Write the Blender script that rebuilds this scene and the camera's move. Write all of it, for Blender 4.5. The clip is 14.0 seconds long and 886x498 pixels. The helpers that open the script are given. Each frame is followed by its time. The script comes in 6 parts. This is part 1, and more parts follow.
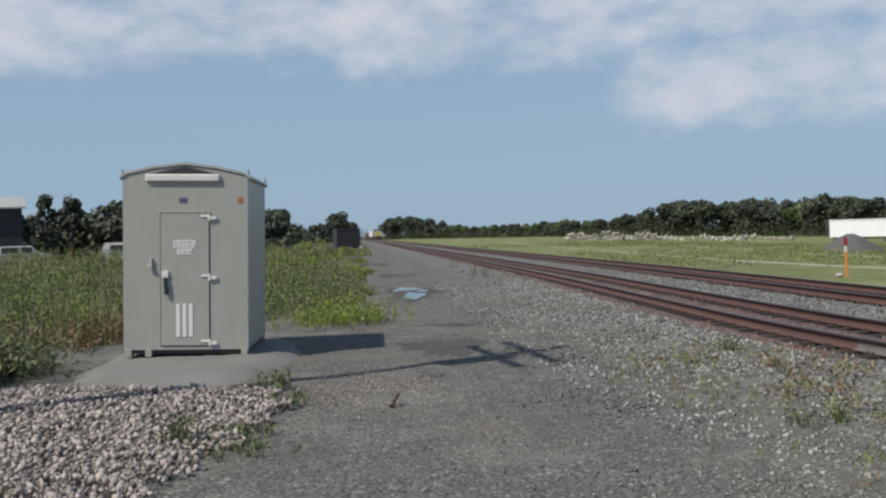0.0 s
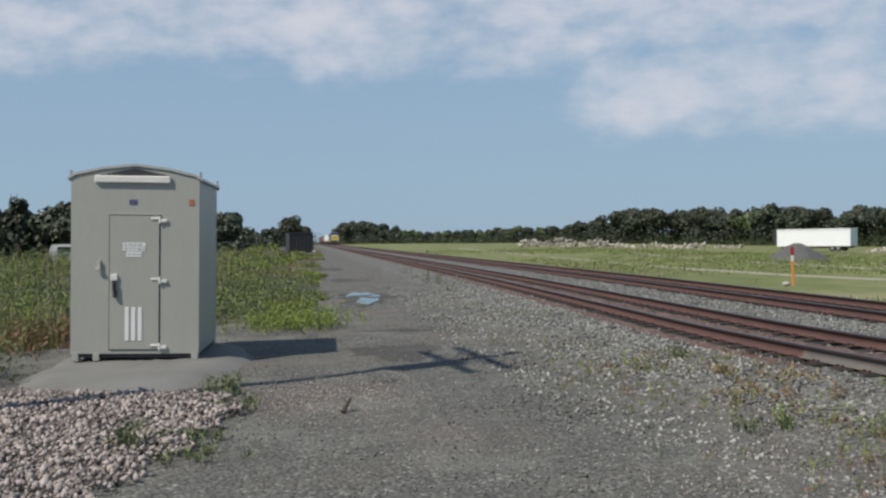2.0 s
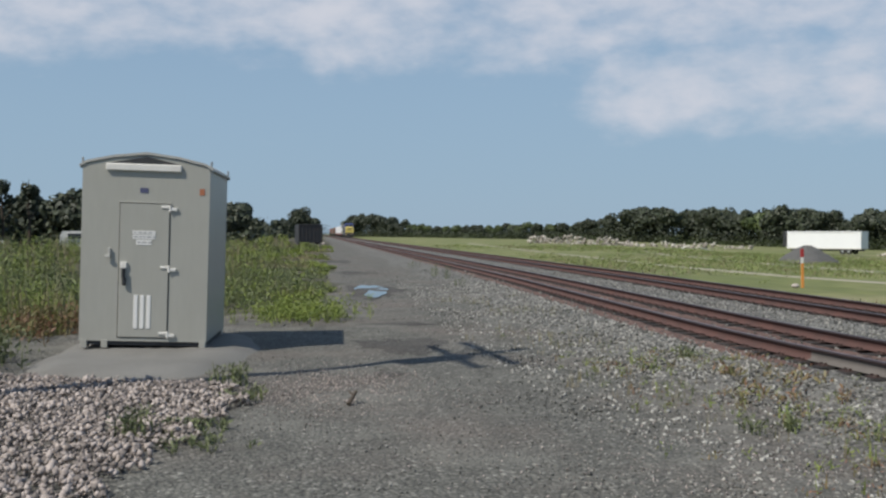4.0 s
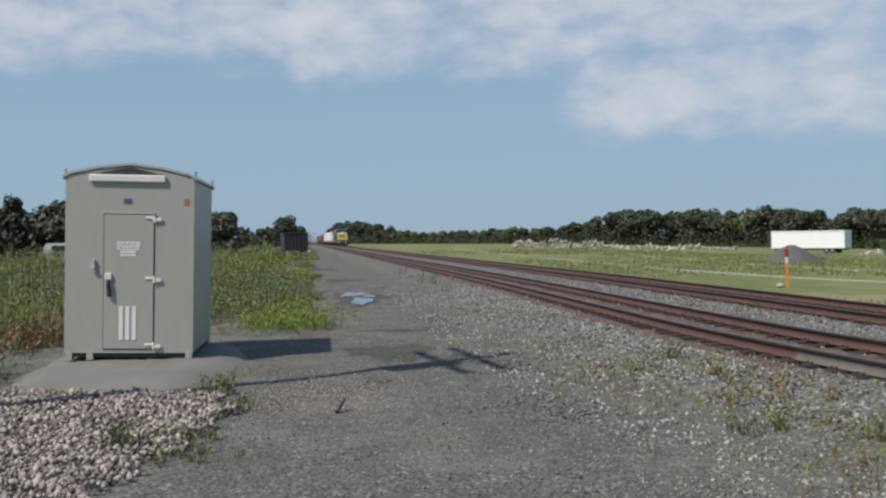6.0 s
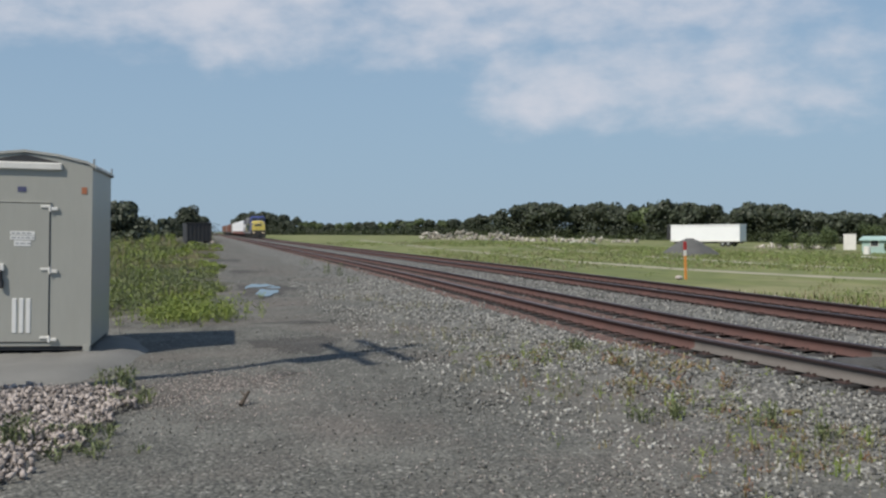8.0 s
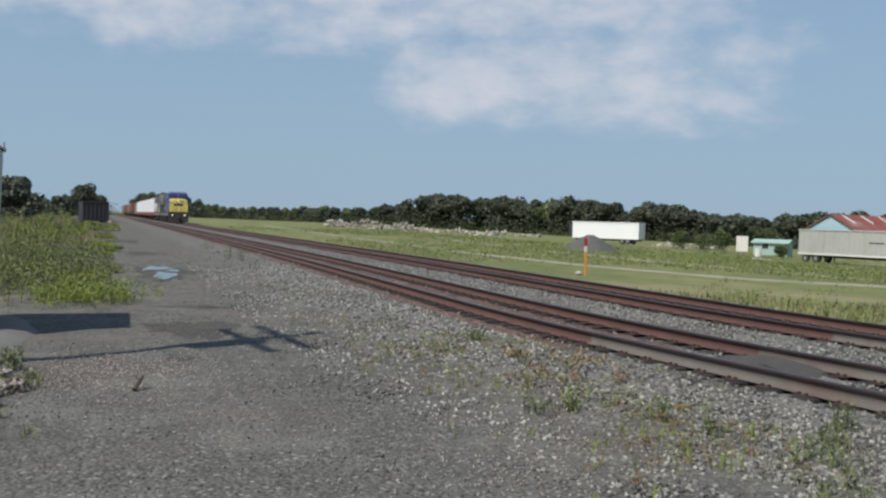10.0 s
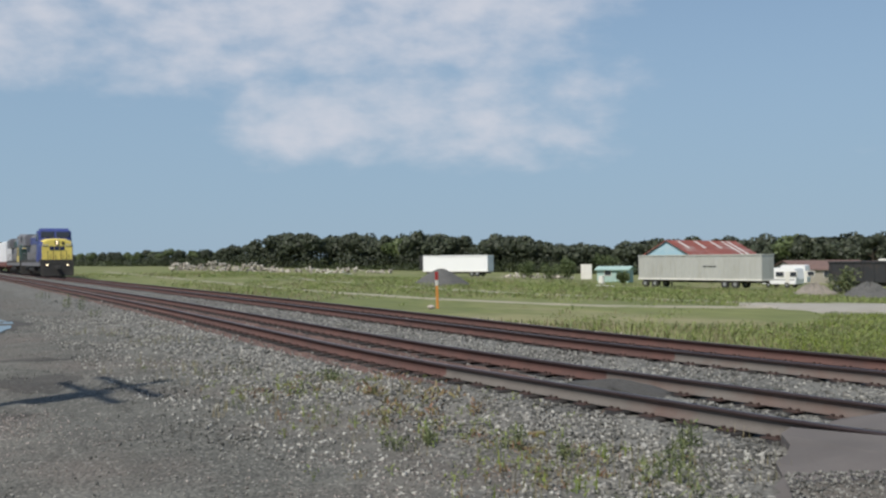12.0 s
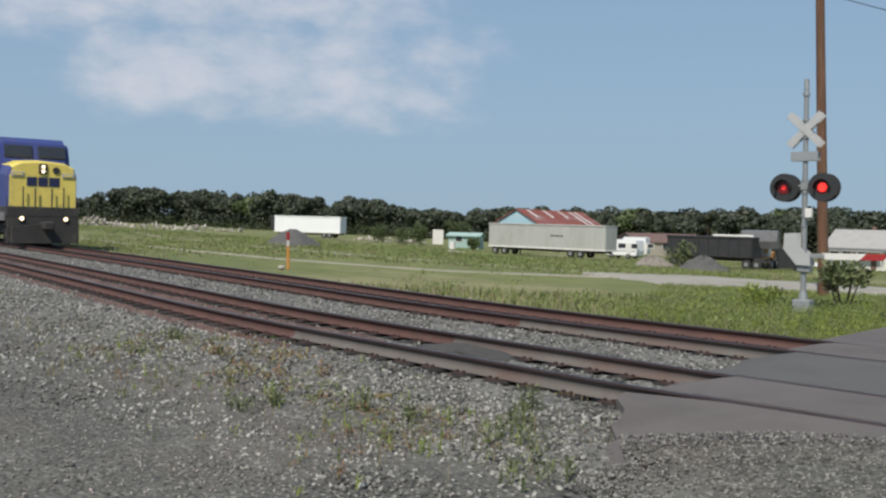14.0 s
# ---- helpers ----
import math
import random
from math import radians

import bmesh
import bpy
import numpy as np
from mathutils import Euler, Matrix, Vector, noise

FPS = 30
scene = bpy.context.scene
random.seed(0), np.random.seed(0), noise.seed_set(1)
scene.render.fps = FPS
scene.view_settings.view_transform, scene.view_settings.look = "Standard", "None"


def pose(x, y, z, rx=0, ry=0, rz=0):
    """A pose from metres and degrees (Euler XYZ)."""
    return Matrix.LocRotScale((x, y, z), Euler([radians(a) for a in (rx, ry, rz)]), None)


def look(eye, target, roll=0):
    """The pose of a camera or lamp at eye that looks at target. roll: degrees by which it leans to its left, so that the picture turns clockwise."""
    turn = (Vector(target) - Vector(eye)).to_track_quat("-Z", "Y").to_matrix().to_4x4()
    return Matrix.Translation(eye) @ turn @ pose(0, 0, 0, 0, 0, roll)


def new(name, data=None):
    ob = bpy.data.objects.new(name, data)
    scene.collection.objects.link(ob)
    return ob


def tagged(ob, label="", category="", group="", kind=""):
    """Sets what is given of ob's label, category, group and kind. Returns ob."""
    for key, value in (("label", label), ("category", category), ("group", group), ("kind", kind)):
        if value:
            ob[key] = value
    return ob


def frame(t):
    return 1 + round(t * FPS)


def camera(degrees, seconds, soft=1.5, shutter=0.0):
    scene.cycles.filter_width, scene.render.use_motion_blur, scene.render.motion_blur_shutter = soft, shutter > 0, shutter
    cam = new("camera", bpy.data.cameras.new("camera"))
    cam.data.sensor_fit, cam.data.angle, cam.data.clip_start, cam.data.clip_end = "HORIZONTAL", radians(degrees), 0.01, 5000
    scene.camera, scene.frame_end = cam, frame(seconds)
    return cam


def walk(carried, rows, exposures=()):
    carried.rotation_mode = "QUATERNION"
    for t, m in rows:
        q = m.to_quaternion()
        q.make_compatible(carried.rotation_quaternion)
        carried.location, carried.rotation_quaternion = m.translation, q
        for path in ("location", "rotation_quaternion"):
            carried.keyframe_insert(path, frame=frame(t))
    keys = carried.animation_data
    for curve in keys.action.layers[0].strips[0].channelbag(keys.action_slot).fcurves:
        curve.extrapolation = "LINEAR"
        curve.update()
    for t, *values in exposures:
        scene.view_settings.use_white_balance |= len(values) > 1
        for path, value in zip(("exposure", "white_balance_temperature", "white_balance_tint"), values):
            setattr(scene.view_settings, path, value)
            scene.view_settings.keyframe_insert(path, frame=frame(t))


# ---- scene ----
cam = camera(48.26, 14.0, soft=2.4)
PATH = [
    (0.0, 89.16, 1.71, -3.88),
    (0.5, 88.90, 1.47, -4.84),
    (1.0, 88.69, 1.42, -5.78),
    (1.5, 89.05, 1.03, -6.75),
    (2.0, 89.41, 1.10, -6.57),
    (2.5, 89.38, 1.08, -6.34),
    (3.0, 89.24, 0.83, -6.45),
    (3.5, 88.49, 0.21, -6.09),
    (3.7, 88.90, -0.15, -6.01),
    (6.0, 89.43, 0.86, -6.86),
    (6.5, 88.92, 0.39, -7.81),
    (7.0, 89.01, 0.47, -9.09),
    (7.5, 88.84, 1.58, -9.80),
    (8.0, 88.88, 0.51, -12.26),
    (10.3, 88.26, -1.29, -18.05),
    (10.5, 88.15, -0.55, -17.82),
    (11.0, 88.44, -0.16, -19.54),
    (11.5, 88.55, -0.08, -20.49),
    (12.0, 90.53, 0.53, -26.38),
    (12.5, 89.62, -0.65, -32.16),
    (13.0, 88.98, -0.65, -33.82),
    (13.5, 88.95, -0.96, -32.98),
    (14.0, 88.46, -1.52, -34.88),
]
walk(cam, [(t, pose(0, 0, 1.72, rx, ry, rz)) for t, rx, ry, rz in PATH])

# ---- sky and sun ----
SUN_ELEV, SUN_DIR = radians(50.5), Vector((math.cos(radians(32)), math.sin(radians(32)), 0))  # SUN_DIR: the way the shadows fall


def make_world():
    w = bpy.data.worlds.new("sky")
    scene.world = w
    w.use_nodes = True
    nt = w.node_tree
    nt.nodes.clear()
    N, L = nt.nodes.new, nt.links.new
    sky = N("ShaderNodeTexSky")
    sky.sky_type, sky.sun_disc = "NISHITA", False
    sky.sun_elevation = SUN_ELEV
    sky.sun_rotation = math.atan2(-SUN_DIR.x, -SUN_DIR.y)
    sky.air_density, sky.dust_density, sky.ozone_density = 1.0, 0.15, 4.0
    tc = N("ShaderNodeTexCoord")
    sep = N("ShaderNodeSeparateXYZ")
    L(tc.outputs["Generated"], sep.inputs[0])

    def math_node(op, a, b=None, c=None, clamp=False):
        n = N("ShaderNodeMath")
        n.operation, n.use_clamp = op, clamp
        for i, v in enumerate((a, b, c)):
            if v is None:
                continue
            if isinstance(v, (int, float)):
                n.inputs[i].default_value = v
            else:
                L(v, n.inputs[i])
        return n.outputs[0]

    az = math_node("MULTIPLY_ADD", math_node("ARCTAN2", sep.outputs[0], sep.outputs[1]), 1.194, 0.0246)
    el = math_node("MULTIPLY", math_node("ARCSINE", sep.outputs[2]), 1.194)
    comb = N("ShaderNodeCombineXYZ")
    L(az, comb.inputs[0])
    L(math_node("MULTIPLY", el, 1.9), comb.inputs[1])
    n1 = N("ShaderNodeTexNoise")
    n1.inputs["Scale"].default_value, n1.inputs["Detail"].default_value = 5.0, 7.0
    n1.inputs["Roughness"].default_value, n1.inputs["Distortion"].default_value = 0.55, 0.35
    mp = N("ShaderNodeMapping")
    mp.inputs["Location"].default_value = CLOUD_SHIFT
    L(comb.outputs[0], mp.inputs[0])
    L(mp.outputs[0], n1.inputs["Vector"])
    # a bank of cloud overhead and ahead, with clear sky to its right and below it

    def bump(x, lo, hi, soft):
        a = N("ShaderNodeMapRange")
        a.interpolation_type = "SMOOTHSTEP"
        a.inputs[1].default_value, a.inputs[2].default_value = lo - soft, lo + soft
        L(x, a.inputs[0])
        b = N("ShaderNodeMapRange")
        b.interpolation_type = "SMOOTHSTEP"
        b.inputs[1].default_value, b.inputs[2].default_value = hi - soft, hi + soft
        b.inputs[3].default_value, b.inputs[4].default_value = 1, 0
        L(x, b.inputs[0])
        return math_node("MULTIPLY", a.outputs[0], b.outputs[0])

    bank_a = math_node("MULTIPLY", bump(el, 0.19, 0.62, 0.05), bump(az, -1.6, 0.78, 0.12))
    bank_b = math_node("MULTIPLY", bump(el, 0.11, 0.24, 0.04), bump(az, 0.30, 0.80, 0.08))
    low = math_node("MULTIPLY", bump(el, 0.05, 0.13, 0.03), 0.10)
    cover = math_node("MAXIMUM", math_node("MAXIMUM", bank_a, bank_b), low)
    n2 = N("ShaderNodeTexNoise")
    n2.inputs["Scale"].default_value, n2.inputs["Detail"].default_value, n2.inputs["Roughness"].default_value = 17.0, 6.0, 0.55
    L(mp.outputs[0], n2.inputs["Vector"])
    puffs = math_node("ADD", math_node("MULTIPLY", n1.outputs["Fac"], 0.75), math_node("MULTIPLY", n2.outputs["Fac"], 0.5))
    dens = math_node("ADD", math_node("MULTIPLY", cover, 0.42), math_node("SUBTRACT", puffs, 0.12))
    fac = N("ShaderNodeMapRange")
    fac.interpolation_type = "SMOOTHSTEP"
    fac.inputs[1].default_value, fac.inputs[2].default_value = 0.66, 1.14
    fac.inputs[4].default_value = 0.92
    L(dens, fac.inputs[0])
    mix = N("ShaderNodeMix")
    mix.data_type = "RGBA"
    L(fac.outputs[0], mix.inputs[0])
    # summer haze, thickest at the horizon
    hz = N("ShaderNodeMapRange")
    hz.interpolation_type = "SMOOTHSTEP"
    hz.inputs[1].default_value, hz.inputs[2].default_value = 0.0, 0.6
    hz.inputs[3].default_value, hz.inputs[4].default_value = 0.92, 0.27
    L(el, hz.inputs[0])
    haze = N("ShaderNodeMix")
    haze.data_type = "RGBA"
    haze.inputs[7].default_value = HAZE_RGB
    L(hz.outputs[0], haze.inputs[0])
    L(sky.outputs[0], haze.inputs[6])
    L(haze.outputs[2], mix.inputs[6])
    mix.inputs[7].default_value = CLOUD_RGB
    bg = N("ShaderNodeBackground")
    bg.inputs[1].default_value = SKY_STRENGTH
    out = N("ShaderNodeOutputWorld")
    L(mix.outputs[2], bg.inputs[0])
    L(bg.outputs[0], out.inputs[0])


HAZE_RGB = (2.9, 4.15, 5.5, 1)
CLOUD_SHIFT = (3.1, 1.7, 0.0)
CLOUD_RGB = (6.2, 6.4, 7.1, 1)
SKY_STRENGTH = 0.10
make_world()
sun = new("sun", bpy.data.lights.new("sun", "SUN"))
sun.data.energy, sun.data.angle, sun.data.color = 4.3, radians(0.6), (1.0, 0.94, 0.84)
sun.matrix_world = look(-SUN_DIR * 40 + Vector((0, 0, 40 * math.tan(SUN_ELEV))), (0, 0, 0))
scene.view_settings.exposure = 0.0


# ---- materials ----
def surf(name, c1, c2=None, rough=0.8, metal=0.0, scale=3.0, fine=60.0, bump=0.15, dirt=None, dirt_scale=0.8, dirt_amount=0.5, island=0.0, stretch=(1, 1, 1), emit=0.0, piece=0.0):
    """Two colours mixed by coarse and fine noise, stains of a third, a fine relief."""
    m = bpy.data.materials.new(name)
    m.use_nodes = True
    nt = m.node_tree
    N, L = nt.nodes.new, nt.links.new
    b = nt.nodes["Principled BSDF"]
    c2 = c2 or tuple(v * 0.78 for v in c1)
    tc = N("ShaderNodeTexCoord")
    mp = N("ShaderNodeMapping")
    mp.inputs["Scale"].default_value = stretch
    L(tc.outputs["Object"], mp.inputs[0])
    coarse, grain = N("ShaderNodeTexNoise"), N("ShaderNodeTexNoise")
    coarse.inputs["Scale"].default_value, coarse.inputs["Detail"].default_value = scale, 5
    grain.inputs["Scale"].default_value, grain.inputs["Detail"].default_value = fine, 4
    for n in (coarse, grain):
        L(mp.outputs[0], n.inputs["Vector"])
    add = N("ShaderNodeMath")
    add.operation = "MULTIPLY_ADD"
    add.inputs[1].default_value = 0.5
    L(grain.outputs["Fac"], add.inputs[0])
    half = N("ShaderNodeMath")
    half.operation = "MULTIPLY"
    half.inputs[1].default_value = 0.5
    L(coarse.outputs["Fac"], half.inputs[0])
    L(half.outputs[0], add.inputs[2])
    fac = add.outputs[0]
    if island or piece:
        src = N("ShaderNodeNewGeometry").outputs["Random Per Island"] if island else N("ShaderNodeObjectInfo").outputs["Random"]
        k = N("ShaderNodeMath")
        k.operation = "MULTIPLY_ADD"
        k.inputs[1].default_value = island or piece
        off = N("ShaderNodeMath")
        off.operation = "SUBTRACT"
        off.inputs[1].default_value = (island or piece) * 0.5
        L(src, k.inputs[0])
        L(fac, k.inputs[2])
        L(k.outputs[0], off.inputs[0])
        fac = off.outputs[0]
    ramp = N("ShaderNodeMapRange")
    ramp.inputs[1].default_value, ramp.inputs[2].default_value = 0.33, 0.67
    L(fac, ramp.inputs[0])
    mix = N("ShaderNodeMix")
    mix.data_type = "RGBA"
    mix.inputs[6].default_value, mix.inputs[7].default_value = (*c1, 1), (*c2, 1)
    L(ramp.outputs[0], mix.inputs[0])
    col = mix.outputs[2]
    if dirt:
        d = N("ShaderNodeTexNoise")
        d.inputs["Scale"].default_value, d.inputs["Detail"].default_value = dirt_scale, 8
        d.inputs["Roughness"].default_value = 0.65
        L(mp.outputs[0], d.inputs["Vector"])
        dm = N("ShaderNodeMapRange")
        dm.inputs[1].default_value, dm.inputs[2].default_value, dm.inputs[4].default_value = 0.5, 0.72, dirt_amount
        L(d.outputs["Fac"], dm.inputs[0])
        m2 = N("ShaderNodeMix")
        m2.data_type = "RGBA"
        m2.inputs[7].default_value = (*dirt, 1)
        L(dm.outputs[0], m2.inputs[0])
        L(col, m2.inputs[6])
        col = m2.outputs[2]
    L(col, b.inputs["Base Color"])
    b.inputs["Roughness"].default_value, b.inputs["Metallic"].default_value = rough, metal
    if bump:
        bp = N("ShaderNodeBump")
        bp.inputs["Strength"].default_value, bp.inputs["Distance"].default_value = bump, 0.02
        L(grain.outputs["Fac"], bp.inputs["Height"])
        L(bp.outputs[0], b.inputs["Normal"])
    if emit:
        b.inputs["Emission Color"].default_value, b.inputs["Emission Strength"].default_value = (*c1, 1), emit
    return m


def leafy(name, c1, c2, rough=0.6, trans=0.25):
    m = surf(name, c1, c2, rough=rough, scale=0.35, fine=3.0, bump=0, island=0.45)
    m.node_tree.nodes["Principled BSDF"].inputs["Transmission Weight"].default_value = 0
    return m


M = {}


def gravel(name, dark, mid, light, cells, pale, dirt, dirt_amount):
    """Packed stones: cells of differing grey with dark joints, a few pale, stained in broad patches."""
    m = bpy.data.materials.new(name)
    m.use_nodes = True
    nt = m.node_tree
    N, L = nt.nodes.new, nt.links.new
    b = nt.nodes["Principled BSDF"]
    tc = N("ShaderNodeTexCoord")
    warp = N("ShaderNodeTexNoise")
    warp.inputs["Scale"].default_value = cells * 0.7
    wm = N("ShaderNodeMix")
    wm.data_type = "VECTOR"
    wm.inputs[0].default_value = 0.03
    L(tc.outputs["Object"], warp.inputs["Vector"])
    L(tc.outputs["Object"], wm.inputs[4])
    L(warp.outputs["Color"], wm.inputs[5])
    vor = N("ShaderNodeTexVoronoi")
    vor.inputs["Scale"].default_value = cells
    L(wm.outputs[1], vor.inputs["Vector"])
    sep = N("ShaderNodeSeparateColor")
    L(vor.outputs["Color"], sep.inputs[0])
    ramp = N("ShaderNodeValToRGB")
    e = ramp.color_ramp.elements
    e[0].position, e[0].color = 0.0, (*dark, 1)
    e[1].position, e[1].color = 1.0, (*light, 1)
    for pos, c in ((0.45, mid), (1.0 - pale, tuple(v * 1.25 for v in mid))):
        x = e.new(pos)
        x.color = (*c, 1)
    L(sep.outputs[0], ramp.inputs[0])
    gap = N("ShaderNodeMapRange")
    gap.inputs[1].default_value, gap.inputs[2].default_value, gap.inputs[3].default_value, gap.inputs[4].default_value = 0.25, 0.75, 1.0, 0.5
    L(vor.outputs["Distance"], gap.inputs[0])
    mul = N("ShaderNodeMix")
    mul.data_type, mul.blend_type = "RGBA", "MULTIPLY"
    mul.inputs[0].default_value = 1.0
    L(ramp.outputs[0], mul.inputs[6])
    L(gap.outputs[0], mul.inputs[7])
    col = mul.outputs[2]
    for sc, lo, hi, tint, amount in ((0.33, 0.46, 0.66, dirt, dirt_amount), (1.7, 0.5, 0.75, tuple(v * 0.8 for v in dark), 0.6), (0.75, 0.5, 0.7, tuple(v * 1.35 for v in mid), 0.6)):
        n = N("ShaderNodeTexNoise")
        n.inputs["Scale"].default_value, n.inputs["Detail"].default_value, n.inputs["Roughness"].default_value = sc, 7, 0.6
        L(tc.outputs["Object"], n.inputs["Vector"])
        r = N("ShaderNodeMapRange")
        r.inputs[1].default_value, r.inputs[2].default_value, r.inputs[4].default_value = lo, hi, amount
        L(n.outputs["Fac"], r.inputs[0])
        mx = N("ShaderNodeMix")
        mx.data_type = "RGBA"
        mx.inputs[7].default_value = (*tint, 1)
        L(r.outputs[0], mx.inputs[0])
        L(col, mx.inputs[6])
        col = mx.outputs[2]
    L(col, b.inputs["Base Color"])
    b.inputs["Roughness"].default_value = 0.95
    bp = N("ShaderNodeBump")
    bp.invert = True
    bp.inputs["Strength"].default_value, bp.inputs["Distance"].default_value = 0.9, 0.02
    L(vor.outputs["Distance"], bp.inputs["Height"])
    L(bp.outputs[0], b.inputs["Normal"])
    return m


M["gravel"] = gravel("grey_gravel", (0.082, 0.080, 0.069), (0.145, 0.142, 0.124), (0.36, 0.35, 0.31), 30, 0.08, (0.158, 0.128, 0.11), 0.55)
M["ballast"] = gravel("track_ballast", (0.082, 0.081, 0.073), (0.165, 0.163, 0.147), (0.39, 0.38, 0.345), 21, 0.13, (0.13, 0.108, 0.088), 0.4)
M["ballast_rust"] = gravel("rust_stained_ballast", (0.085, 0.055, 0.045), (0.16, 0.095, 0.075), (0.34, 0.25, 0.21), 19, 0.08, (0.13, 0.065, 0.05), 0.6)
M["stone"] = surf("crushed_stone", (0.075, 0.074, 0.067), (0.27, 0.262, 0.238), rough=0.9, scale=6, fine=50, bump=0.3, island=0.7)
M["pale_stone"] = surf("pale_crushed_stone", (0.10, 0.099, 0.091), (0.40, 0.39, 0.355), rough=0.9, scale=6, fine=50, bump=0.3, island=0.8)
M["rock"] = surf("pale_rock", (0.17, 0.147, 0.133), (0.44, 0.38, 0.345), rough=0.85, scale=5, fine=40, bump=0.3, island=0.75)
M["grass_soil"] = surf("grass_ground", (0.085, 0.11, 0.03), (0.20, 0.21, 0.07), rough=1, scale=0.16, fine=1.1, bump=0.8, dirt=(0.30, 0.26, 0.15), dirt_scale=0.13, dirt_amount=0.85, stretch=(1, 0.5, 1))
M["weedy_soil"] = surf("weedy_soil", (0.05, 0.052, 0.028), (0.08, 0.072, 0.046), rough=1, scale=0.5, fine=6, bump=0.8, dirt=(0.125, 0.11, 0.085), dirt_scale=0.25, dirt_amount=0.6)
M["grass"] = leafy("grass_blades", (0.10, 0.145, 0.035), (0.215, 0.255, 0.075))
M["dry_grass"] = leafy("dry_grass", (0.24, 0.20, 0.115), (0.16, 0.155, 0.075))
M["weed"] = leafy("weed_leaves", (0.065, 0.085, 0.034), (0.17, 0.195, 0.078))
M["goldenrod"] = leafy("yellow_weed_leaves", (0.22, 0.265, 0.042), (0.13, 0.18, 0.033))
M["red_weed"] = leafy("reddish_weed_leaves", (0.20, 0.09, 0.05), (0.16, 0.15, 0.06))
M["tree"] = leafy("tree_leaves", (0.034, 0.043, 0.026), (0.05, 0.062, 0.032))
M["tree_light"] = leafy("pale_tree_leaves", (0.055, 0.078, 0.026), (0.10, 0.13, 0.042))
M["bark"] = surf("bark", (0.10, 0.075, 0.055), (0.05, 0.04, 0.03), rough=0.95, scale=4, fine=30, bump=0.8)
M["rail_rust"] = surf("rusted_rail", (0.135, 0.067, 0.055), (0.082, 0.046, 0.04), rough=0.75, metal=0.15, scale=3, fine=60, bump=0.2, dirt=(0.075, 0.05, 0.045), dirt_scale=1.2)
M["rail_dusty"] = surf("dusty_rail", (0.155, 0.14, 0.127), (0.11, 0.097, 0.088), rough=0.9, scale=3, fine=60, bump=0.2, dirt=(0.12, 0.07, 0.058), dirt_scale=0.7, dirt_amount=0.85)
M["rail_head"] = surf("worn_rail_head", (0.075, 0.055, 0.055), (0.12, 0.085, 0.08), rough=0.38, metal=0.7, scale=2, fine=60, bump=0.05)
M["tie"] = surf("creosoted_wood", (0.035, 0.03, 0.028), (0.02, 0.018, 0.017), rough=0.95, scale=3, fine=30, bump=0.6, stretch=(0.3, 3, 1), piece=0.5)
M["plate"] = surf("rusted_plate", (0.075, 0.042, 0.034), (0.04, 0.028, 0.025), rough=0.85, metal=0.2, scale=6)
M["asphalt"] = surf("worn_asphalt", (0.145, 0.128, 0.12), (0.10, 0.091, 0.087), rough=0.9, scale=1.1, fine=70, bump=0.35, dirt=(0.085, 0.075, 0.07), dirt_scale=0.9, dirt_amount=0.7)
M["asphalt_dark"] = surf("dark_asphalt", (0.12, 0.118, 0.11), (0.085, 0.082, 0.08), rough=0.9, scale=1.3, fine=70, bump=0.35)
M["concrete"] = surf("weathered_concrete", (0.20, 0.195, 0.18), (0.145, 0.14, 0.128), rough=0.9, scale=1.2, fine=45, bump=0.4, dirt=(0.11, 0.10, 0.085), dirt_scale=1.1, dirt_amount=0.4)
M["shed"] = surf("grey_painted_aluminium", (0.405, 0.397, 0.352), (0.37, 0.362, 0.32), rough=0.42, metal=0.1, scale=0.9, fine=8, bump=0.02, dirt=(0.36, 0.345, 0.295), dirt_scale=1.6, dirt_amount=0.25, stretch=(1.6, 1.6, 0.4))
M["shed_roof"] = surf("pale_metal_roof", (0.50, 0.49, 0.45), (0.40, 0.39, 0.36), rough=0.45, metal=0.2, scale=2, fine=15, bump=0.03)
M["white"] = surf("white_paint", (0.74, 0.72, 0.67), (0.66, 0.64, 0.6), rough=0.5, scale=2, fine=20, bump=0.03, dirt=(0.45, 0.42, 0.36), dirt_scale=1.0, dirt_amount=0.3)
M["bright_white"] = surf("clean_white_paint", (0.86, 0.86, 0.86), (0.80, 0.80, 0.81), rough=0.45, scale=0.5, fine=10, bump=0.02)
M["dark"] = surf("dark_gap", (0.03, 0.03, 0.03), (0.02, 0.02, 0.02), rough=0.8, bump=0.05)
M["black"] = surf("black_paint", (0.025, 0.026, 0.027), (0.04, 0.04, 0.04), rough=0.45, scale=2, bump=0.05)
M["steel"] = surf("galvanised_steel", (0.40, 0.41, 0.41), (0.31, 0.32, 0.32), rough=0.45, metal=0.5, scale=3, fine=25, bump=0.05, dirt=(0.2, 0.19, 0.17), dirt_scale=2.5, dirt_amount=0.4)
M["blue_sticker"] = surf("navy_sticker", (0.05, 0.06, 0.14), (0.10, 0.10, 0.17), rough=0.5, scale=40, bump=0)
M["orange_sticker"] = surf("orange_sticker", (0.42, 0.17, 0.08), (0.36, 0.12, 0.06), rough=0.5, scale=10, bump=0)
M["sign_white"] = surf("white_sign_film", (0.78, 0.77, 0.74), (0.7, 0.69, 0.66), rough=0.4, bump=0)
M["sign_back"] = surf("dull_aluminium_sheet", (0.50, 0.50, 0.49), (0.42, 0.42, 0.41), rough=0.5, metal=0.2, scale=3, fine=20, bump=0.03)
M["sign_grey"] = surf("grey_print", (0.30, 0.30, 0.30), (0.4, 0.4, 0.4), rough=0.6, bump=0)
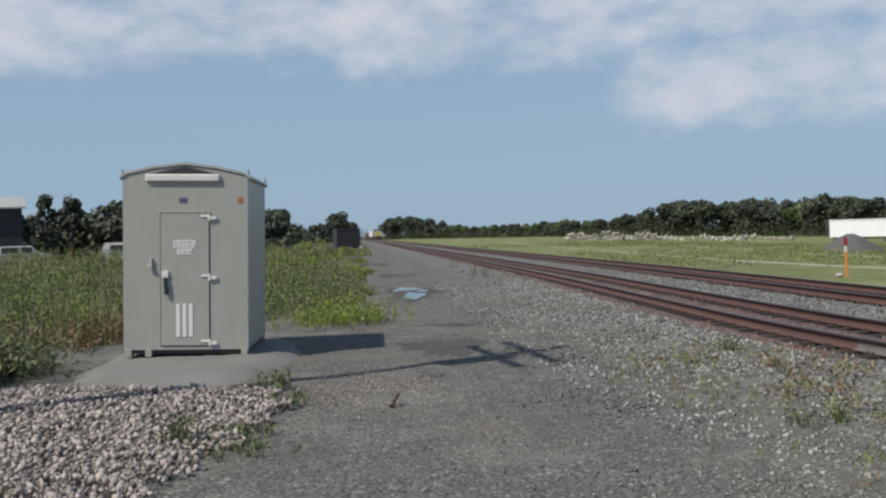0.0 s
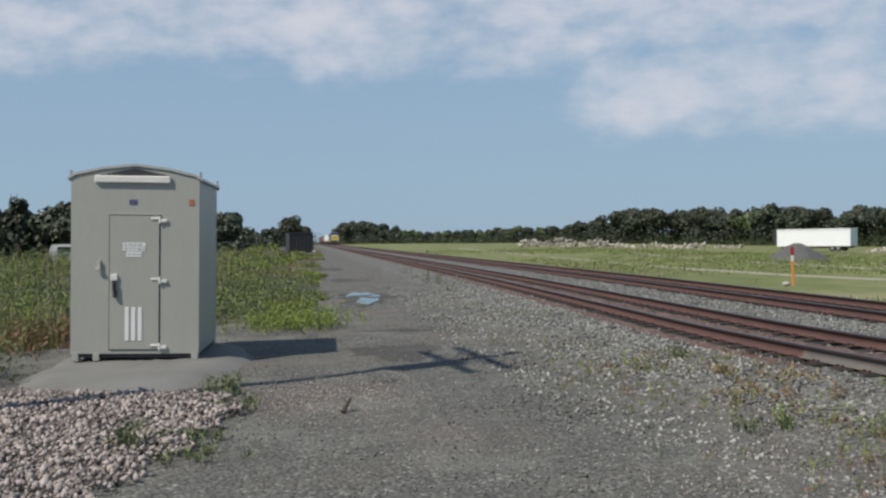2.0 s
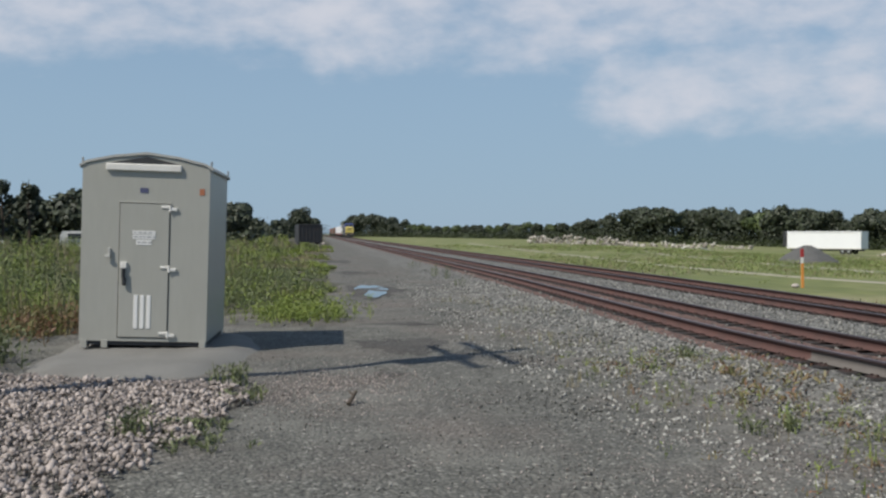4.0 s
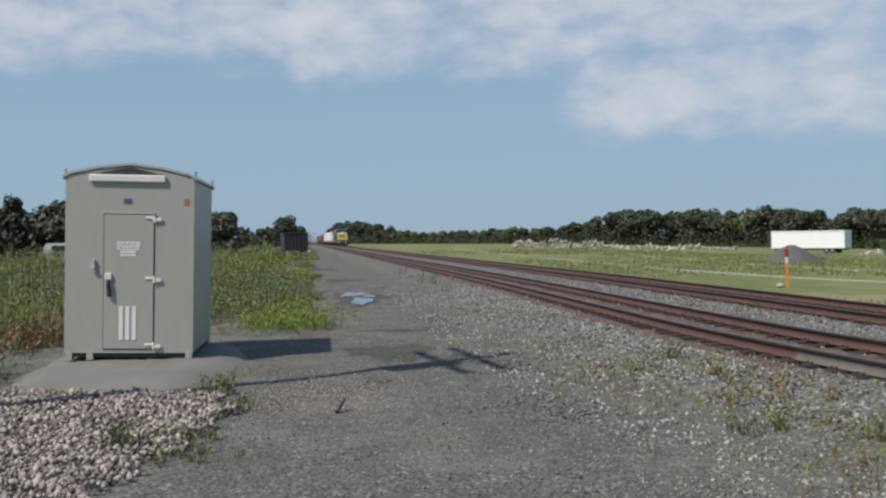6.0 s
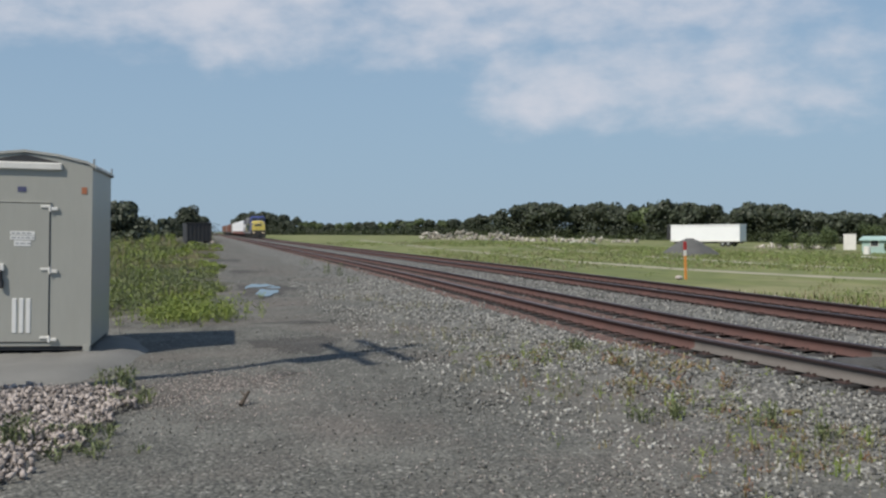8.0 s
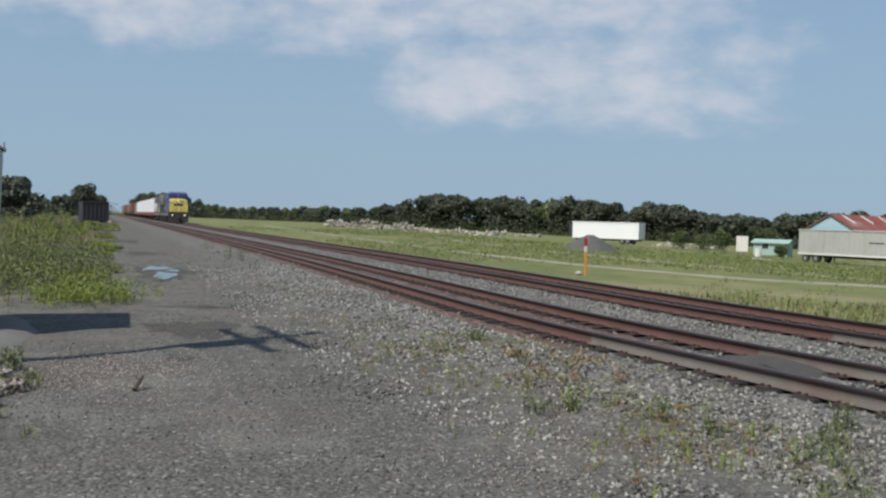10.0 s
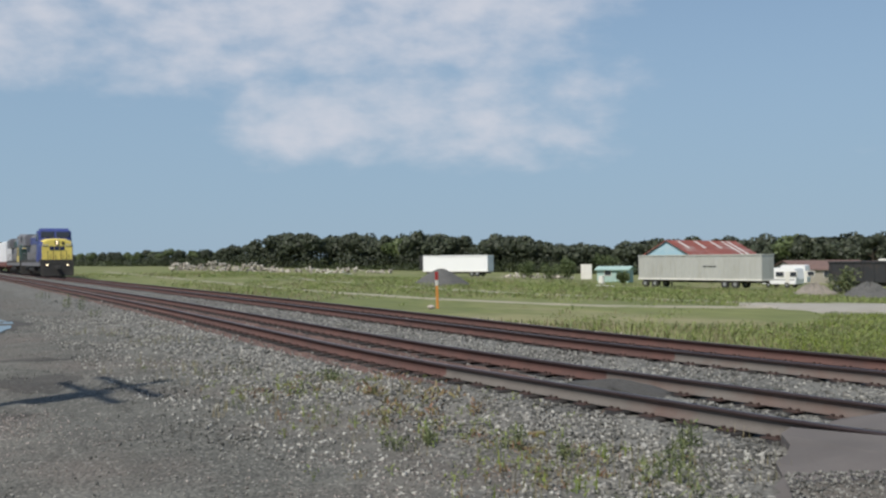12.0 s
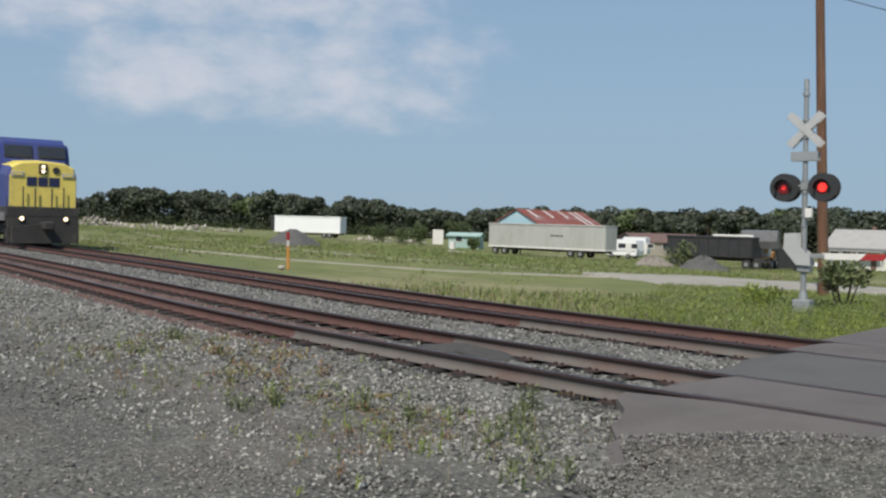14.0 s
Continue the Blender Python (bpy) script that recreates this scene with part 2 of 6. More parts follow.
M["wood_pole"] = surf("treated_pole_wood", (0.166, 0.083, 0.047), (0.094, 0.050, 0.032), rough=0.9, scale=1.2, fine=25, bump=0.5, stretch=(6, 6, 0.5), dirt=(0.238, 0.144, 0.086), dirt_scale=2, dirt_amount=0.6)
M["red_paint"] = surf("red_paint", (0.40, 0.03, 0.03), (0.32, 0.03, 0.03), rough=0.4, scale=4, bump=0.03)
M["red_lens"] = surf("lit_red_lens", (1.0, 0.035, 0.025), (1.0, 0.03, 0.02), rough=0.25, bump=0, emit=1.5)
M["red_fading"] = surf("fading_red_lens", (0.8, 0.03, 0.03), (0.7, 0.025, 0.02), rough=0.25, bump=0, emit=0.5)
M["red_dim"] = surf("red_lens_edge", (0.20, 0.012, 0.012), (0.14, 0.01, 0.01), rough=0.25, bump=0)
M["orange_post"] = surf("orange_marker_paint", (0.72, 0.30, 0.07), (0.62, 0.24, 0.05), rough=0.6, scale=8, bump=0.05)
M["pile"] = surf("gravel_heap", (0.12, 0.118, 0.113), (0.085, 0.084, 0.08), rough=1, scale=1.2, fine=18, bump=0.9)
M["fines"] = surf("dark_stone_dust", (0.05, 0.049, 0.047), (0.075, 0.073, 0.07), rough=1, scale=3, fine=25, bump=0.8)
M["pale_pile"] = surf("pale_rubble", (0.52, 0.48, 0.42), (0.24, 0.215, 0.185), rough=1, scale=3, fine=18, bump=0.6, island=0.6)
M["trailer_grey"] = surf("pale_grey_trailer_paint", (0.50, 0.50, 0.47), (0.43, 0.43, 0.40), rough=0.5, metal=0.15, scale=0.6, fine=6, bump=0.03, dirt=(0.30, 0.28, 0.23), dirt_scale=0.9, dirt_amount=0.35, stretch=(1, 1, 0.3))
M["rust_roof"] = surf("rusting_sheet_roof", (0.30, 0.085, 0.06), (0.19, 0.06, 0.05), rough=0.8, scale=0.35, fine=5, bump=0.1, dirt=(0.42, 0.38, 0.36), dirt_scale=0.22, dirt_amount=0.8, stretch=(1.5, 0.5, 1))
M["brown_roof"] = surf("brown_roof_sheets", (0.19, 0.12, 0.10), (0.13, 0.085, 0.075), rough=0.85, scale=0.5, fine=5, bump=0.1)
M["blue_wall"] = surf("faded_blue_cladding", (0.35, 0.52, 0.60), (0.30, 0.46, 0.55), rough=0.7, scale=0.6, fine=6, bump=0.05, dirt=(0.5, 0.55, 0.56), dirt_scale=0.5)
M["teal_wall"] = surf("pale_green_cladding", (0.36, 0.50, 0.46), (0.31, 0.43, 0.40), rough=0.7, scale=0.6, bump=0.05)
M["tan_wall"] = surf("weathered_wall", (0.35, 0.32, 0.27), (0.28, 0.26, 0.22), rough=0.8, scale=0.6, bump=0.05)
M["dark_steel"] = surf("dark_weathered_steel", (0.045, 0.047, 0.05), (0.03, 0.03, 0.034), rough=0.6, metal=0.2, scale=1.0, fine=8, bump=0.1, dirt=(0.09, 0.065, 0.05), dirt_scale=1.2)
M["loader_orange"] = surf("orange_machine_paint", (0.62, 0.28, 0.05), (0.5, 0.22, 0.05), rough=0.5, scale=2, bump=0.03, dirt=(0.2, 0.16, 0.11), dirt_scale=2)
M["tyre"] = surf("tyre_rubber", (0.03, 0.03, 0.03), (0.045, 0.042, 0.04), rough=0.9, scale=6)
M["glass_dark"] = surf("dark_window_glass", (0.03, 0.035, 0.045), (0.045, 0.05, 0.06), rough=0.08, scale=1, bump=0)
M["house_roof"] = surf("pale_shingle_roof", (0.40, 0.39, 0.37), (0.32, 0.31, 0.30), rough=0.9, scale=1, fine=9, bump=0.2)
M["loco_blue"] = surf("blue_locomotive_paint", (0.05, 0.07, 0.24), (0.04, 0.055, 0.19), rough=0.4, scale=1, fine=12, bump=0.02, dirt=(0.09, 0.09, 0.14), dirt_scale=1.5, dirt_amount=0.5)
M["loco_yellow"] = surf("yellow_locomotive_paint", (0.80, 0.65, 0.15), (0.72, 0.57, 0.13), rough=0.42, scale=1.2, fine=12, bump=0.02, dirt=(0.42, 0.30, 0.10), dirt_scale=1.8, dirt_amount=0.4)
M["loco_grey"] = surf("grey_locomotive_paint", (0.20, 0.20, 0.21), (0.15, 0.15, 0.16), rough=0.55, scale=0.7, fine=8, bump=0.03, dirt=(0.10, 0.085, 0.07), dirt_scale=1.0, dirt_amount=0.6)
M["loco_green"] = surf("dark_green_paint", (0.04, 0.075, 0.065), (0.03, 0.055, 0.05), rough=0.5, scale=1, bump=0.03)
M["under"] = surf("sooty_underframe", (0.03, 0.029, 0.028), (0.05, 0.047, 0.043), rough=0.85, scale=2.0, fine=15, bump=0.2, dirt=(0.11, 0.10, 0.085), dirt_scale=1.3, dirt_amount=0.5)
M["under_red"] = surf("red_oxide_underframe", (0.20, 0.075, 0.06), (0.14, 0.055, 0.045), rough=0.8, scale=1, bump=0.1)
M["car_red"] = surf("oxide_red_car_paint", (0.17, 0.06, 0.045), (0.12, 0.045, 0.036), rough=0.7, scale=0.8, fine=8, bump=0.05, dirt=(0.16, 0.07, 0.05), dirt_scale=1.1)
M["car_orange"] = surf("faded_orange_car_paint", (0.27, 0.13, 0.08), (0.21, 0.095, 0.06), rough=0.7, scale=0.8, bump=0.05, dirt=(0.25, 0.12, 0.08), dirt_scale=1.1)
M["car_grey"] = surf("grey_car_paint", (0.33, 0.32, 0.30), (0.26, 0.25, 0.24), rough=0.7, scale=0.8, bump=0.05, dirt=(0.18, 0.14, 0.11), dirt_scale=1.1)
M["emblem"] = surf("navy_emblem_paint", (0.02, 0.028, 0.08), (0.015, 0.02, 0.06), rough=0.45, bump=0)
M["lamp"] = surf("lit_headlamp", (1.0, 0.80, 0.50), (1.0, 0.82, 0.55), rough=0.2, bump=0, emit=2.0)


def water_material():
    m = bpy.data.materials.new("puddle_water")
    m.use_nodes = True
    b = m.node_tree.nodes["Principled BSDF"]
    b.inputs["Base Color"].default_value = (0.05, 0.05, 0.045, 1)
    b.inputs["Roughness"].default_value = 0.03
    b.inputs["Specular IOR Level"].default_value = 0.9
    return m


M["water"] = water_material()


# ---- mesh helpers ----
def bx(bm, x0, x1, y0, y1, z0, z1, bevel=0.0, turn=None):
    """A box, with bevelled edges where asked, into a bmesh."""
    m = Matrix.Translation(((x0 + x1) / 2, (y0 + y1) / 2, (z0 + z1) / 2)) @ Matrix.Diagonal((abs(x1 - x0), abs(y1 - y0), abs(z1 - z0), 1))
    if turn is not None:
        m = turn @ m
    r = bmesh.ops.create_cube(bm, size=1, matrix=m)
    if bevel:
        es = list({e for v in r["verts"] for e in v.link_edges})
        bmesh.ops.bevel(bm, geom=es, offset=bevel, segments=1, affect="EDGES")
    return bm


def cyl(bm, p, q, r0, r1=None, n=12):
    """A rod from p to q."""
    p, q = Vector(p), Vector(q)
    m = Matrix.Translation((p + q) / 2) @ (q - p).to_track_quat("Z", "Y").to_matrix().to_4x4()
    bmesh.ops.create_cone(bm, cap_ends=True, segments=n, radius1=r0, radius2=r0 if r1 is None else r1, depth=(q - p).length, matrix=m)
    return bm


def prism(bm, outline, axis, a, b):
    """An outline of 2D points pulled from a to b along x, y or z."""
    put = {"x": lambda u, v, w: (w, u, v), "y": lambda u, v, w: (u, w, v), "z": lambda u, v, w: (u, v, w)}[axis]
    lo = [bm.verts.new(put(u, v, a)) for u, v in outline]
    hi = [bm.verts.new(put(u, v, b)) for u, v in outline]
    fs = [bm.faces.new(lo), bm.faces.new(hi[::-1])]
    for i in range(len(lo)):
        j = (i + 1) % len(lo)
        fs.append(bm.faces.new((lo[j], lo[i], hi[i], hi[j])))
    bmesh.ops.recalc_face_normals(bm, faces=fs)
    return bm


def nb():
    return bmesh.new()


def mesh_of(name, bm, material):
    me = bpy.data.meshes.new(name)
    bm.to_mesh(me)
    bm.free()
    me.materials.append(material)
    return me


def part(name, bm, material, parent, label=""):
    ob = new(name, mesh_of(name, bm, material))
    ob.parent = parent
    return tagged(ob, label)


def thing(name, label, category, m=None, group="", kind=""):
    ob = new(name)
    ob.empty_display_size = 0.2
    if m is not None:
        ob.matrix_basis = m
    return tagged(ob, label, category, group, kind)


def solid(name, bm, material, label, category="", kind="", group="", m=None, smooth=False):
    ob = new(name, mesh_of(name, bm, material))
    if m is not None:
        ob.matrix_basis = m
    if smooth:
        ob.data.polygons.foreach_set("use_smooth", [True] * len(ob.data.polygons))
    return tagged(ob, label, category, group, kind)


def np_mesh(name, verts, faces, material):
    """A mesh from arrays of corners and faces of equal size."""
    me = bpy.data.meshes.new(name)
    k = faces.shape[1]
    me.vertices.add(len(verts))
    me.vertices.foreach_set("co", np.asarray(verts, np.float32).ravel())
    me.loops.add(faces.size)
    me.loops.foreach_set("vertex_index", faces.astype(np.int32).ravel())
    me.polygons.add(len(faces))
    me.polygons.foreach_set("loop_start", np.arange(0, faces.size, k, dtype=np.int32))
    me.update(calc_edges=True)
    me.materials.append(material)
    return me


RNG = np.random.default_rng(7)
OCTA_V = np.array([(1, 0, 0), (0, 1, 0), (-1, 0, 0), (0, -1, 0), (0, 0, 1), (0, 0, -1)], float)
OCTA_F = np.array([(0, 1, 4), (1, 2, 4), (2, 3, 4), (3, 0, 4), (1, 0, 5), (2, 1, 5), (3, 2, 5), (0, 3, 5)])


def turns(n):
    q = RNG.normal(size=(n, 4))
    q /= np.linalg.norm(q, axis=1, keepdims=True)
    w, x, y, z = q.T
    return np.stack([1 - 2 * (y * y + z * z), 2 * (x * y - w * z), 2 * (x * z + w * y), 2 * (x * y + w * z), 1 - 2 * (x * x + z * z), 2 * (y * z - w * x), 2 * (x * z - w * y), 2 * (y * z + w * x), 1 - 2 * (x * x + y * y)], 1).reshape(n, 3, 3)



def stones(name, pts, size, material):
    """Angular stones, each a jittered octahedron, half sunk where they lie."""
    n = len(pts)
    v = OCTA_V[None] * (0.7 + 0.6 * RNG.random((n, 6, 1))) + 0.22 * RNG.normal(size=(n, 6, 3))
    v = np.einsum("nij,nkj->nki", turns(n), v * (1, 0.8, 0.65))
    v = v * np.asarray(size)[:, None, None] + pts[:, None]
    f = OCTA_F[None] + 6 * np.arange(n)[:, None, None]
    return np_mesh(name, v.reshape(-1, 3), f.reshape(-1, 3), material)


def leaves(pts, size, up=0.3, long=1.8, wide=0.35):
    """Diamond-shaped leaves at the points, turned at random; corners and faces."""
    n = len(pts)
    d = RNG.normal(size=(n, 3))
    d[:, 2] = np.abs(d[:, 2]) * 0.6 + up
    d /= np.linalg.norm(d, axis=1, keepdims=True)
    s = np.cross(d, RNG.normal(size=(n, 3)))
    s /= np.linalg.norm(s, axis=1, keepdims=True)
    z = np.asarray(size)[:, None]
    v = np.stack([pts, pts + d * z * 0.5 * long + s * z * wide, pts + d * z * long, pts + d * z * 0.5 * long - s * z * wide], 1)
    return v.reshape(-1, 3), np.arange(4 * n).reshape(n, 4)


def blades(pts, height, width, lean=0.35):
    """Grass blades: bent tapering strips of two faces."""
    n = len(pts)
    a = RNG.random(n) * 2 * np.pi
    side = np.stack([np.cos(a), np.sin(a), 0 * a], 1)
    out = np.stack([-np.sin(a), np.cos(a), 0 * a], 1) * (lean * RNG.random(n) * height)[:, None]
    h, w = np.asarray(height)[:, None] * (0, 0, 1), np.asarray(width)[:, None]
    mid = pts + h * 0.55 + out * 0.35
    v = np.stack([pts - side * w, pts + side * w, mid + side * w * 0.7, mid - side * w * 0.7, pts + h + out + side * w * 0.12, pts + h + out - side * w * 0.12], 1)
    base = 6 * np.arange(n)[:, None]
    f = np.concatenate([base + [0, 1, 2, 3], base + [3, 2, 4, 5]], 0)
    return v.reshape(-1, 3), f


def merge(*pairs):
    vs, fs, k = [], [], 0
    for v, f in pairs:
        vs.append(v)
        fs.append(f + k)
        k += len(v)
    return np.concatenate(vs), np.concatenate(fs)


# ---- the lie of the land ----
def bend(y):
    """How far the tracks swing to the right near the crossing, and to the left far off."""
    y = np.maximum(y, -60)
    near = np.clip(17 - y, 0, 7)
    far = np.clip(y - 30, 0, None)
    return 0.0079 * near**2 + np.where(y < 10, (10 - y) * 0.1106, 0) + np.where(y < 6.5, (6.5 - y) * 0.10, 0) - 0.024 * far**2 / (far + 12)


RAIL_A, GAUGE, SPACING, RAIL_TOP = 5.94, 1.435, 3.99, 0.25
RAILS = (RAIL_A, RAIL_A + GAUGE, RAIL_A + SPACING, RAIL_A + SPACING + GAUGE)


def smooth(a, b, v):
    t = np.clip((np.asarray(v, float) - a) / (b - a), 0, 1)
    return t * t * (3 - 2 * t)


def road_y(x):
    """The far edge of the road that crosses the tracks."""
    return 6.45 + 0.36 * (np.asarray(x, float) - 6.5)


def land(x, y):
    """Height of the ground."""
    x, y = np.asarray(x, float), np.asarray(y, float)
    field = -smooth(20, 72, x) * np.clip(1.29 + 0.0215 * x - 0.0085 * y, 0.3, 4.0) * smooth(-30, 10, y - 0.15 * x)
    bed = 0.0
    rough = 0.05 * np.sin(x * 0.31 + 1.3) * np.sin(y * 0.23) * smooth(14, 30, np.abs(x - 4))
    return field + bed + rough - 0.035


def at(bearing, dist):
    """A place in the field: degrees to the right of the tracks' line, and metres away."""
    x, y = dist * math.sin(radians(bearing)), dist * math.cos(radians(bearing))
    return x, y, float(land(x, y))


def grid_mesh(xs, ys, zf, material, name):
    X, Y = np.meshgrid(xs, ys)
    v = np.stack([X, Y, zf(X, Y)], -1).reshape(-1, 3)
    nx, ny = len(xs), len(ys)
    i = (np.arange(ny - 1)[:, None] * nx + np.arange(nx - 1)).ravel()
    me = np_mesh(name, v, np.stack([i, i + 1, i + nx + 1, i + nx], 1), material)
    me.polygons.foreach_set("use_smooth", [True] * len(me.polygons))
    return me


def spread(far, near, n):
    s = np.linspace(-1, 1, n)
    return np.sign(s) * (near * np.abs(s) + (far - near) * np.abs(s) ** 4)


tagged(new("ground", grid_mesh(spread(2600, 110, 161), spread(2600, 160, 161), land, M["grass_soil"], "ground")), "open rough grassland, green and straw-coloured, flat", "ground", kind="structure")


def edge_noise(y, seed):
    return 0.22 * np.sin(y * 1.7 + seed) + 0.13 * np.sin(y * 4.3 + 2 * seed) + 0.35 * np.sin(y * 0.41 + seed)


def lane_left(y):
    """The lane's edge along the weeds."""
    y = np.asarray(y, float)
    return np.interp(y, (-30, 4, 10.6, 15.7, 16.6, 17.9, 20.6, 23.2, 27, 80, 183, 700), (-9.5, -9.5, -9.5, -9.1, -6.0, -3.0, -2.4, -1.0, -0.25, -0.8, -1.6, -13)) + edge_noise(y, 1.0) * np.interp(y, (0, 17, 70), (1, 0.5, 1))


def lane_z(X, Y):
    return 0.012 * np.sin(X * 1.9 + Y * 0.4) * np.sin(Y * 1.1) + 0.01 * np.sin(X * 5 + 1) * np.sin(Y * 3.7)


def lane():
    ys = np.concatenate([np.linspace(-30, 40, 211), np.geomspace(40.6, 700, 60)])
    k = 41
    lo, hi = lane_left(ys), 5.0 + bend(ys)
    s = np.linspace(0, 1, k)
    X = lo[:, None] + (hi - lo)[:, None] * s
    Y = np.repeat(ys[:, None], k, 1)
    Z = lane_z(X, Y)
    Z[:, (0, -1)] = -0.06
    i = (np.arange(len(ys) - 1)[:, None] * k + np.arange(k - 1)).ravel()
    me = np_mesh("gravel_lane", np.stack([X, Y, Z], -1).reshape(-1, 3), np.stack([i, i + 1, i + k + 1, i + k], 1), M["gravel"])
    me.polygons.foreach_set("use_smooth", [True] * len(me.polygons))
    return tagged(new("gravel_lane", me), "grey packed gravel track beside the railway", "gravel lane", kind="structure")


lane()


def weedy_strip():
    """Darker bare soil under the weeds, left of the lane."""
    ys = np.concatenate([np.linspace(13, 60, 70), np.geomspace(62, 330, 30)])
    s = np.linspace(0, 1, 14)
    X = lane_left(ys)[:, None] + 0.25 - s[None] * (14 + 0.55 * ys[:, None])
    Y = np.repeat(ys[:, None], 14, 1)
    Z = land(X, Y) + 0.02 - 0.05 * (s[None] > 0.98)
    i = (np.arange(len(ys) - 1)[:, None] * 14 + np.arange(13)).ravel()
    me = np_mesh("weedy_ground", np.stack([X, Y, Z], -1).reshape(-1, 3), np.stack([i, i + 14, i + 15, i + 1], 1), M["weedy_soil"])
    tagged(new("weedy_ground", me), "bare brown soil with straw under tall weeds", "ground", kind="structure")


weedy_strip()

BED = ((-3.2, -0.03), (-2.2, 0.012), (-1.55, 0.03), (-0.95, 0.06), (-0.6, 0.088), (-0.38, 0.088), (-0.32, 0.035), (-0.08, 0.035), (0.08, 0.05), (0.3, 0.075), (0.7, 0.085), (1.04, 0.085), (1.1, 0.035), (1.35, 0.035), (1.5, 0.05), (1.7, 0.085), (2.1, 0.09), (2.75, 0.075), (3.3, 0.09), (3.6, 0.088), (3.66, 0.035), (3.9, 0.035), (4.05, 0.05), (4.3, 0.075), (4.7, 0.085), (5.02, 0.085), (5.08, 0.035), (5.33, 0.035), (5.5, 0.05), (5.7, 0.085), (6.1, 0.085), (6.5, 0.05), (7.1, -0.02), (7.9, -0.16))
HOLLOWS = ((-0.36, 0.1), (1.06, 1.5), (3.62, 4.08), (5.04, 5.5))  # beside the rails, where the ties lie bare


def bed_z(u):
    return np.interp(u, [a for a, _ in BED], [b for _, b in BED])


def ballast():
    ys = np.concatenate([np.linspace(-40, 45, 341), np.geomspace(45.4, 1200, 70)])
    us = np.linspace(-3.2, 7.9, 240)
    U, Y = np.meshgrid(us, ys)
    X = RAIL_A + U + bend(Y)
    Z = bed_z(U) + 0.014 * np.sin(X * 9 + Y * 2) * np.sin(Y * 7.3) + 0.01 * np.sin(X * 3 + 2) * np.sin(Y * 1.9)
    k = len(us)
    i = (np.arange(len(ys) - 1)[:, None] * k + np.arange(k - 1)).ravel()
    me = np_mesh("ballast_bed", np.stack([X, Y, Z], -1).reshape(-1, 3), np.stack([i, i + 1, i + k + 1, i + k], 1), M["ballast"])
    me.materials.append(M["ballast_rust"])
    um = (us[:-1] + us[1:]) / 2
    ym = (ys[:-1] + ys[1:]) / 2
    far = ym[:, None] + 1.2 * np.sin(um[None] * 9)
    rusty = ((um[None] > -0.75) & (um[None] < 2.0) & (far > 12.5)) | ((um[None] > 3.65) & (um[None] < 6.0) & (far > 10.5))
    me.polygons.foreach_set("material_index", rusty.astype(np.int32).ravel())
    return tagged(new("ballast_bed", me), "grey crushed stone railway ballast stained with rust", "ballast", kind="structure")


ballast()

# ---- railway tracks ----
RAIL_OUT = ((-0.068, 0), (0.068, 0), (0.068, 0.011), (0.012, 0.028), (0.009, 0.12), (0.034, 0.13), (0.036, 0.158), (0.028, 0.168), (-0.028, 0.168), (-0.036, 0.158), (-0.034, 0.13), (-0.009, 0.12), (-0.012, 0.028), (-0.068, 0.011))


def rail(x0, parent, dusty=11.5):
    ys = np.concatenate([np.linspace(-40, 45, 110), np.geomspace(46.5, 1200, 60)])
    o = np.array(RAIL_OUT)
    k = len(o)
    X = x0 + bend(ys)[:, None] + o[None, :, 0]
    Z = RAIL_TOP - 0.168 + np.repeat(o[None, :, 1], len(ys), 0)
    v = np.stack([X, np.repeat(ys[:, None], k, 1), Z], -1).reshape(-1, 3)
    r, c = np.arange(len(ys) - 1)[:, None] * k, np.arange(k)
    d = (c + 1) % k
    f = np.stack([r + c, r + d, r + k + d, r + k + c], -1).reshape(-1, 4)
    me = np_mesh("rail", v, f, M["rail_rust"])
    me.materials.append(M["rail_head"])
    me.materials.append(M["rail_dusty"])
    head = np.tile(np.isin(c, (6, 7, 8, 9, 5)), (len(ys) - 1, 1))
    me.polygons.foreach_set("material_index", np.where(head, 1, np.where(ys[:-1, None] < dusty, 2, 0)).astype(np.int32).ravel())
    ob = new("rail", me)
    ob.parent = parent
    return tagged(ob, "rusty steel rail with a dark worn head")


def tie_mesh():
    bm = nb()
    bx(bm, -1.28, 1.28, -0.112, 0.112, -0.12, 0.0, 0.012)
    return mesh_of("railway_tie", bm, M["tie"])


def plate_mesh():
    bm = nb()
    bx(bm, -0.17, 0.17, -0.095, 0.095, 0, 0.014, 0.003)
    for sx in (-0.1, 0.1):
        for sy in (-0.05, 0.05):
            bx(bm, sx - 0.014, sx + 0.014, sy - 0.014, sy + 0.014, 0.01, 0.04)
    return mesh_of("tie_plate", bm, M["plate"])


TIE, PLATE = tie_mesh(), plate_mesh()


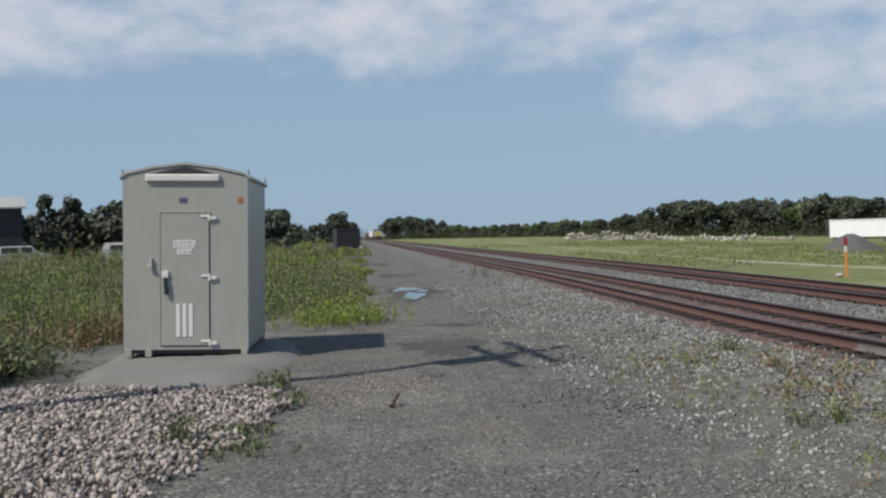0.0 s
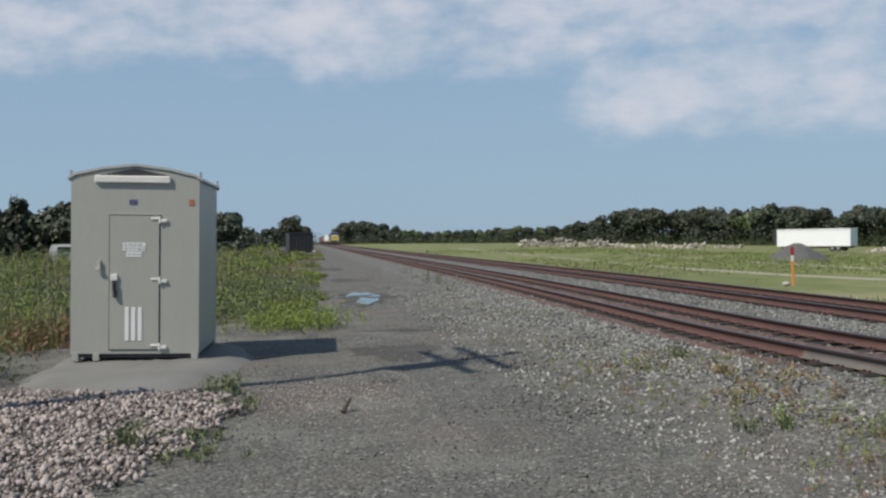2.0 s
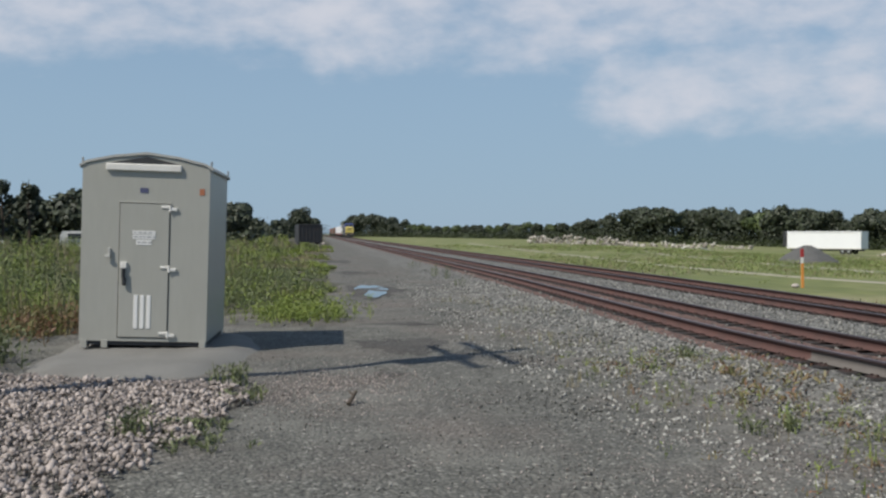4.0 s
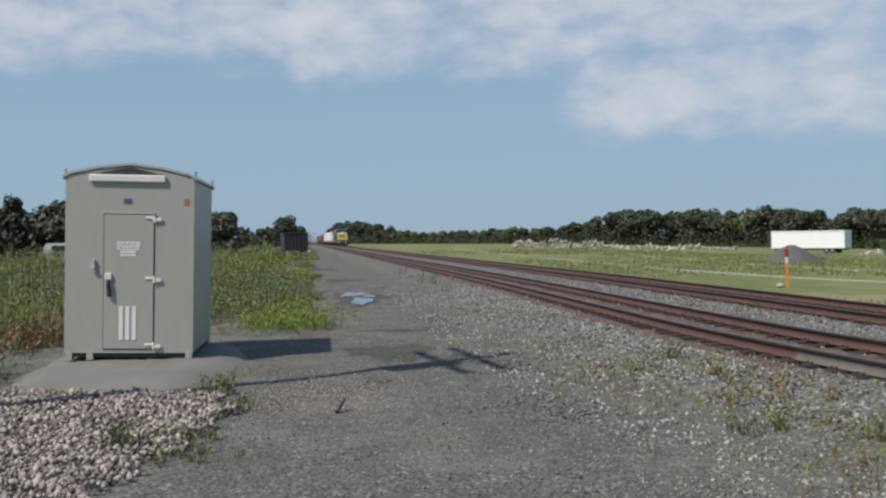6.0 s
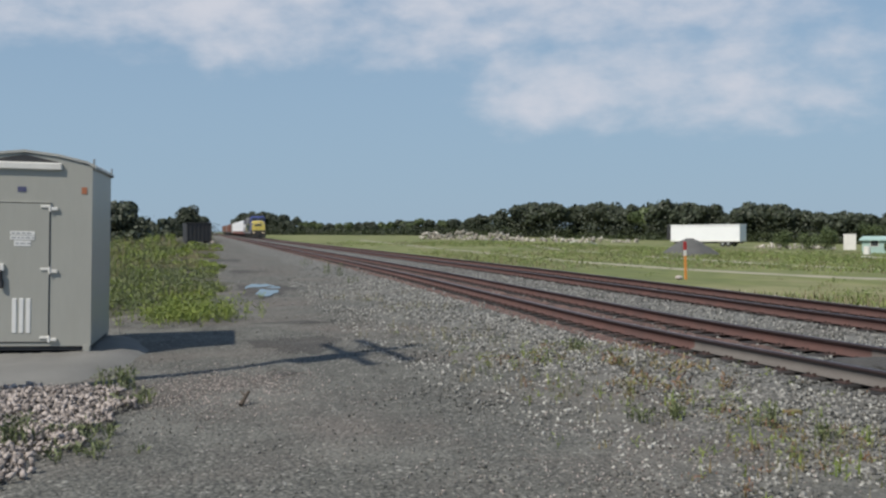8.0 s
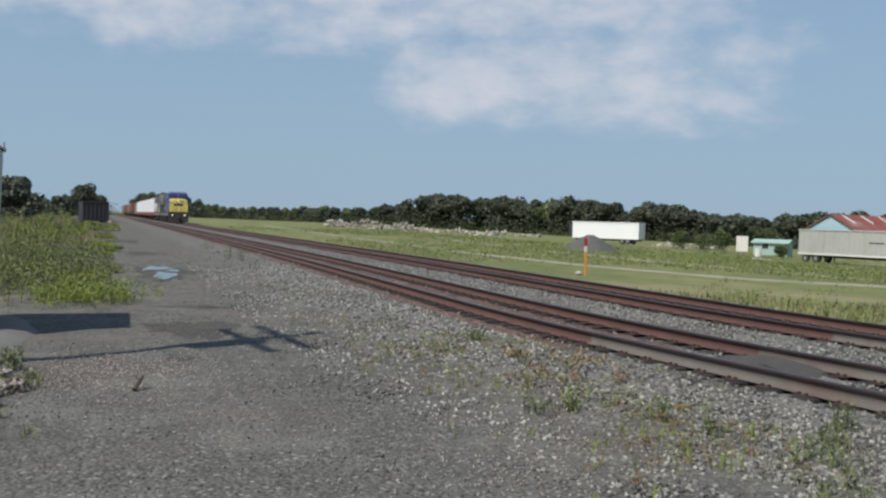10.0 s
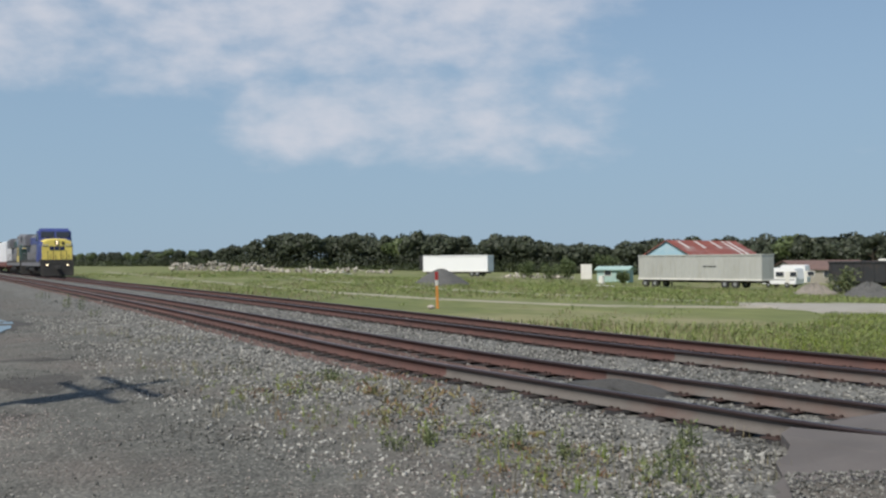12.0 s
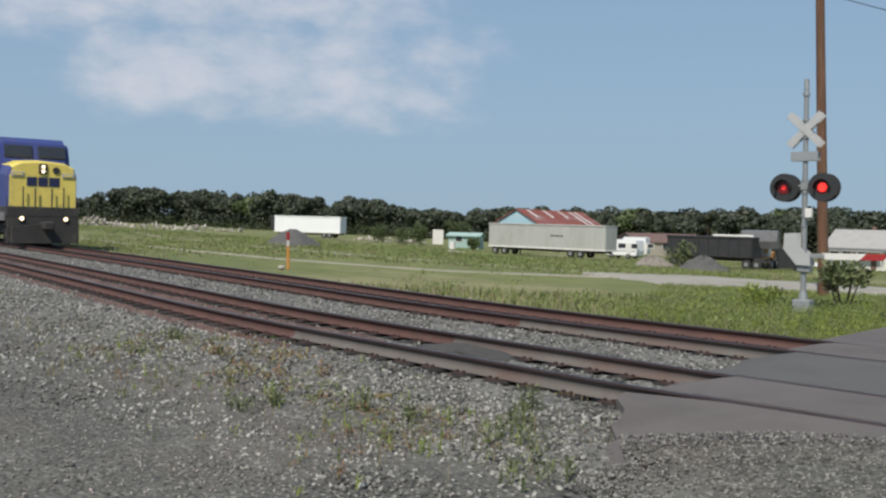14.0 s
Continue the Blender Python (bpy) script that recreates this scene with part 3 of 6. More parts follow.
def track(x0, label):
    """One track: two rails on wooden ties; x0 is its near rail."""
    t = thing("railway_track", label, "railway track", group="parallel tracks", kind="structure")
    rail(x0, t, 11.5)
    rail(x0 + GAUGE, t, 10.5 if x0 < 8 else 0.0)
    rnd = random.Random(int(x0 * 10))
    for i in range(165):
        y = -6.2 + 0.515 * i
        jig = rnd.uniform(-0.03, 0.03)
        slope = math.degrees(math.atan(float(bend(y + 0.5) - bend(y - 0.5))))
        m = pose(x0 + GAUGE / 2 + float(bend(y)) + jig, y, 0.0735, 0, 0, -slope + rnd.uniform(-1.2, 1.2) + 0)
        ob = new("railway_tie", TIE)
        ob.parent, ob.matrix_basis = t, m
        if i < 95:
            for dx in (0, GAUGE):
                p = new("tie_plate", PLATE)
                p.parent, p.matrix_basis = t, pose(x0 + dx + float(bend(y)), y, 0.070, 0, 0, -slope)
    rest = nb()
    for i in range(165, 420):
        y = -6.2 + 0.515 * i
        bx(rest, x0 - 0.56 + float(bend(y)), x0 + GAUGE + 0.56 + float(bend(y)), y - 0.11, y + 0.11, -0.04, 0.0735)
    far = part("far_ties", rest, M["tie"], t)
    tagged(far, kind="stuff")
    return t


track(RAILS[0], "rusty railway track of two rails on wooden ties")
track(RAILS[2], "main railway track with rust-brown rails on wooden ties")


# ---- stones ----
def paved_edge(x):
    """Where the asphalt ends, on this side of the tracks and beyond."""
    return np.where(np.asarray(x) < 6.7, 4.95 + 0.8 * (np.asarray(x) - 4.75), road_y(x))


def stone_fields():
    # loose stones over lane and ballast, thinning with distance
    n = 150000
    r = np.exp(RNG.uniform(math.log(2.6), math.log(48), n))
    a = RNG.uniform(radians(-38), radians(78), n)
    x, y = r * np.sin(a), r * np.cos(a)
    u = x - RAIL_A - bend(y)
    keep = (u < 7.2) & (x > lane_left(y) + 0.2) & ~((u > -1.9) & (y < paved_edge(x)))
    # few stones on the packed wheel paths, many on the ballast
    ball = smooth(-5.6, -1.6, u + 0.35 * np.sin(y * 0.6) + 0.3 * np.sin(y * 1.9 + x))
    pack = 0.14 + 0.07 * np.sin(x * 2.1 + 0.4 * y) + 0.6 * ball
    pack = np.where(((u > -0.6) & (u < 2.0) & (y > 11)) | ((u > 3.6) & (u < 6.0)), 0.15, pack)
    for a0, a1 in HOLLOWS:
        pack = np.where((u > a0) & (u < a1), 0.02, pack)
    keep &= RNG.random(n) < pack
    x, y, u, r, ball = x[keep], y[keep], u[keep], r[keep], ball[keep]
    size = (RNG.uniform(0.007, 0.017, len(x)) + ball * RNG.uniform(0.002, 0.018, len(x))) * (1 + 0.014 * r)
    z = np.where(u > -3.2, bed_z(u), 0.0) + size * 0.25
    tagged(new("ballast_stones", stones("ballast_stones", np.stack([x, y, z], 1), size, M["stone"])), "loose grey and pale crushed stones on the gravel", "stones", kind="stuff")
    # pale, larger stones strewn over the shoulder and between the tracks
    n = 11500
    y = 3.6 + 30 * RNG.random(n) ** 1.3
    u = np.where(RNG.random(n) < 0.8, -0.75 - 3.3 * RNG.random(n) ** 1.3, RNG.uniform(1.8, 3.35, n))
    clump = np.sin(y * 1.3 + u * 2.1) + np.sin(y * 0.7 - u * 1.7 + 2) + RNG.normal(0, 0.6, n)
    x = RAIL_A + bend(y) + u
    keep = (clump > -1.1) & ~((u > -1.9) & (y < paved_edge(x) + 0.1))
    x, y, u = x[keep], y[keep], u[keep]
    size = RNG.uniform(0.014, 0.034, len(x))
    tagged(new("pale_stones", stones("pale_stones", np.stack([x, y, np.maximum(bed_z(u), -0.005) + size * 0.3], 1), size, M["pale_stone"])), "pale grey crushed stones strewn over the ballast", "stones", kind="stuff")
    # pale stones along the far edge of the bed
    n = 1500
    y = RNG.uniform(8.8, 26, n)
    x = RAIL_A + bend(y) + RNG.normal(6.75, 0.3, n)
    size = RNG.uniform(0.02, 0.06, n)
    tagged(new("edge_stones", stones("edge_stones", np.stack([x, y, np.maximum(bed_z(x - RAIL_A - bend(y)), -0.03) + size * 0.3], 1), size, M["rock"])), "pale broken stones along the edge of the railway bed", "stones", kind="stuff")
    # pinkish chips trodden into the lane
    n = 2600
    x = np.concatenate([RNG.normal(-0.1, 0.6, n), RNG.normal(2.85, 1.0, n // 3)])
    y = np.concatenate([RNG.normal(11.0, 0.9, n), RNG.normal(6.9, 1.0, n // 3)])
    keep = (x > -1.1) & (y < 13.2)
    x, y = x[keep], y[keep]
    size = RNG.uniform(0.005, 0.015, len(x))
    tagged(new("rock_chips", stones("rock_chips", np.stack([x, y, 0.008 + size * 0.2], 1), size, M["rock"])), "small pinkish rock chips trodden into the lane", "stones", kind="stuff")
    # the strip of pale broken rock before the cabinet
    n = 36000
    y = RNG.uniform(3.6, 12.2, n)
    x = RNG.uniform(-7.5, -0.6, n)
    right = np.interp(y, (3.6, 7.4, 8.5, 10.0, 11.1, 12.1), (-1.8, -1.5, -1.2, -1.0, -1.2, -2.1)) + 0.12 * np.sin(y * 7)
    top = np.interp(x, (-7.5, -4.9, -3.9, -2.2, -1.0), (11.6, 11.7, 12.0, 11.5, 11.1))
    keep = (x < right) & (y < top)
    x, y = x[keep], y[keep]
    size = 0.013 + 0.034 * RNG.random(len(x)) ** 2.0
    heap = 0.03 + 0.05 * RNG.random(len(x))
    tagged(new("rock_bed", stones("rock_bed", np.stack([x, y, heap], 1), size, M["rock"])), "bed of pale pinkish broken rock", "rocks", kind="stuff")


stone_fields()


# ---- level crossing ----
def slab(name, x0, x1, y0f, y1f, z0, z1, material, label, ramp=0.0):
    """A strip of paving along the tracks between two lines, its far end ramped down."""
    bm = nb()
    ys = np.linspace(0, 1, 17)
    rows = []
    for s in ys:
        row = []
        for xr in np.linspace(x0, x1, 7):
            xm = RAIL_A + xr
            ya, yb = y0f(xm + 0.7), y1f(xm + 0.7)
            y = ya + (yb - ya) * s
            x = xm + float(bend(y))
            end = min(1.0, (1 - s) / 0.05)
            y += 0.10 * math.sin(x * 5.1) * s
            row.append(bm.verts.new((x, y, z0 + (z1 - z0) * end + 0.006 * math.sin(x * 3 + y * 2.3))))
        rows.append(row)
    for r0, r1 in zip(rows, rows[1:]):
        for i in range(len(r0) - 1):
            bm.faces.new((r0[i], r0[i + 1], r1[i + 1], r1[i]))
    ex = bmesh.ops.extrude_face_region(bm, geom=bm.faces[:])
    for v in ex["geom"]:
        if isinstance(v, bmesh.types.BMVert):
            v.co.z = -0.05
    bmesh.ops.recalc_face_normals(bm, faces=bm.faces[:])
    return solid(name, bm, material, label, "road", kind="structure")


def apron_z(x):
    return 0.015 + 0.232 * np.clip((np.asarray(x, float) - 4.75) / 1.95, 0, 1) ** 0.8


def spill_edge(x):
    return np.interp(x, (4.3, 5.0, 5.4, 5.9, 6.3, 6.75), (4.6, 4.7, 5.2, 4.75, 4.4, 3.6))


def gravel_spill():
    """Loose gravel washed over the asphalt beside the rail."""
    us, k = np.linspace(4.2, 6.75, 16), 30
    X = np.repeat(us[:, None], k, 1)
    Y = -5.4 + (spill_edge(us)[:, None] + 0.08 * np.sin(us * 11)[:, None] + 5.4) * np.linspace(0, 1, k)[None]
    Z = apron_z(X) + 0.018 - 0.02 * (np.arange(k)[None] == k - 1) + 0.006 * np.sin(9 * X + 7 * Y)
    i = (np.arange(15)[:, None] * k + np.arange(k - 1)).ravel()
    me = np_mesh("gravel_spill", np.stack([X, Y, Z], -1).reshape(-1, 3), np.stack([i, i + k, i + k + 1, i + 1], 1), M["gravel"])
    tagged(new("gravel_spill", me), "loose gravel spread over the asphalt edge", "gravel", kind="structure")
    n = 5000
    x = RNG.uniform(4.3, 6.7, n)
    y = spill_edge(x) + 0.15 - RNG.random(n) ** 1.5 * 3.0
    size = RNG.uniform(0.006, 0.02, n)
    tagged(new("loose_stones", stones("loose_stones", np.stack([x, y, apron_z(x) + 0.02 + size * 0.2], 1), size, M["stone"])), "small loose stones on the asphalt edge", "stones", kind="stuff")


gravel_spill()


def crossing():
    lo = lambda x: float(road_y(x)) - 9.0
    hi = lambda x: float(road_y(x))
    g = 0.075
    apron = nb()
    rows = []
    for i in range(9):
        f = i / 8
        x = 4.75 + (RAIL_A + 0.86 - g - 0.02 - 4.75) * f
        far = 4.95 + 0.80 * (x - 4.75)
        rows.append([])
        for k in range(13):
            y = -5.5 + (far + 5.5) * k / 12 + (0.06 * math.sin(9 * x) if k == 12 else 0)
            sink = 0.05 if k == 12 else 0
            xx = x + (float(bend(y)) - 0.86) * f
            rows[-1].append(apron.verts.new((xx, y, 0.015 + 0.232 * f**0.8 - sink + 0.006 * math.sin(5 * x + 3 * y))))
    for p, q in zip(rows, rows[1:]):
        for k in range(12):
            apron.faces.new((p[k], q[k], q[k + 1], p[k + 1]))
    ex = bmesh.ops.extrude_face_region(apron, geom=apron.faces[:])
    for v in ex["geom"]:
        if isinstance(v, bmesh.types.BMVert):
            v.co.z = -0.06
    bmesh.ops.recalc_face_normals(apron, faces=apron.faces[:])
    solid("crossing_apron", apron, M["asphalt"], "worn brownish asphalt apron at the level crossing", "road", kind="structure")
    slab("crossing_panel", g, GAUGE - g, lo, hi, 0.1, 0.252, M["asphalt"], "asphalt panel between the rails at the crossing")
    slab("crossing_panel", GAUGE + g, SPACING - g, lo, lambda x: hi(x) + 0.1, 0.1, 0.248, M["asphalt_dark"], "dark grey asphalt panel between the two tracks")
    slab("crossing_panel", SPACING + g, SPACING + GAUGE - g, lo, hi, 0.1, 0.252, M["asphalt"], "asphalt panel between the rails at the crossing")
    bm = nb()
    xs = np.linspace(SPACING + GAUGE + g + RAIL_A + 0.62, 60, 40)
    prev = None
    for x in xs:
        z = float(np.interp(x, (12, 16, 22), (0.245, 0.12, 0.03))) + float(np.minimum(0, land(x, 6)))
        y1 = float(road_y(x))
        row = [bm.verts.new((x, y1 - 8.5, z)), bm.verts.new((x, y1 - 0.3, z + 0.03)), bm.verts.new((x, y1 + 0.05 * math.sin(3 * x), z - 0.3))]
        if prev:
            for a, b, c, d in zip(prev, row, row[1:], prev[1:]):
                bm.faces.new((a, b, c, d))
        prev = row
    solid("road", bm, M["asphalt"], "narrow worn asphalt road over the tracks", "road", kind="structure")


crossing()


# ---- the signal cabinet by the lane ----
def signal_cabinet():
    W, D, H = 1.74, 2.15, 2.55
    t = thing("signal_cabinet", "grey painted metal signal cabinet with closed door on a pad", "equipment cabinet", pose(-2.73, 14.2, 0.10, 0, 1.6, 0))
    h = W / 2
    arc = [(-h, 0.10), (h, 0.10), (h, H)] + [(h * c, H + 0.15 * (1 - abs(c) ** 1.7)) for c in (0.8, 0.55, 0.3, 0, -0.3, -0.55, -0.8)] + [(-h, H)]
    body = part("body", prism(nb(), arc, "y", 0, D), M["shed"], t)
    # door leaf, set in a dark gap
    x0, x1, z0, z1 = -0.345, 0.325, 0.16, 2.03
    part("door_gap", bx(nb(), x0 - 0.012, x1 + 0.012, -0.004, 0.05, z0 - 0.012, z1 + 0.012), M["dark"], t)
    door = part("door", bx(nb(), x0, x1, -0.016, 0.04, z0, z1, 0.004), M["shed"], t)
    part("door_edge", bx(nb(), x0 - 0.02, x1 + 0.02, -0.022, -0.004, z1 + 0.006, z1 + 0.022, 0.003), M["shed"], t)
    for z in (1.97, 1.125, 0.20):
        hg = nb()
        bx(hg, x1 - 0.11, x1 + 0.03, -0.03, -0.012, z + 0.0, z + 0.035, 0.006)
        bx(hg, x1 - 0.01, x1 + 0.11, -0.03, -0.004, z - 0.035, z + 0.012, 0.006)
        cyl(hg, (x1 + 0.012, -0.025, z - 0.05), (x1 + 0.012, -0.025, z + 0.05), 0.012, n=8)
        part("hinge", hg, M["white"], door, "pale cast hinge")
    lk = nb()
    bx(lk, x0 + 0.02, x0 + 0.11, -0.05, -0.014, 1.12, 1.21, 0.006)
    part("hasp", lk, M["white"], door, "white hasp plate")
    hd = nb()
    bx(hd, x0 + 0.045, x0 + 0.085, -0.075, -0.016, 0.98, 1.12, 0.01)
    bx(hd, x0 + 0.05, x0 + 0.105, -0.07, -0.03, 0.88, 1.0, 0.015, Matrix.Identity(4))
    part("padlock", hd, M["dark_steel"], door, "dark padlock and handle")
    pl = nb()
    bx(pl, -0.50, -0.46, -0.04, 0, 1.28, 1.40, 0.006)
    bx(pl, -0.53, -0.46, -0.06, -0.03, 1.26, 1.30, 0.006)
    part("door_stop", pl, M["shed_roof"], t, "small metal door catch")
    sg = part("sign", bx(nb(), -0.17, 0.14, -0.0205, -0.016, 1.60, 1.65), M["sign_white"], door, "white sign strips with unreadable grey print")
    for a, b, c, d in ((-0.17, 0.14, 1.535, 1.592), (-0.12, 0.09, 1.45, 1.525)):
        part("sign", bx(nb(), a, b, -0.0205, -0.016, c, d), M["sign_white"], door)
    rnd = random.Random(3)
    for z in (1.625, 1.564, 1.487):
        x = -0.15 if z > 1.5 else -0.10
        while x < (0.11 if z > 1.5 else 0.06):
            w = rnd.uniform(0.03, 0.07)
            part("print_bar", bx(nb(), x, x + w, -0.0225, -0.0205, z - 0.009, z + 0.009), M["sign_grey"], sg)
            x += w + 0.018
    for i in range(3):
        v = nb()
        bx(v, -0.135 + i * 0.088, -0.075 + i * 0.088, -0.024, -0.014, 0.28, 0.75, 0.006)
        part("vent", v, M["sign_white"], door, "white door vent strip")
    part("label_plate", bx(nb(), -0.085, 0.025, -0.006, 0.0, 2.18, 2.25), M["blue_sticker"], t, "small navy blue label")
    part("warning_label", bx(nb(), 0.73, 0.80, -0.006, 0.0, 2.17, 2.26), M["orange_sticker"], t, "small orange warning sticker")
    # rain hood and the shallow ridged roof
    hood = nb()
    bx(hood, -0.55, 0.48, -0.045, 0.0, H - 0.07, H + 0.03, 0.012)
    part("rain_hood", hood, M["white"], t, "white rain hood over the door")
    gable = [(-0.5, H + 0.035), (0.46, H + 0.035), (0.0, H + 0.135)]
    part("gable_vent", prism(nb(), gable, "y", -0.012, 0.0), M["dark_steel"], t, "dark gable vent")
    prof = [(-h - 0.04, H - 0.03), (-h * 0.93, H + 0.03), (-h * 0.5, H + 0.115), (0, H + 0.165), (h * 0.5, H + 0.115), (h * 0.93, H + 0.03), (h + 0.04, H - 0.03)]
    outer = [(a, b + 0.035) for a, b in prof]
    part("roof", prism(nb(), prof + outer[::-1], "y", -0.018, D + 0.03), M["shed_roof"], t, "shallow pale metal roof with a low ridge")
    for sx in (-h - 0.01, h + 0.01):
        for y in (0.02, D - 0.05):
            lug = nb()
            bx(lug, sx - 0.012, sx + 0.012, y, y + 0.05, H - 0.02, H + 0.10, 0.004)
            bx(lug, sx - 0.03, sx + 0.03, y + 0.005, y + 0.045, H - 0.05, H - 0.02)
            part("lifting_lug", lug, M["steel"], t)
    skid = nb()
    bx(skid, -h + 0.02, h - 0.02, 0.02, D - 0.02, 0.045, 0.10)
    part("base_frame", skid, M["dark_steel"], t)
    for sx in (-h + 0.02, -h + 0.30, h - 0.10):
        for y in (0.0, D - 0.14):
            part("foot", bx(nb(), sx, sx + 0.09, y - 0.004, y + 0.14, 0.0, 0.12, 0.006), M["shed"], t)
    # pad of packed stone dust
    bm = nb()
    rows = []
    for k in range(0, 9):
        r = k / 8
        ring = []
        for i in range(40):
            a = 2 * math.pi * i / 40
            sq = (abs(math.cos(a)) ** 2.8 + abs(math.sin(a)) ** 2.8) ** (-1 / 2.8)
            wob = 1 + 0.03 * math.sin(5 * a + 1) + 0.02 * math.sin(11 * a)
            z = 0.10 if r < 0.72 else 0.10 - 0.15 * ((r - 0.72) / 0.28) ** 1.6
            ring.append(bm.verts.new((-2.6 + 1.48 * r * sq * math.cos(a) * wob, 14.55 + 2.95 * r * sq * math.sin(a) * wob, z + 0.008 * math.sin(7 * a + 9 * r))))
        rows.append(ring)
    for a, b in zip(rows[1:], rows[2:]):
        for i in range(40):
            j = (i + 1) % 40
            bm.faces.new((a[i], b[i], b[j], a[j]))
    bm.faces.new(rows[1])
    for v in rows[0]:
        bm.verts.remove(v)
    bmesh.ops.recalc_face_normals(bm, faces=bm.faces[:])
    solid("equipment_pad", bm, M["concrete"], "low grey pad under the signal cabinet", "pad", kind="structure", smooth=True)


signal_cabinet()


# ---- puddle, stick ----
def puddle():
    bm = nb()
    rim = []
    for i in range(48):
        a = 2 * math.pi * i / 48
        r = 1 + 0.10 * math.sin(3 * a + 0.5) + 0.06 * math.sin(7 * a)
        if abs(a - math.pi * 1.12) < 0.42:
            r *= 0.18 + 0.5 * abs(a - math.pi * 1.12)
        rim.append(bm.verts.new((0.98 + 0.48 * r * math.cos(a), 29.6 + 3.0 * r * math.sin(a), 0.022)))
    bm.faces.new(rim)
    solid("puddle", bm, M["water"], "shallow rain puddle reflecting the sky", "puddle", kind="structure")
    # damp gravel; at y 15.2 the dark colour also paints the pole top's shadow
    for cx, cy, rx, ry, s in ((0.98, 29.6, 0.95, 3.9, 1), (0.75, 43, 1.0, 2.2, 2), (1.2, 18.75, 0.8, 0.35, 3), (0.0, 60, 1.0, 3.4, 5), (1.0, 15.2, 0.75, 1.3, 6), (0.62, 12.06, 0.22, 0.28, 7)):
        # at y 12.06 and 18.75 just darker ovals on the lane
        bm = nb()
        rings = []
        for k in range(7):
            ring = []
            for i in range(48):
                a = 2 * math.pi * i / 48
                r = (1 + 0.2 * math.sin(3 * a + s) + 0.14 * math.sin(8 * a + 2 * s) + 0.09 * math.sin(17 * a)) * (k + 0.4) / 6.4
                x, y = cx + rx * r * math.cos(a), cy + ry * r * math.sin(a)
                ring.append(bm.verts.new((x, y, float(lane_z(x, y)) + (0.014 - 0.03 * (k / 6) ** 5))))
            rings.append(ring)
        bm.faces.new(rings[0])
        for p, q in zip(rings, rings[1:]):
            for i in range(48):
                bm.faces.new((p[i], q[i], q[(i + 1) % 48], p[(i + 1) % 48]))
        solid("damp_patch", bm, M["damp_shade"], "dark gravel patch for damp hollows and painted shade", "damp patch", kind="structure")


# darker gravel, for damp ground and for the painted pole shadow
M["damp_shade"] = gravel("damp_shade_gravel", (0.045, 0.043, 0.038), (0.085, 0.08, 0.072), (0.2, 0.19, 0.17), 30, 0.06, (0.085, 0.072, 0.062), 0.6)
puddle()
bm = nb()
cyl(bm, (0.10, 9.85, 0.02), (0.18, 9.99, 0.13), 0.024, 0.015, 8)
cyl(bm, (0.15, 9.95, 0.09), (0.10, 10.05, 0.13), 0.012, 0.006, 6)
solid("broken_stick", bm, M["bark"], "short dark broken stick on the gravel", "stick")
bm = nb()
cyl(bm, (4.49, 8.92, 0.04), (4.81, 8.79, 0.05), 0.014, 0.009, 8)
solid("pale_stick", bm, M["concrete"], "bleached stick lying on the ballast", "stick")
bm = nb()
bx(bm, 4.9, 5.06, 8.02, 8.11, 0.0, 0.06, 0.008)
solid("brick_fragment", bm, M["red_weed"], "broken dark red brick piece in the ballast", "brick")


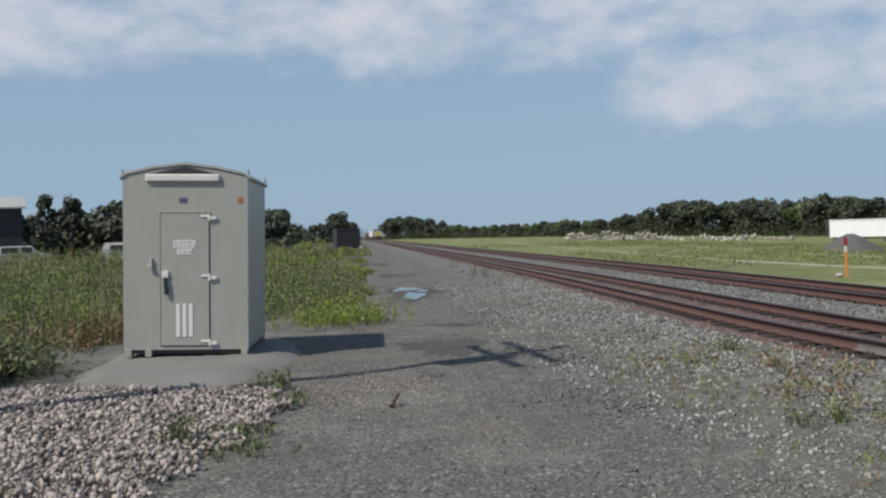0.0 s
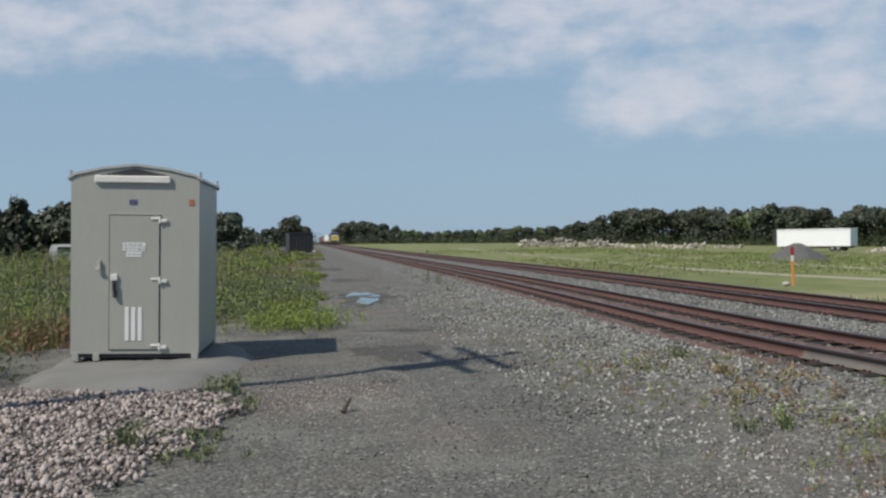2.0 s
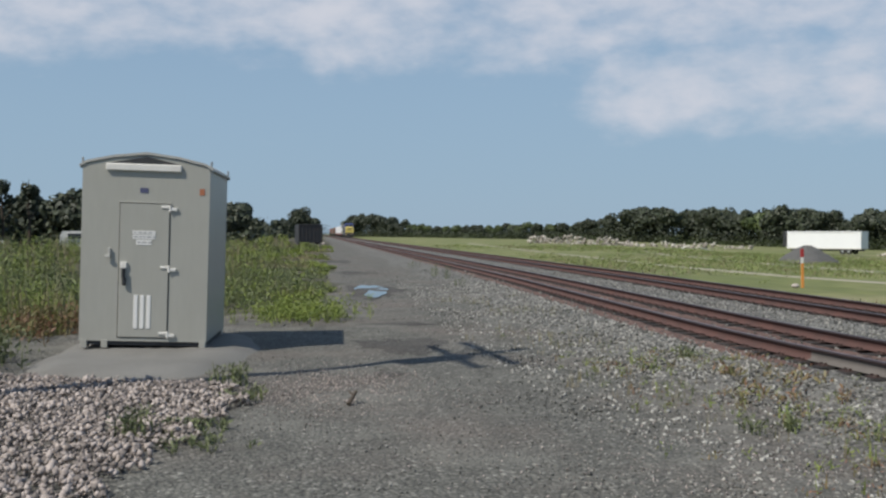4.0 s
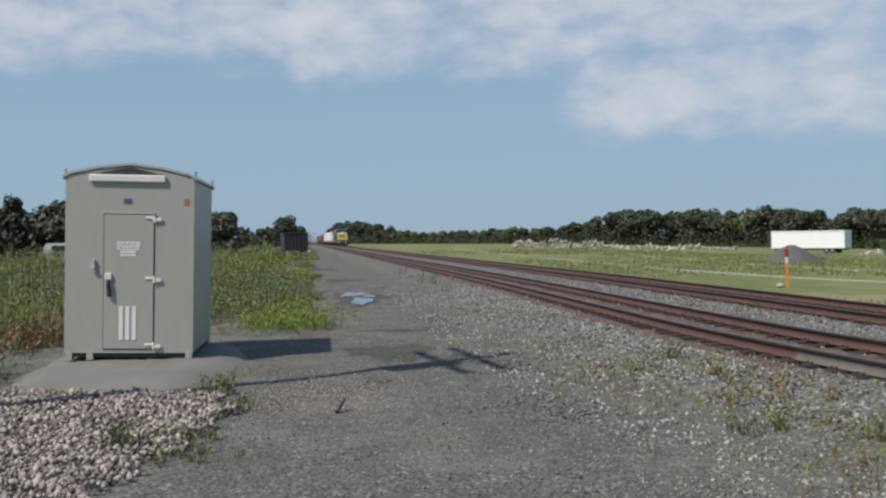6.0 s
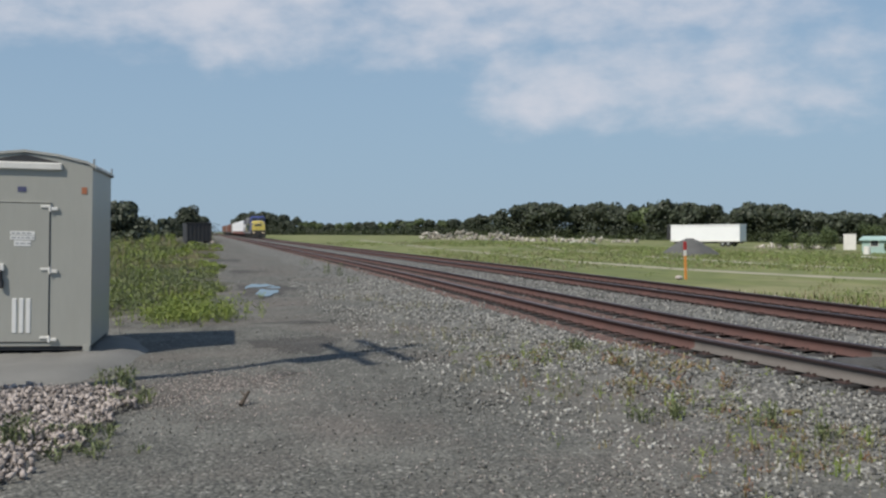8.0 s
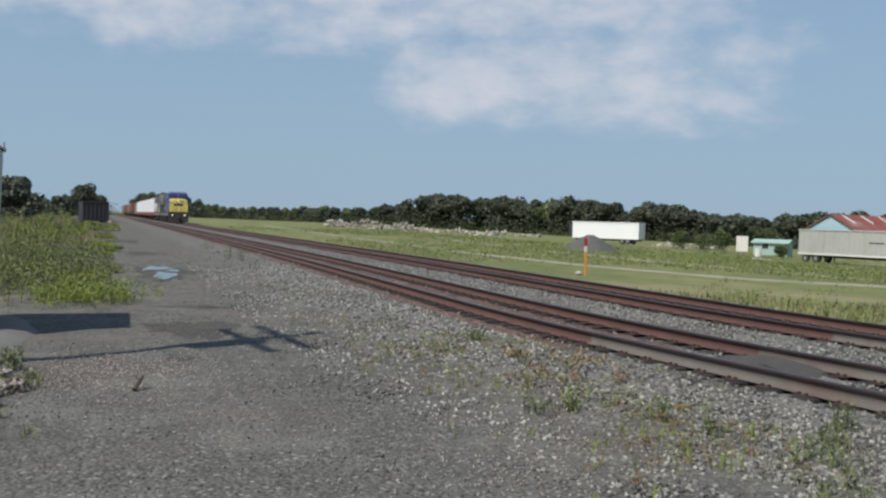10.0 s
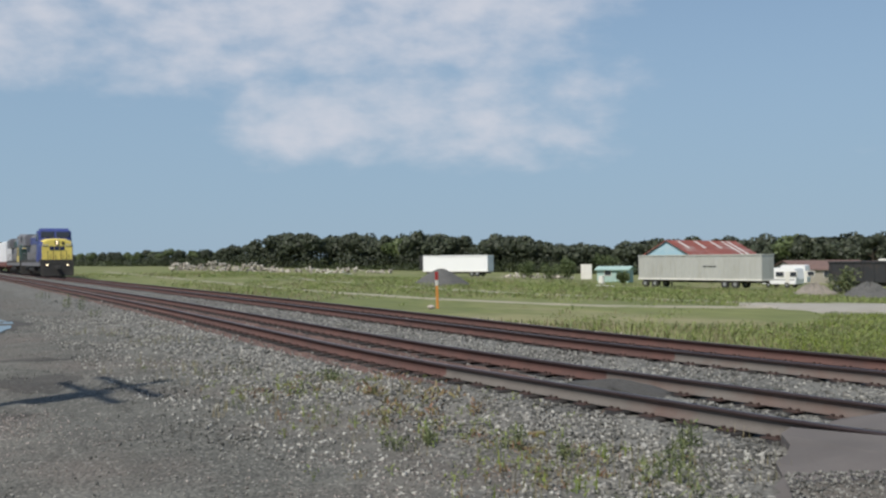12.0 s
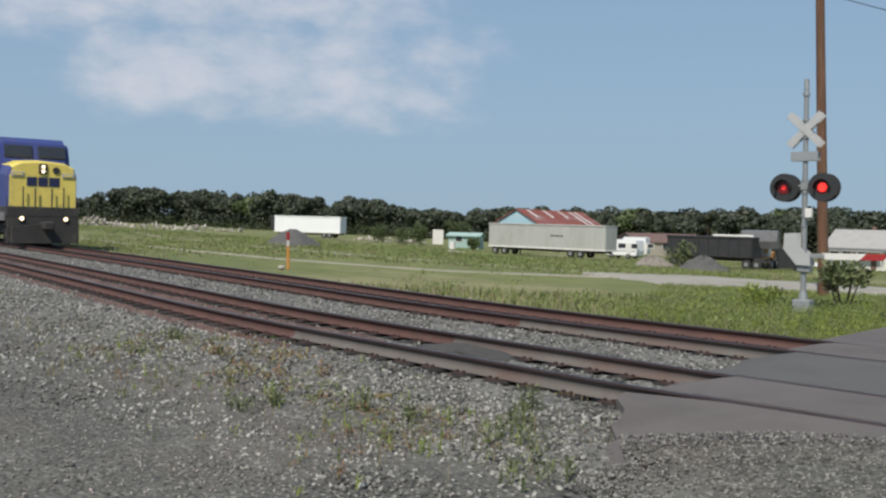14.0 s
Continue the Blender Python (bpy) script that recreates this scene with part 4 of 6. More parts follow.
# ---- crossing signal with its lowered gate ----
def crossing_signal(m, label, lit=True, gate=True):
    t = thing("crossing_signal", label, "crossing signal", m)
    # the road lies along local -y of the mast; x is along the road
    base = nb()
    bx(base, -0.22, 0.22, -0.22, 0.22, -0.25, 0.32, 0.02)
    part("base", base, M["steel"], t, "grey metal junction base")
    mast = nb()
    cyl(mast, (0, 0, 0.3), (0, 0, 5.75), 0.075, 0.062, 14)
    for z in (2.2, 2.45, 3.05, 3.35, 4.05, 4.45, 4.9):
        cyl(mast, (0, 0, z), (0, 0, z + 0.045), 0.092, n=14)
    cyl(mast, (0, 0, 0.32), (0, 0, 0.55), 0.12, 0.085, 14)
    part("mast", mast, M["steel"], t, "galvanised steel mast")
    bell = nb()
    cyl(bell, (0, 0, 5.72), (0, 0, 5.98), 0.07, 0.06, 12)
    cyl(bell, (0, 0, 5.55), (0, 0, 5.64), 0.09, 0.09, 12)
    part("bell", bell, M["steel"], t)
    for sx in (-0.11, 0.11):
        for k, ang in enumerate((45, -45)):
            bm = nb()
            bx(bm, sx - 0.006 + 0.014 * k, sx + 0.006 + 0.014 * k, -0.57, 0.57, -0.09, 0.09, 0.004, Matrix.Translation((0, 0, 4.68)) @ Matrix.Rotation(radians(ang), 4, "X"))
            part("crossbuck_blade", bm, M["sign_back"], t, "weathered crossbuck blade")
        part("track_plate", bx(nb(), sx - 0.006, sx + 0.006, -0.34, 0.34, 3.88, 4.12, 0.004), M["steel"], t, "grey back of a small sign plate")
    # lamps: a pair facing each way along the road
    arm = nb()
    cyl(arm, (0, -0.62, 3.24), (0, 0.62, 3.24), 0.03, n=8)
    bx(arm, -0.08, 0.08, -0.10, 0.10, 3.14, 3.34, 0.01)
    part("lamp_arm", arm, M["steel"], t)
    for sx in (-1, 1):
        for sy in (-0.48, 0.48):
            x = sx * 0.17
            lamp = nb()
            cyl(lamp, (x - 0.012, sy, 3.2), (x + 0.012, sy, 3.2), 0.365, n=28)
            cyl(lamp, (x - sx * 0.17, sy, 3.2), (x, sy, 3.2), 0.10, 0.13, 16)
            lamp_ob = part("lamp", lamp, M["black"], t, "black round signal lamp with a hood")
            hood = nb()
            n = 16
            for i in range(n):
                a0, a1 = (math.pi * (-0.18 + 1.36 * j / n) for j in (i, i + 1))
                q = []
                for ln, a in ((0.012, a0), (0.20, a0), (0.20, a1), (0.012, a1)):
                    q.append(hood.verts.new((x + sx * ln, sy + 0.20 * math.cos(a), 3.2 + 0.20 * math.sin(a))))
                hood.faces.new(q)
            part("hood", hood, M["black"], lamp_ob)
            ln = nb()
            cyl(ln, (x + sx * 0.012, sy, 3.2), (x + sx * 0.03, sy, 3.2), 0.175, 0.165, 20)
            lens = part("lens", ln, M["red_dim"], lamp_ob, "dark red lens")
            if lit:
                g = nb()
                cyl(g, (x + sx * 0.03, sy, 3.2), (x + sx * 0.04, sy, 3.2), 0.11 if sy < 0 else 0.07, 0.10 if sy < 0 else 0.06, 16)
                part("glow", g, M["red_lens" if sy < 0 else "red_fading"], lens, "lit red signal light" if sy < 0 else "dim red signal light")
    part("small_box", bx(nb(), -0.24, -0.09, -0.24, -0.07, 2.42, 2.66, 0.015), M["white"], t, "small white box on the mast")
    if gate:
        mech = nb()
        bx(mech, -0.14, 0.14, -0.20, 0.14, 1.02, 1.46, 0.03)
        part("gate_mechanism", mech, M["steel"], t, "grey gate mechanism housing")
        for sx in (-0.2, 0.2):
            cw = nb()
            prism(cw, [(-0.22, 1.2), (0.14, 1.22), (0.46, 1.62), (0.44, 2.02), (0.12, 2.04), (0.06, 1.7), (-0.2, 1.45)], "x", sx - 0.015, sx + 0.015)
            part("counterweight", cw, M["sign_back"], t, "flat pale grey counterweight plate")
        ga = nb()
        cyl(ga, (0, 0.05, 1.45), (0, -0.5, 1.45), 0.05, n=10)
        bx(ga, -0.06, 0.06, -0.52, -0.16, 1.39, 1.51, 0.01)
        part("arm_bracket", ga, M["steel"], t)
        n, y = 0, -0.46
        while y > -7.6:
            ln = 0.98 if n == 0 else 0.55
            band = nb()
            k0 = 0.0 if n == 0 else 0.08
            prism(band, [(y + k0, 1.37), (y - k0, 1.53), (y - ln - 0.08, 1.53), (y - ln + 0.08, 1.37)], "x", -0.03, 0.03)
            part("gate_arm", band, M["white"] if n % 2 == 0 else M["red_paint"], t, "white band of the gate arm" if n % 2 == 0 else "red band of the gate arm")
            y -= ln
            n += 1
    return t


crossing_signal(pose(18.18, 12.72, 0.03, 0, 0, 19.8) @ pose(0, 0, 0, -1.0, 0, 0) @ Matrix.Scale(0.82, 4), "galvanised crossing signal with red lamps and a lowered gate")


# ---- utility poles ----
def utility_pole(m, height, label, lean=0.0):
    t = thing("utility_pole", label, "utility pole", m)
    pole = nb()
    cyl(pole, (0, 0, -0.5), (0, 0, height), 0.15, 0.10, 16)
    part("pole", pole, M["wood_pole"], t)
    for drop in (0.75, 1.55):
        arm = nb()
        bx(arm, -1.35, 1.35, -0.17, -0.06, height - drop, height - drop + 0.13, 0.01)
        arm_ob = part("crossarm", arm, M["wood_pole"], t, "weathered wooden crossarm")
        for x in (-1.25, -0.6, 0.6, 1.25):
            ins = nb()
            cyl(ins, (x, -0.115, height - drop + 0.13), (x, -0.115, height - drop + 0.31), 0.045, 0.03, 10)
            part("insulator", ins, M["sign_grey"], arm_ob)
    for sx in (-1, 1):
        br = nb()
        cyl(br, (sx * 0.75, -0.12, height - 0.68), (0, -0.14, height - 1.35), 0.02, n=6)
        part("brace", br, M["steel"], t)
    can = nb()
    cyl(can, (0.0, 0.38, height - 3.1), (0.0, 0.38, height - 2.1), 0.26, 0.26, 16)
    cyl(can, (0.0, 0.38, height - 2.1), (0.0, 0.38, height - 2.02), 0.26, 0.18, 16)
    part("transformer", can, M["steel"], t, "grey pole transformer")
    return t


utility_pole(Matrix.Translation((24.59, 16.56, -0.1)) @ Matrix.Rotation(radians(2.6), 4, (-0.926, -0.378, 0)) @ pose(0, 0, 0, 0, 0, 60), 13.5, "tall reddish-brown wooden utility pole")
utility_pole(pose(-5.1, 9.55, -0.05, 0, 0, -82), 11.25, "wooden utility pole beside the lane")


def cable(p, q, sag, r=0.012):
    c = bpy.data.curves.new("overhead_cable", "CURVE")
    c.dimensions, c.bevel_depth = "3D", r
    s = c.splines.new("POLY")
    s.points.add(20)
    for i in range(21):
        f = i / 20
        v = Vector(p).lerp(Vector(q), f)
        s.points[i].co = (v.x, v.y, v.z - sag * 4 * f * (1 - f), 1)
    ob = new("overhead_cable", c)
    c.materials.append(M["black"])
    return tagged(ob, "thin black overhead cable between poles", "cable", "overhead cables")


cable((24.5, 16.6, 8.3), (42.0, 4.0, 4.2), 0.3, 0.011)
cable((24.0, 17.4, 12.7), (46, -14, 12.3), 0.8, 0.011)
cable((25.0, 15.8, 12.7), (50, -14, 12.3), 0.8, 0.011)


# ---- marker post, container ----
def marker_post():
    x, y = 15.1, 30.9
    t = thing("marker_post", "thin orange and white utility marker post in the grass", "marker post", pose(x, y, float(land(x, y)), 0, -1.5, 0))
    part("stake", bx(nb(), -0.045, 0.045, -0.02, 0.02, -0.2, 0.80, 0.006), M["orange_post"], t, "orange lower stake")
    part("band", bx(nb(), -0.045, 0.045, -0.021, 0.021, 0.80, 1.0, 0.006), M["white"], t, "white band")
    part("cap", bx(nb(), -0.055, 0.055, -0.024, 0.024, 1.0, 1.28, 0.006), M["red_paint"], t, "red top")
    bm = nb()
    bmesh.ops.create_icosphere(bm, subdivisions=2, radius=0.11, matrix=pose(x - 0.35, y - 0.2, 0.04) @ Matrix.Diagonal((1.2, 1, 0.7, 1)))
    solid("white_stone", bm, M["rock"], "small white stone at the foot of a marker post", "stone")


marker_post()


def scrap_container():
    t = thing("steel_container", "dark steel open-top scrap container standing by the lane", "container", pose(-4.3, 158, 0.0, 0, 0, 8) @ Matrix.Scale(1.12, 4))
    body = nb()
    bx(body, -1.75, 1.55, 0, 5.5, 0.15, 2.75, 0.03)
    part("body", body, M["dark_steel"], t)
    for i in range(7):
        x = -1.72 + i * 0.53
        part("rib", bx(nb(), x, x + 0.12, -0.09, 0.0, 0.15, 2.75, 0.01), M["dark_steel"], t)
    for i in range(8):
        y = 0.1 + i * 0.72
        part("rib", bx(nb(), 1.55, 1.64, y, y + 0.12, 0.15, 2.75, 0.01), M["dark_steel"], t)
    part("top_rail", bx(nb(), -1.8, 1.66, -0.12, 0.05, 2.65, 2.82, 0.01), M["dark_steel"], t)
    part("skid", bx(nb(), -1.5, -1.3, 0, 5.5, 0.0, 0.15), M["dark_steel"], t)
    part("skid", bx(nb(), 1.1, 1.3, 0, 5.5, 0.0, 0.15), M["dark_steel"], t)
    heap = nb()
    r = bmesh.ops.create_grid(heap, x_segments=10, y_segments=14, size=0.5, matrix=Matrix.Translation((-0.1, 2.7, 2.72)) @ Matrix.Diagonal((3.2, 5.3, 1, 1)))
    rnd = random.Random(5)
    for v in r["verts"]:
        e = max(0, 1 - (abs(v.co.x + 0.1) / 1.6) ** 2) * max(0, 1 - (abs(v.co.y - 2.7) / 2.65) ** 2)
        v.co.z += 0.06 * e + rnd.uniform(-0.06, 0.06) * (e > 0)
    part("scrap_heap", heap, M["plate"], t, "heaped rusty scrap")
    bm = nb()
    bmesh.ops.create_icosphere(bm, subdivisions=2, radius=0.28, matrix=pose(-2.35, 156.4, 0.12) @ Matrix.Diagonal((1, 1, 0.8, 1)))
    solid("white_rock", bm, M["rock"], "white rock at the corner of a container", "rock")


scrap_container()


def ballast_heap():
    """A small dark heap of fines left between the rails."""
    bm = nb()
    rnd = random.Random(8)
    rings = [[bm.verts.new((0, 0, 0.15))]]
    for k in range(1, 6):
        rings.append([bm.verts.new((0.42 * k / 5 * math.cos(a * 0.35) * rnd.uniform(0.8, 1.15), 0.95 * k / 5 * math.sin(a * 0.35) * rnd.uniform(0.85, 1.1), 0.15 * (1 - (k / 5) ** 1.4) + rnd.uniform(-0.012, 0.012) - (0.05 if k == 5 else 0))) for a in range(18)])
    for i in range(18):
        j = (i + 1) % 18
        bm.faces.new((rings[0][0], rings[1][i], rings[1][j]))
        for p, q in zip(rings[1:], rings[2:]):
            bm.faces.new((p[i], q[i], q[j], p[j]))
    bmesh.ops.recalc_face_normals(bm, faces=bm.faces[:])
    solid("stone_dust_mound", bm, M["fines"], "small dark heap of stone dust between the rails", "heap", m=pose(7.25, 9.85, 0.085, 0, 0, 8))


ballast_heap()


# ---- things in the field beyond the tracks ----
def between(p, q):
    """The pose at p whose x axis points to q on the ground."""
    return pose(p[0], p[1], p[2], 0, 0, math.degrees(math.atan2(q[1] - p[1], q[0] - p[0])))


def wheel_set(t, xs, y0, y1, r=0.5):
    for x in xs:
        for y in (y0, y1):
            w = nb()
            cyl(w, (x, y, r), (x, y + 0.28, r), r, n=20)
            wh = part("wheel", w, M["tyre"], t)
            k = nb()
            cyl(k, (x, y - 0.02, r), (x, y + 0.30, r), r * 0.45, n=12)
            part("rim", k, M["steel"], wh)


def trailer(p, q, height, paint, label, ribs, deck=1.15, wheels=(0.80, 0.88), end=None):
    L = math.hypot(q[0] - p[0], q[1] - p[1])
    t = thing("semi_trailer", label, "trailer", between(p, q))
    box = part("box", bx(nb(), 0, L, 0, 2.5, deck, height, 0.03), M[paint], t)
    for i in range(ribs):
        x = 0.1 + (L - 0.3) * i / (ribs - 1)
        part("rib", bx(nb(), x, x + 0.09, -0.05, 0.0, deck, height - 0.12, 0.01), M[paint], box)
    part("top_rail", bx(nb(), -0.04, L + 0.04, -0.08, 2.58, height - 0.14, height + 0.04, 0.02), M[paint], box)
    part("bottom_rail", bx(nb(), -0.02, L + 0.02, -0.07, 2.57, deck - 0.16, deck + 0.04, 0.02), M["white"], box, "pale bottom rail")
    # added dark block stands in for the end face seen at an angle
    if end:
        part("dark_end_block", bx(nb(), -0.85, -0.01, 0.15, 2.35, deck + 0.2, height + 0.05, 0.06), M[end], t, "dark block added as the trailer's end face")
    for y in (0.5, 1.9):
        part("chassis_beam", bx(nb(), 0.4, L - 0.3, y, y + 0.12, deck - 0.45, deck - 0.16), M["under"], t)
    wheel_set(t, [L * w for w in wheels], 0.0, 2.2)
    for y in (0.35, 2.05):
        part("landing_leg", bx(nb(), L * 0.2, L * 0.2 + 0.12, y, y + 0.12, 0, deck - 0.3), M["under"], t)
    return t


P = [at(37.55, 129.6), at(44.24, 119)]
gt = trailer(P[0], P[1], 4.0, "trailer_grey", "long pale grey ribbed semi-trailer parked in grass", 26, 1.1, (0.06, 0.145, 0.72, 0.80))
for a, b in ((9.9, 10.5), (10.6, 11.3), (11.4, 11.8)):
    part("lettering_bar", bx(nb(), a, b, -0.055, -0.05, 2.55, 2.68), M["black"], gt, "dark unreadable lettering")
trailer(at(25.22, 180), at(28.96, 174), 3.75, "bright_white", "long white box trailer parked in front of woods", 2, 1.0, (0.76, 0.84), end="dark_steel")


def track_strip(pts, widths, material, label, lift=0.03):
    """A worn track across the field, laid on the land."""
    pts = np.array(pts, float)
    s = np.linspace(0, len(pts) - 1, 90)
    k = np.arange(len(pts))
    X, Y, W = (np.interp(s, k, q) for q in (pts[:, 0], pts[:, 1], widths))
    for _ in range(6):
        X[1:-1], Y[1:-1] = (X[:-2] + X[1:-1] + X[2:]) / 3, (Y[:-2] + Y[1:-1] + Y[2:]) / 3
    nx, ny = np.gradient(Y), -np.gradient(X)
    ln = np.hypot(nx, ny)
    rows = []
    for f in np.linspace(-0.5, 0.5, 7):
        w = W * (f + 0.10 * np.sin(s * 2.1 + 5 * f) + 0.05 * np.sin(s * 7.7 + 9 * f))
        x, y = X + nx / ln * w, Y + ny / ln * w
        rows.append(np.stack([x, y, land(x, y) + (lift if abs(f) < 0.45 else -0.02)], 1))
    v = np.stack(rows, 1).reshape(-1, 3)
    i = (np.arange(89)[:, None] * 7 + np.arange(6)).ravel()
    tagged(new("dirt_path", np_mesh("dirt_path", v, np.stack([i, i + 1, i + 8, i + 7], 1), M[material])), label, "dirt path", kind="structure")


M["dirt"] = surf("pale_bare_dirt", (0.34, 0.31, 0.25), (0.26, 0.245, 0.175), rough=1, scale=0.6, fine=12, bump=0.5, dirt=(0.16, 0.19, 0.075), dirt_scale=0.7, dirt_amount=0.8)
M["lot"] = surf("pale_gravel_lot", (0.36, 0.335, 0.29), (0.28, 0.265, 0.225), rough=1, scale=0.5, fine=12, bump=0.5, dirt=(0.22, 0.21, 0.15), dirt_scale=0.5, dirt_amount=0.5)
track_strip([(22.9, 173), (19.4, 99), (18.6, 74), (17.7, 51.4), (18.6, 37.2), (20.5, 28.8), (24.4, 25.5), (28, 24.7)], (0.9, 0.9, 0.9, 0.8, 0.8, 0.9, 1.0, 0.8), "dirt", "pale bare dirt path through the grass")
track_strip([(44.3, 144), (29.6, 90), (25.8, 64), (25.2, 43), (26.5, 33.5), (28.9, 27), (34.5, 26)], (1.6, 1.4, 1.1, 1.0, 1.0, 1.6, 2.0), "dirt", "pale worn vehicle track through the grass")
track_strip([at(b, 36.5)[:2] for b in (43, 45, 47, 49, 51.6, 54.1, 57.5, 61.6)], (1, 4, 7, 8.5, 9, 9, 8, 8), "lot", "pale bare gravel lot in the grass", 0.10)


def heap(name, p, rx, ry, h, material, label, lumps=0.1, seed=1, n=28):
    """A heap of loose material with an uneven outline."""
    bm = nb()
    rnd = random.Random(seed)
    rings = [[bm.verts.new((0, 0, h))]]
    for k in range(1, 9):
        r = k / 8
        ring = []
        for i in range(n):
            a = 2 * math.pi * i / n
            z = h * (1 - r**1.5) ** 1.2 * (1 + rnd.uniform(-lumps, lumps)) - (0.3 if k == 8 else 0)
            w = r * (1 + 0.08 * math.sin(3 * a + seed) + rnd.uniform(-lumps, lumps) * 0.3)
            ring.append(bm.verts.new((rx * w * math.cos(a), ry * w * math.sin(a), z)))
        rings.append(ring)
    for i in range(n):
        bm.faces.new((rings[0][0], rings[1][i], rings[1][(i + 1) % n]))
    for a, b in zip(rings[1:], rings[2:]):
        for i in range(n):
            j = (i + 1) % n
            bm.faces.new((a[i], b[i], b[j], a[j]))
    return solid(name, bm, M[material], label, "heap", m=pose(p[0], p[1], p[2]))


heap("gravel_mound", at(26.22, 68.4), 2.15, 2.3, 1.22, "pile", "conical heap of dark grey gravel on grass", 0.05, 2)
heap("gravel_mound", at(49.64, 100.8), 2.9, 2.7, 1.5, "pile", "heap of grey gravel beside a dark trailer", 0.14, 3)
heap("rubble_heap", at(46.90, 105.6), 2.9, 2.0, 1.1, "pale_pile", "low heap of pale broken concrete", 0.3, 4)


def rubble_row(b0, b1, d0, d1, n, hmax, label, seed, material="pale_pile"):
    """A long dump of broken concrete and timber."""
    rnd = np.random.default_rng(seed)
    s = rnd.random(n)
    b = np.radians(b0 + (b1 - b0) * s)
    d = d0 + (d1 - d0) * s + rnd.normal(0, 2.2, n)
    x, y = d * np.sin(b), d * np.cos(b)
    hump = 0.35 + 0.65 * np.abs(np.sin(s * 9.0 + seed)) * (0.4 + 0.6 * np.sin(s * 3.14))
    z = land(x, y) + hmax * hump * rnd.random(n) ** 1.3
    tagged(new("rubble", stones("rubble", np.stack([x, y, z], 1), rnd.uniform(0.15, 0.55, n), M[material])), label, "rubble", kind="stuff")


rubble_row(11.0, 16.8, 198, 210, 300, 1.9, "long dump of pale broken concrete in the grass", 1)
rubble_row(16.8, 23.5, 206, 216, 150, 1.1, "scattered grey broken concrete along the woods", 2)
rubble_row(29.8, 34, 180, 180, 80, 0.8, "low scattered pale debris in grass", 3)
for b, d, ang in ((20.85, 192, 25), (19.7, 198, -40), (35.7, 120, 8)):
    p = at(b, d)
    solid("plank", bx(nb(), -1.4, 1.4, -0.12, 0.12, 0.1, 0.28, 0.01), M["white"], "bleached plank leaning on debris", "plank", m=pose(*p, 0, ang * 0.5, ang))


def gabled(name, p, q, depth, eave, ridge, wall, roof, label, over=0.35, category="building", ridge_across=False):
    """A building with a pitched roof: p to q is the wall towards the tracks."""
    L = math.hypot(q[0] - p[0], q[1] - p[1])
    t = thing(name, label, category, between(p, q))
    if ridge_across:
        part("wall", prism(nb(), [(0, -0.3), (L, -0.3), (L, eave), (L / 2, ridge), (0, eave)], "y", 0, depth), M[wall], t)
        s = [(-over, eave - 0.12), (L / 2, ridge + 0.06), (L + over, eave - 0.12), (L + over, eave + 0.02), (L / 2, ridge + 0.2), (-over, eave + 0.02)]
        part("roof", prism(nb(), s, "y", -over, depth + over), M[roof], t)
    else:
        part("wall", prism(nb(), [(0, -0.3), (depth, -0.3), (depth, eave), (depth / 2, ridge), (0, eave)], "x", 0, L), M[wall], t)
        s = [(-over, eave - 0.12), (depth / 2, ridge + 0.06), (depth + over, eave - 0.12), (depth + over, eave + 0.02), (depth / 2, ridge + 0.2), (-over, eave + 0.02)]
        part("roof", prism(nb(), s, "x", -over, L + over), M[roof], t)
    return t, L


def window(t, x, z, w, h, y=0.0):
    f = part("window", bx(nb(), x - 0.08, x + w + 0.08, y - 0.05, y + 0.0, z - 0.08, z + h + 0.08, 0.01), M["white"], t, "white window frame")
    part("pane", bx(nb(), x, x + w, y - 0.06, y - 0.045, z, z + h), M["glass_dark"], f, "dark window pane")


# barn with a rusting roof: its pale blue gable towards the open field
FW, RT = Vector((0.649, 0.761, 0)), Vector((0.761, -0.649, 0))  # towards the barn, and across
CA, SA = math.cos(radians(25)), math.sin(radians(25))
corner = FW * 165.6
far_corner = corner + 8.5 * (FW * SA - RT * CA)
g0, g1 = (far_corner.x, far_corner.y, -2.2), (corner.x, corner.y, -2.2)
barn, L = gabled("barn", g0, g1, 28.0, 3.9, 6.4, "blue_wall", "rust_roof", "old barn with a pale blue gable and rusting red roof", ridge_across=True)
for y0, side in ((3.0, 1), (9.5, 1), (16.0, 1), (21.0, 1), (23.5, 1)):
    sl = math.atan2(2.5, L / 2)
    turn = Matrix.Translation((L / 2, y0, 6.62)) @ Matrix.Rotation(sl, 4, "Y")
    part("roof_sheet", bx(nb(), 0.3, math.hypot(L / 2, 2.5) * (0.55 if y0 < 20 else 1.0), 0, 0.8, 0.0, 0.03, 0, turn), M["white"], barn, "replaced pale roof sheet")
part("barn_door", bx(nb(), L / 2 - 1.8, L / 2 + 1.8, -0.06, 0, 0, 3.0, 0.02), M["tan_wall"], barn, "plain closed barn door")
annex, L = gabled("shed_annex", at(44.68, 192), at(46.18, 182.4), 14.0, 2.2, 3.6, "tan_wall", "brown_roof", "lower barn wing with a brown sheet roof", ridge_across=True)
for i in range(3):
    part("wall_board", bx(nb(), 0.6 + i * 2.2, 0.75 + i * 2.2, -0.05, 0.0, 0.1, 3.0, 0.01), M["white"], annex, "pale wall batten")
long_house, L = gabled("long_building", at(46.61, 180), at(52.81, 170.4), 9.0, 2.3, 3.5, "tan_wall", "brown_roof", "long low building with a brown sheet roof")
for x in (3, 7, 11):
    window(long_house, x, 1.0, 1.2, 1.1)
house, L = gabled("farmhouse", at(56.05, 153.6), at(59.33, 150), 8.0, 3.0, 5.4, "white", "house_roof", "white house with a pale grey shingle roof")
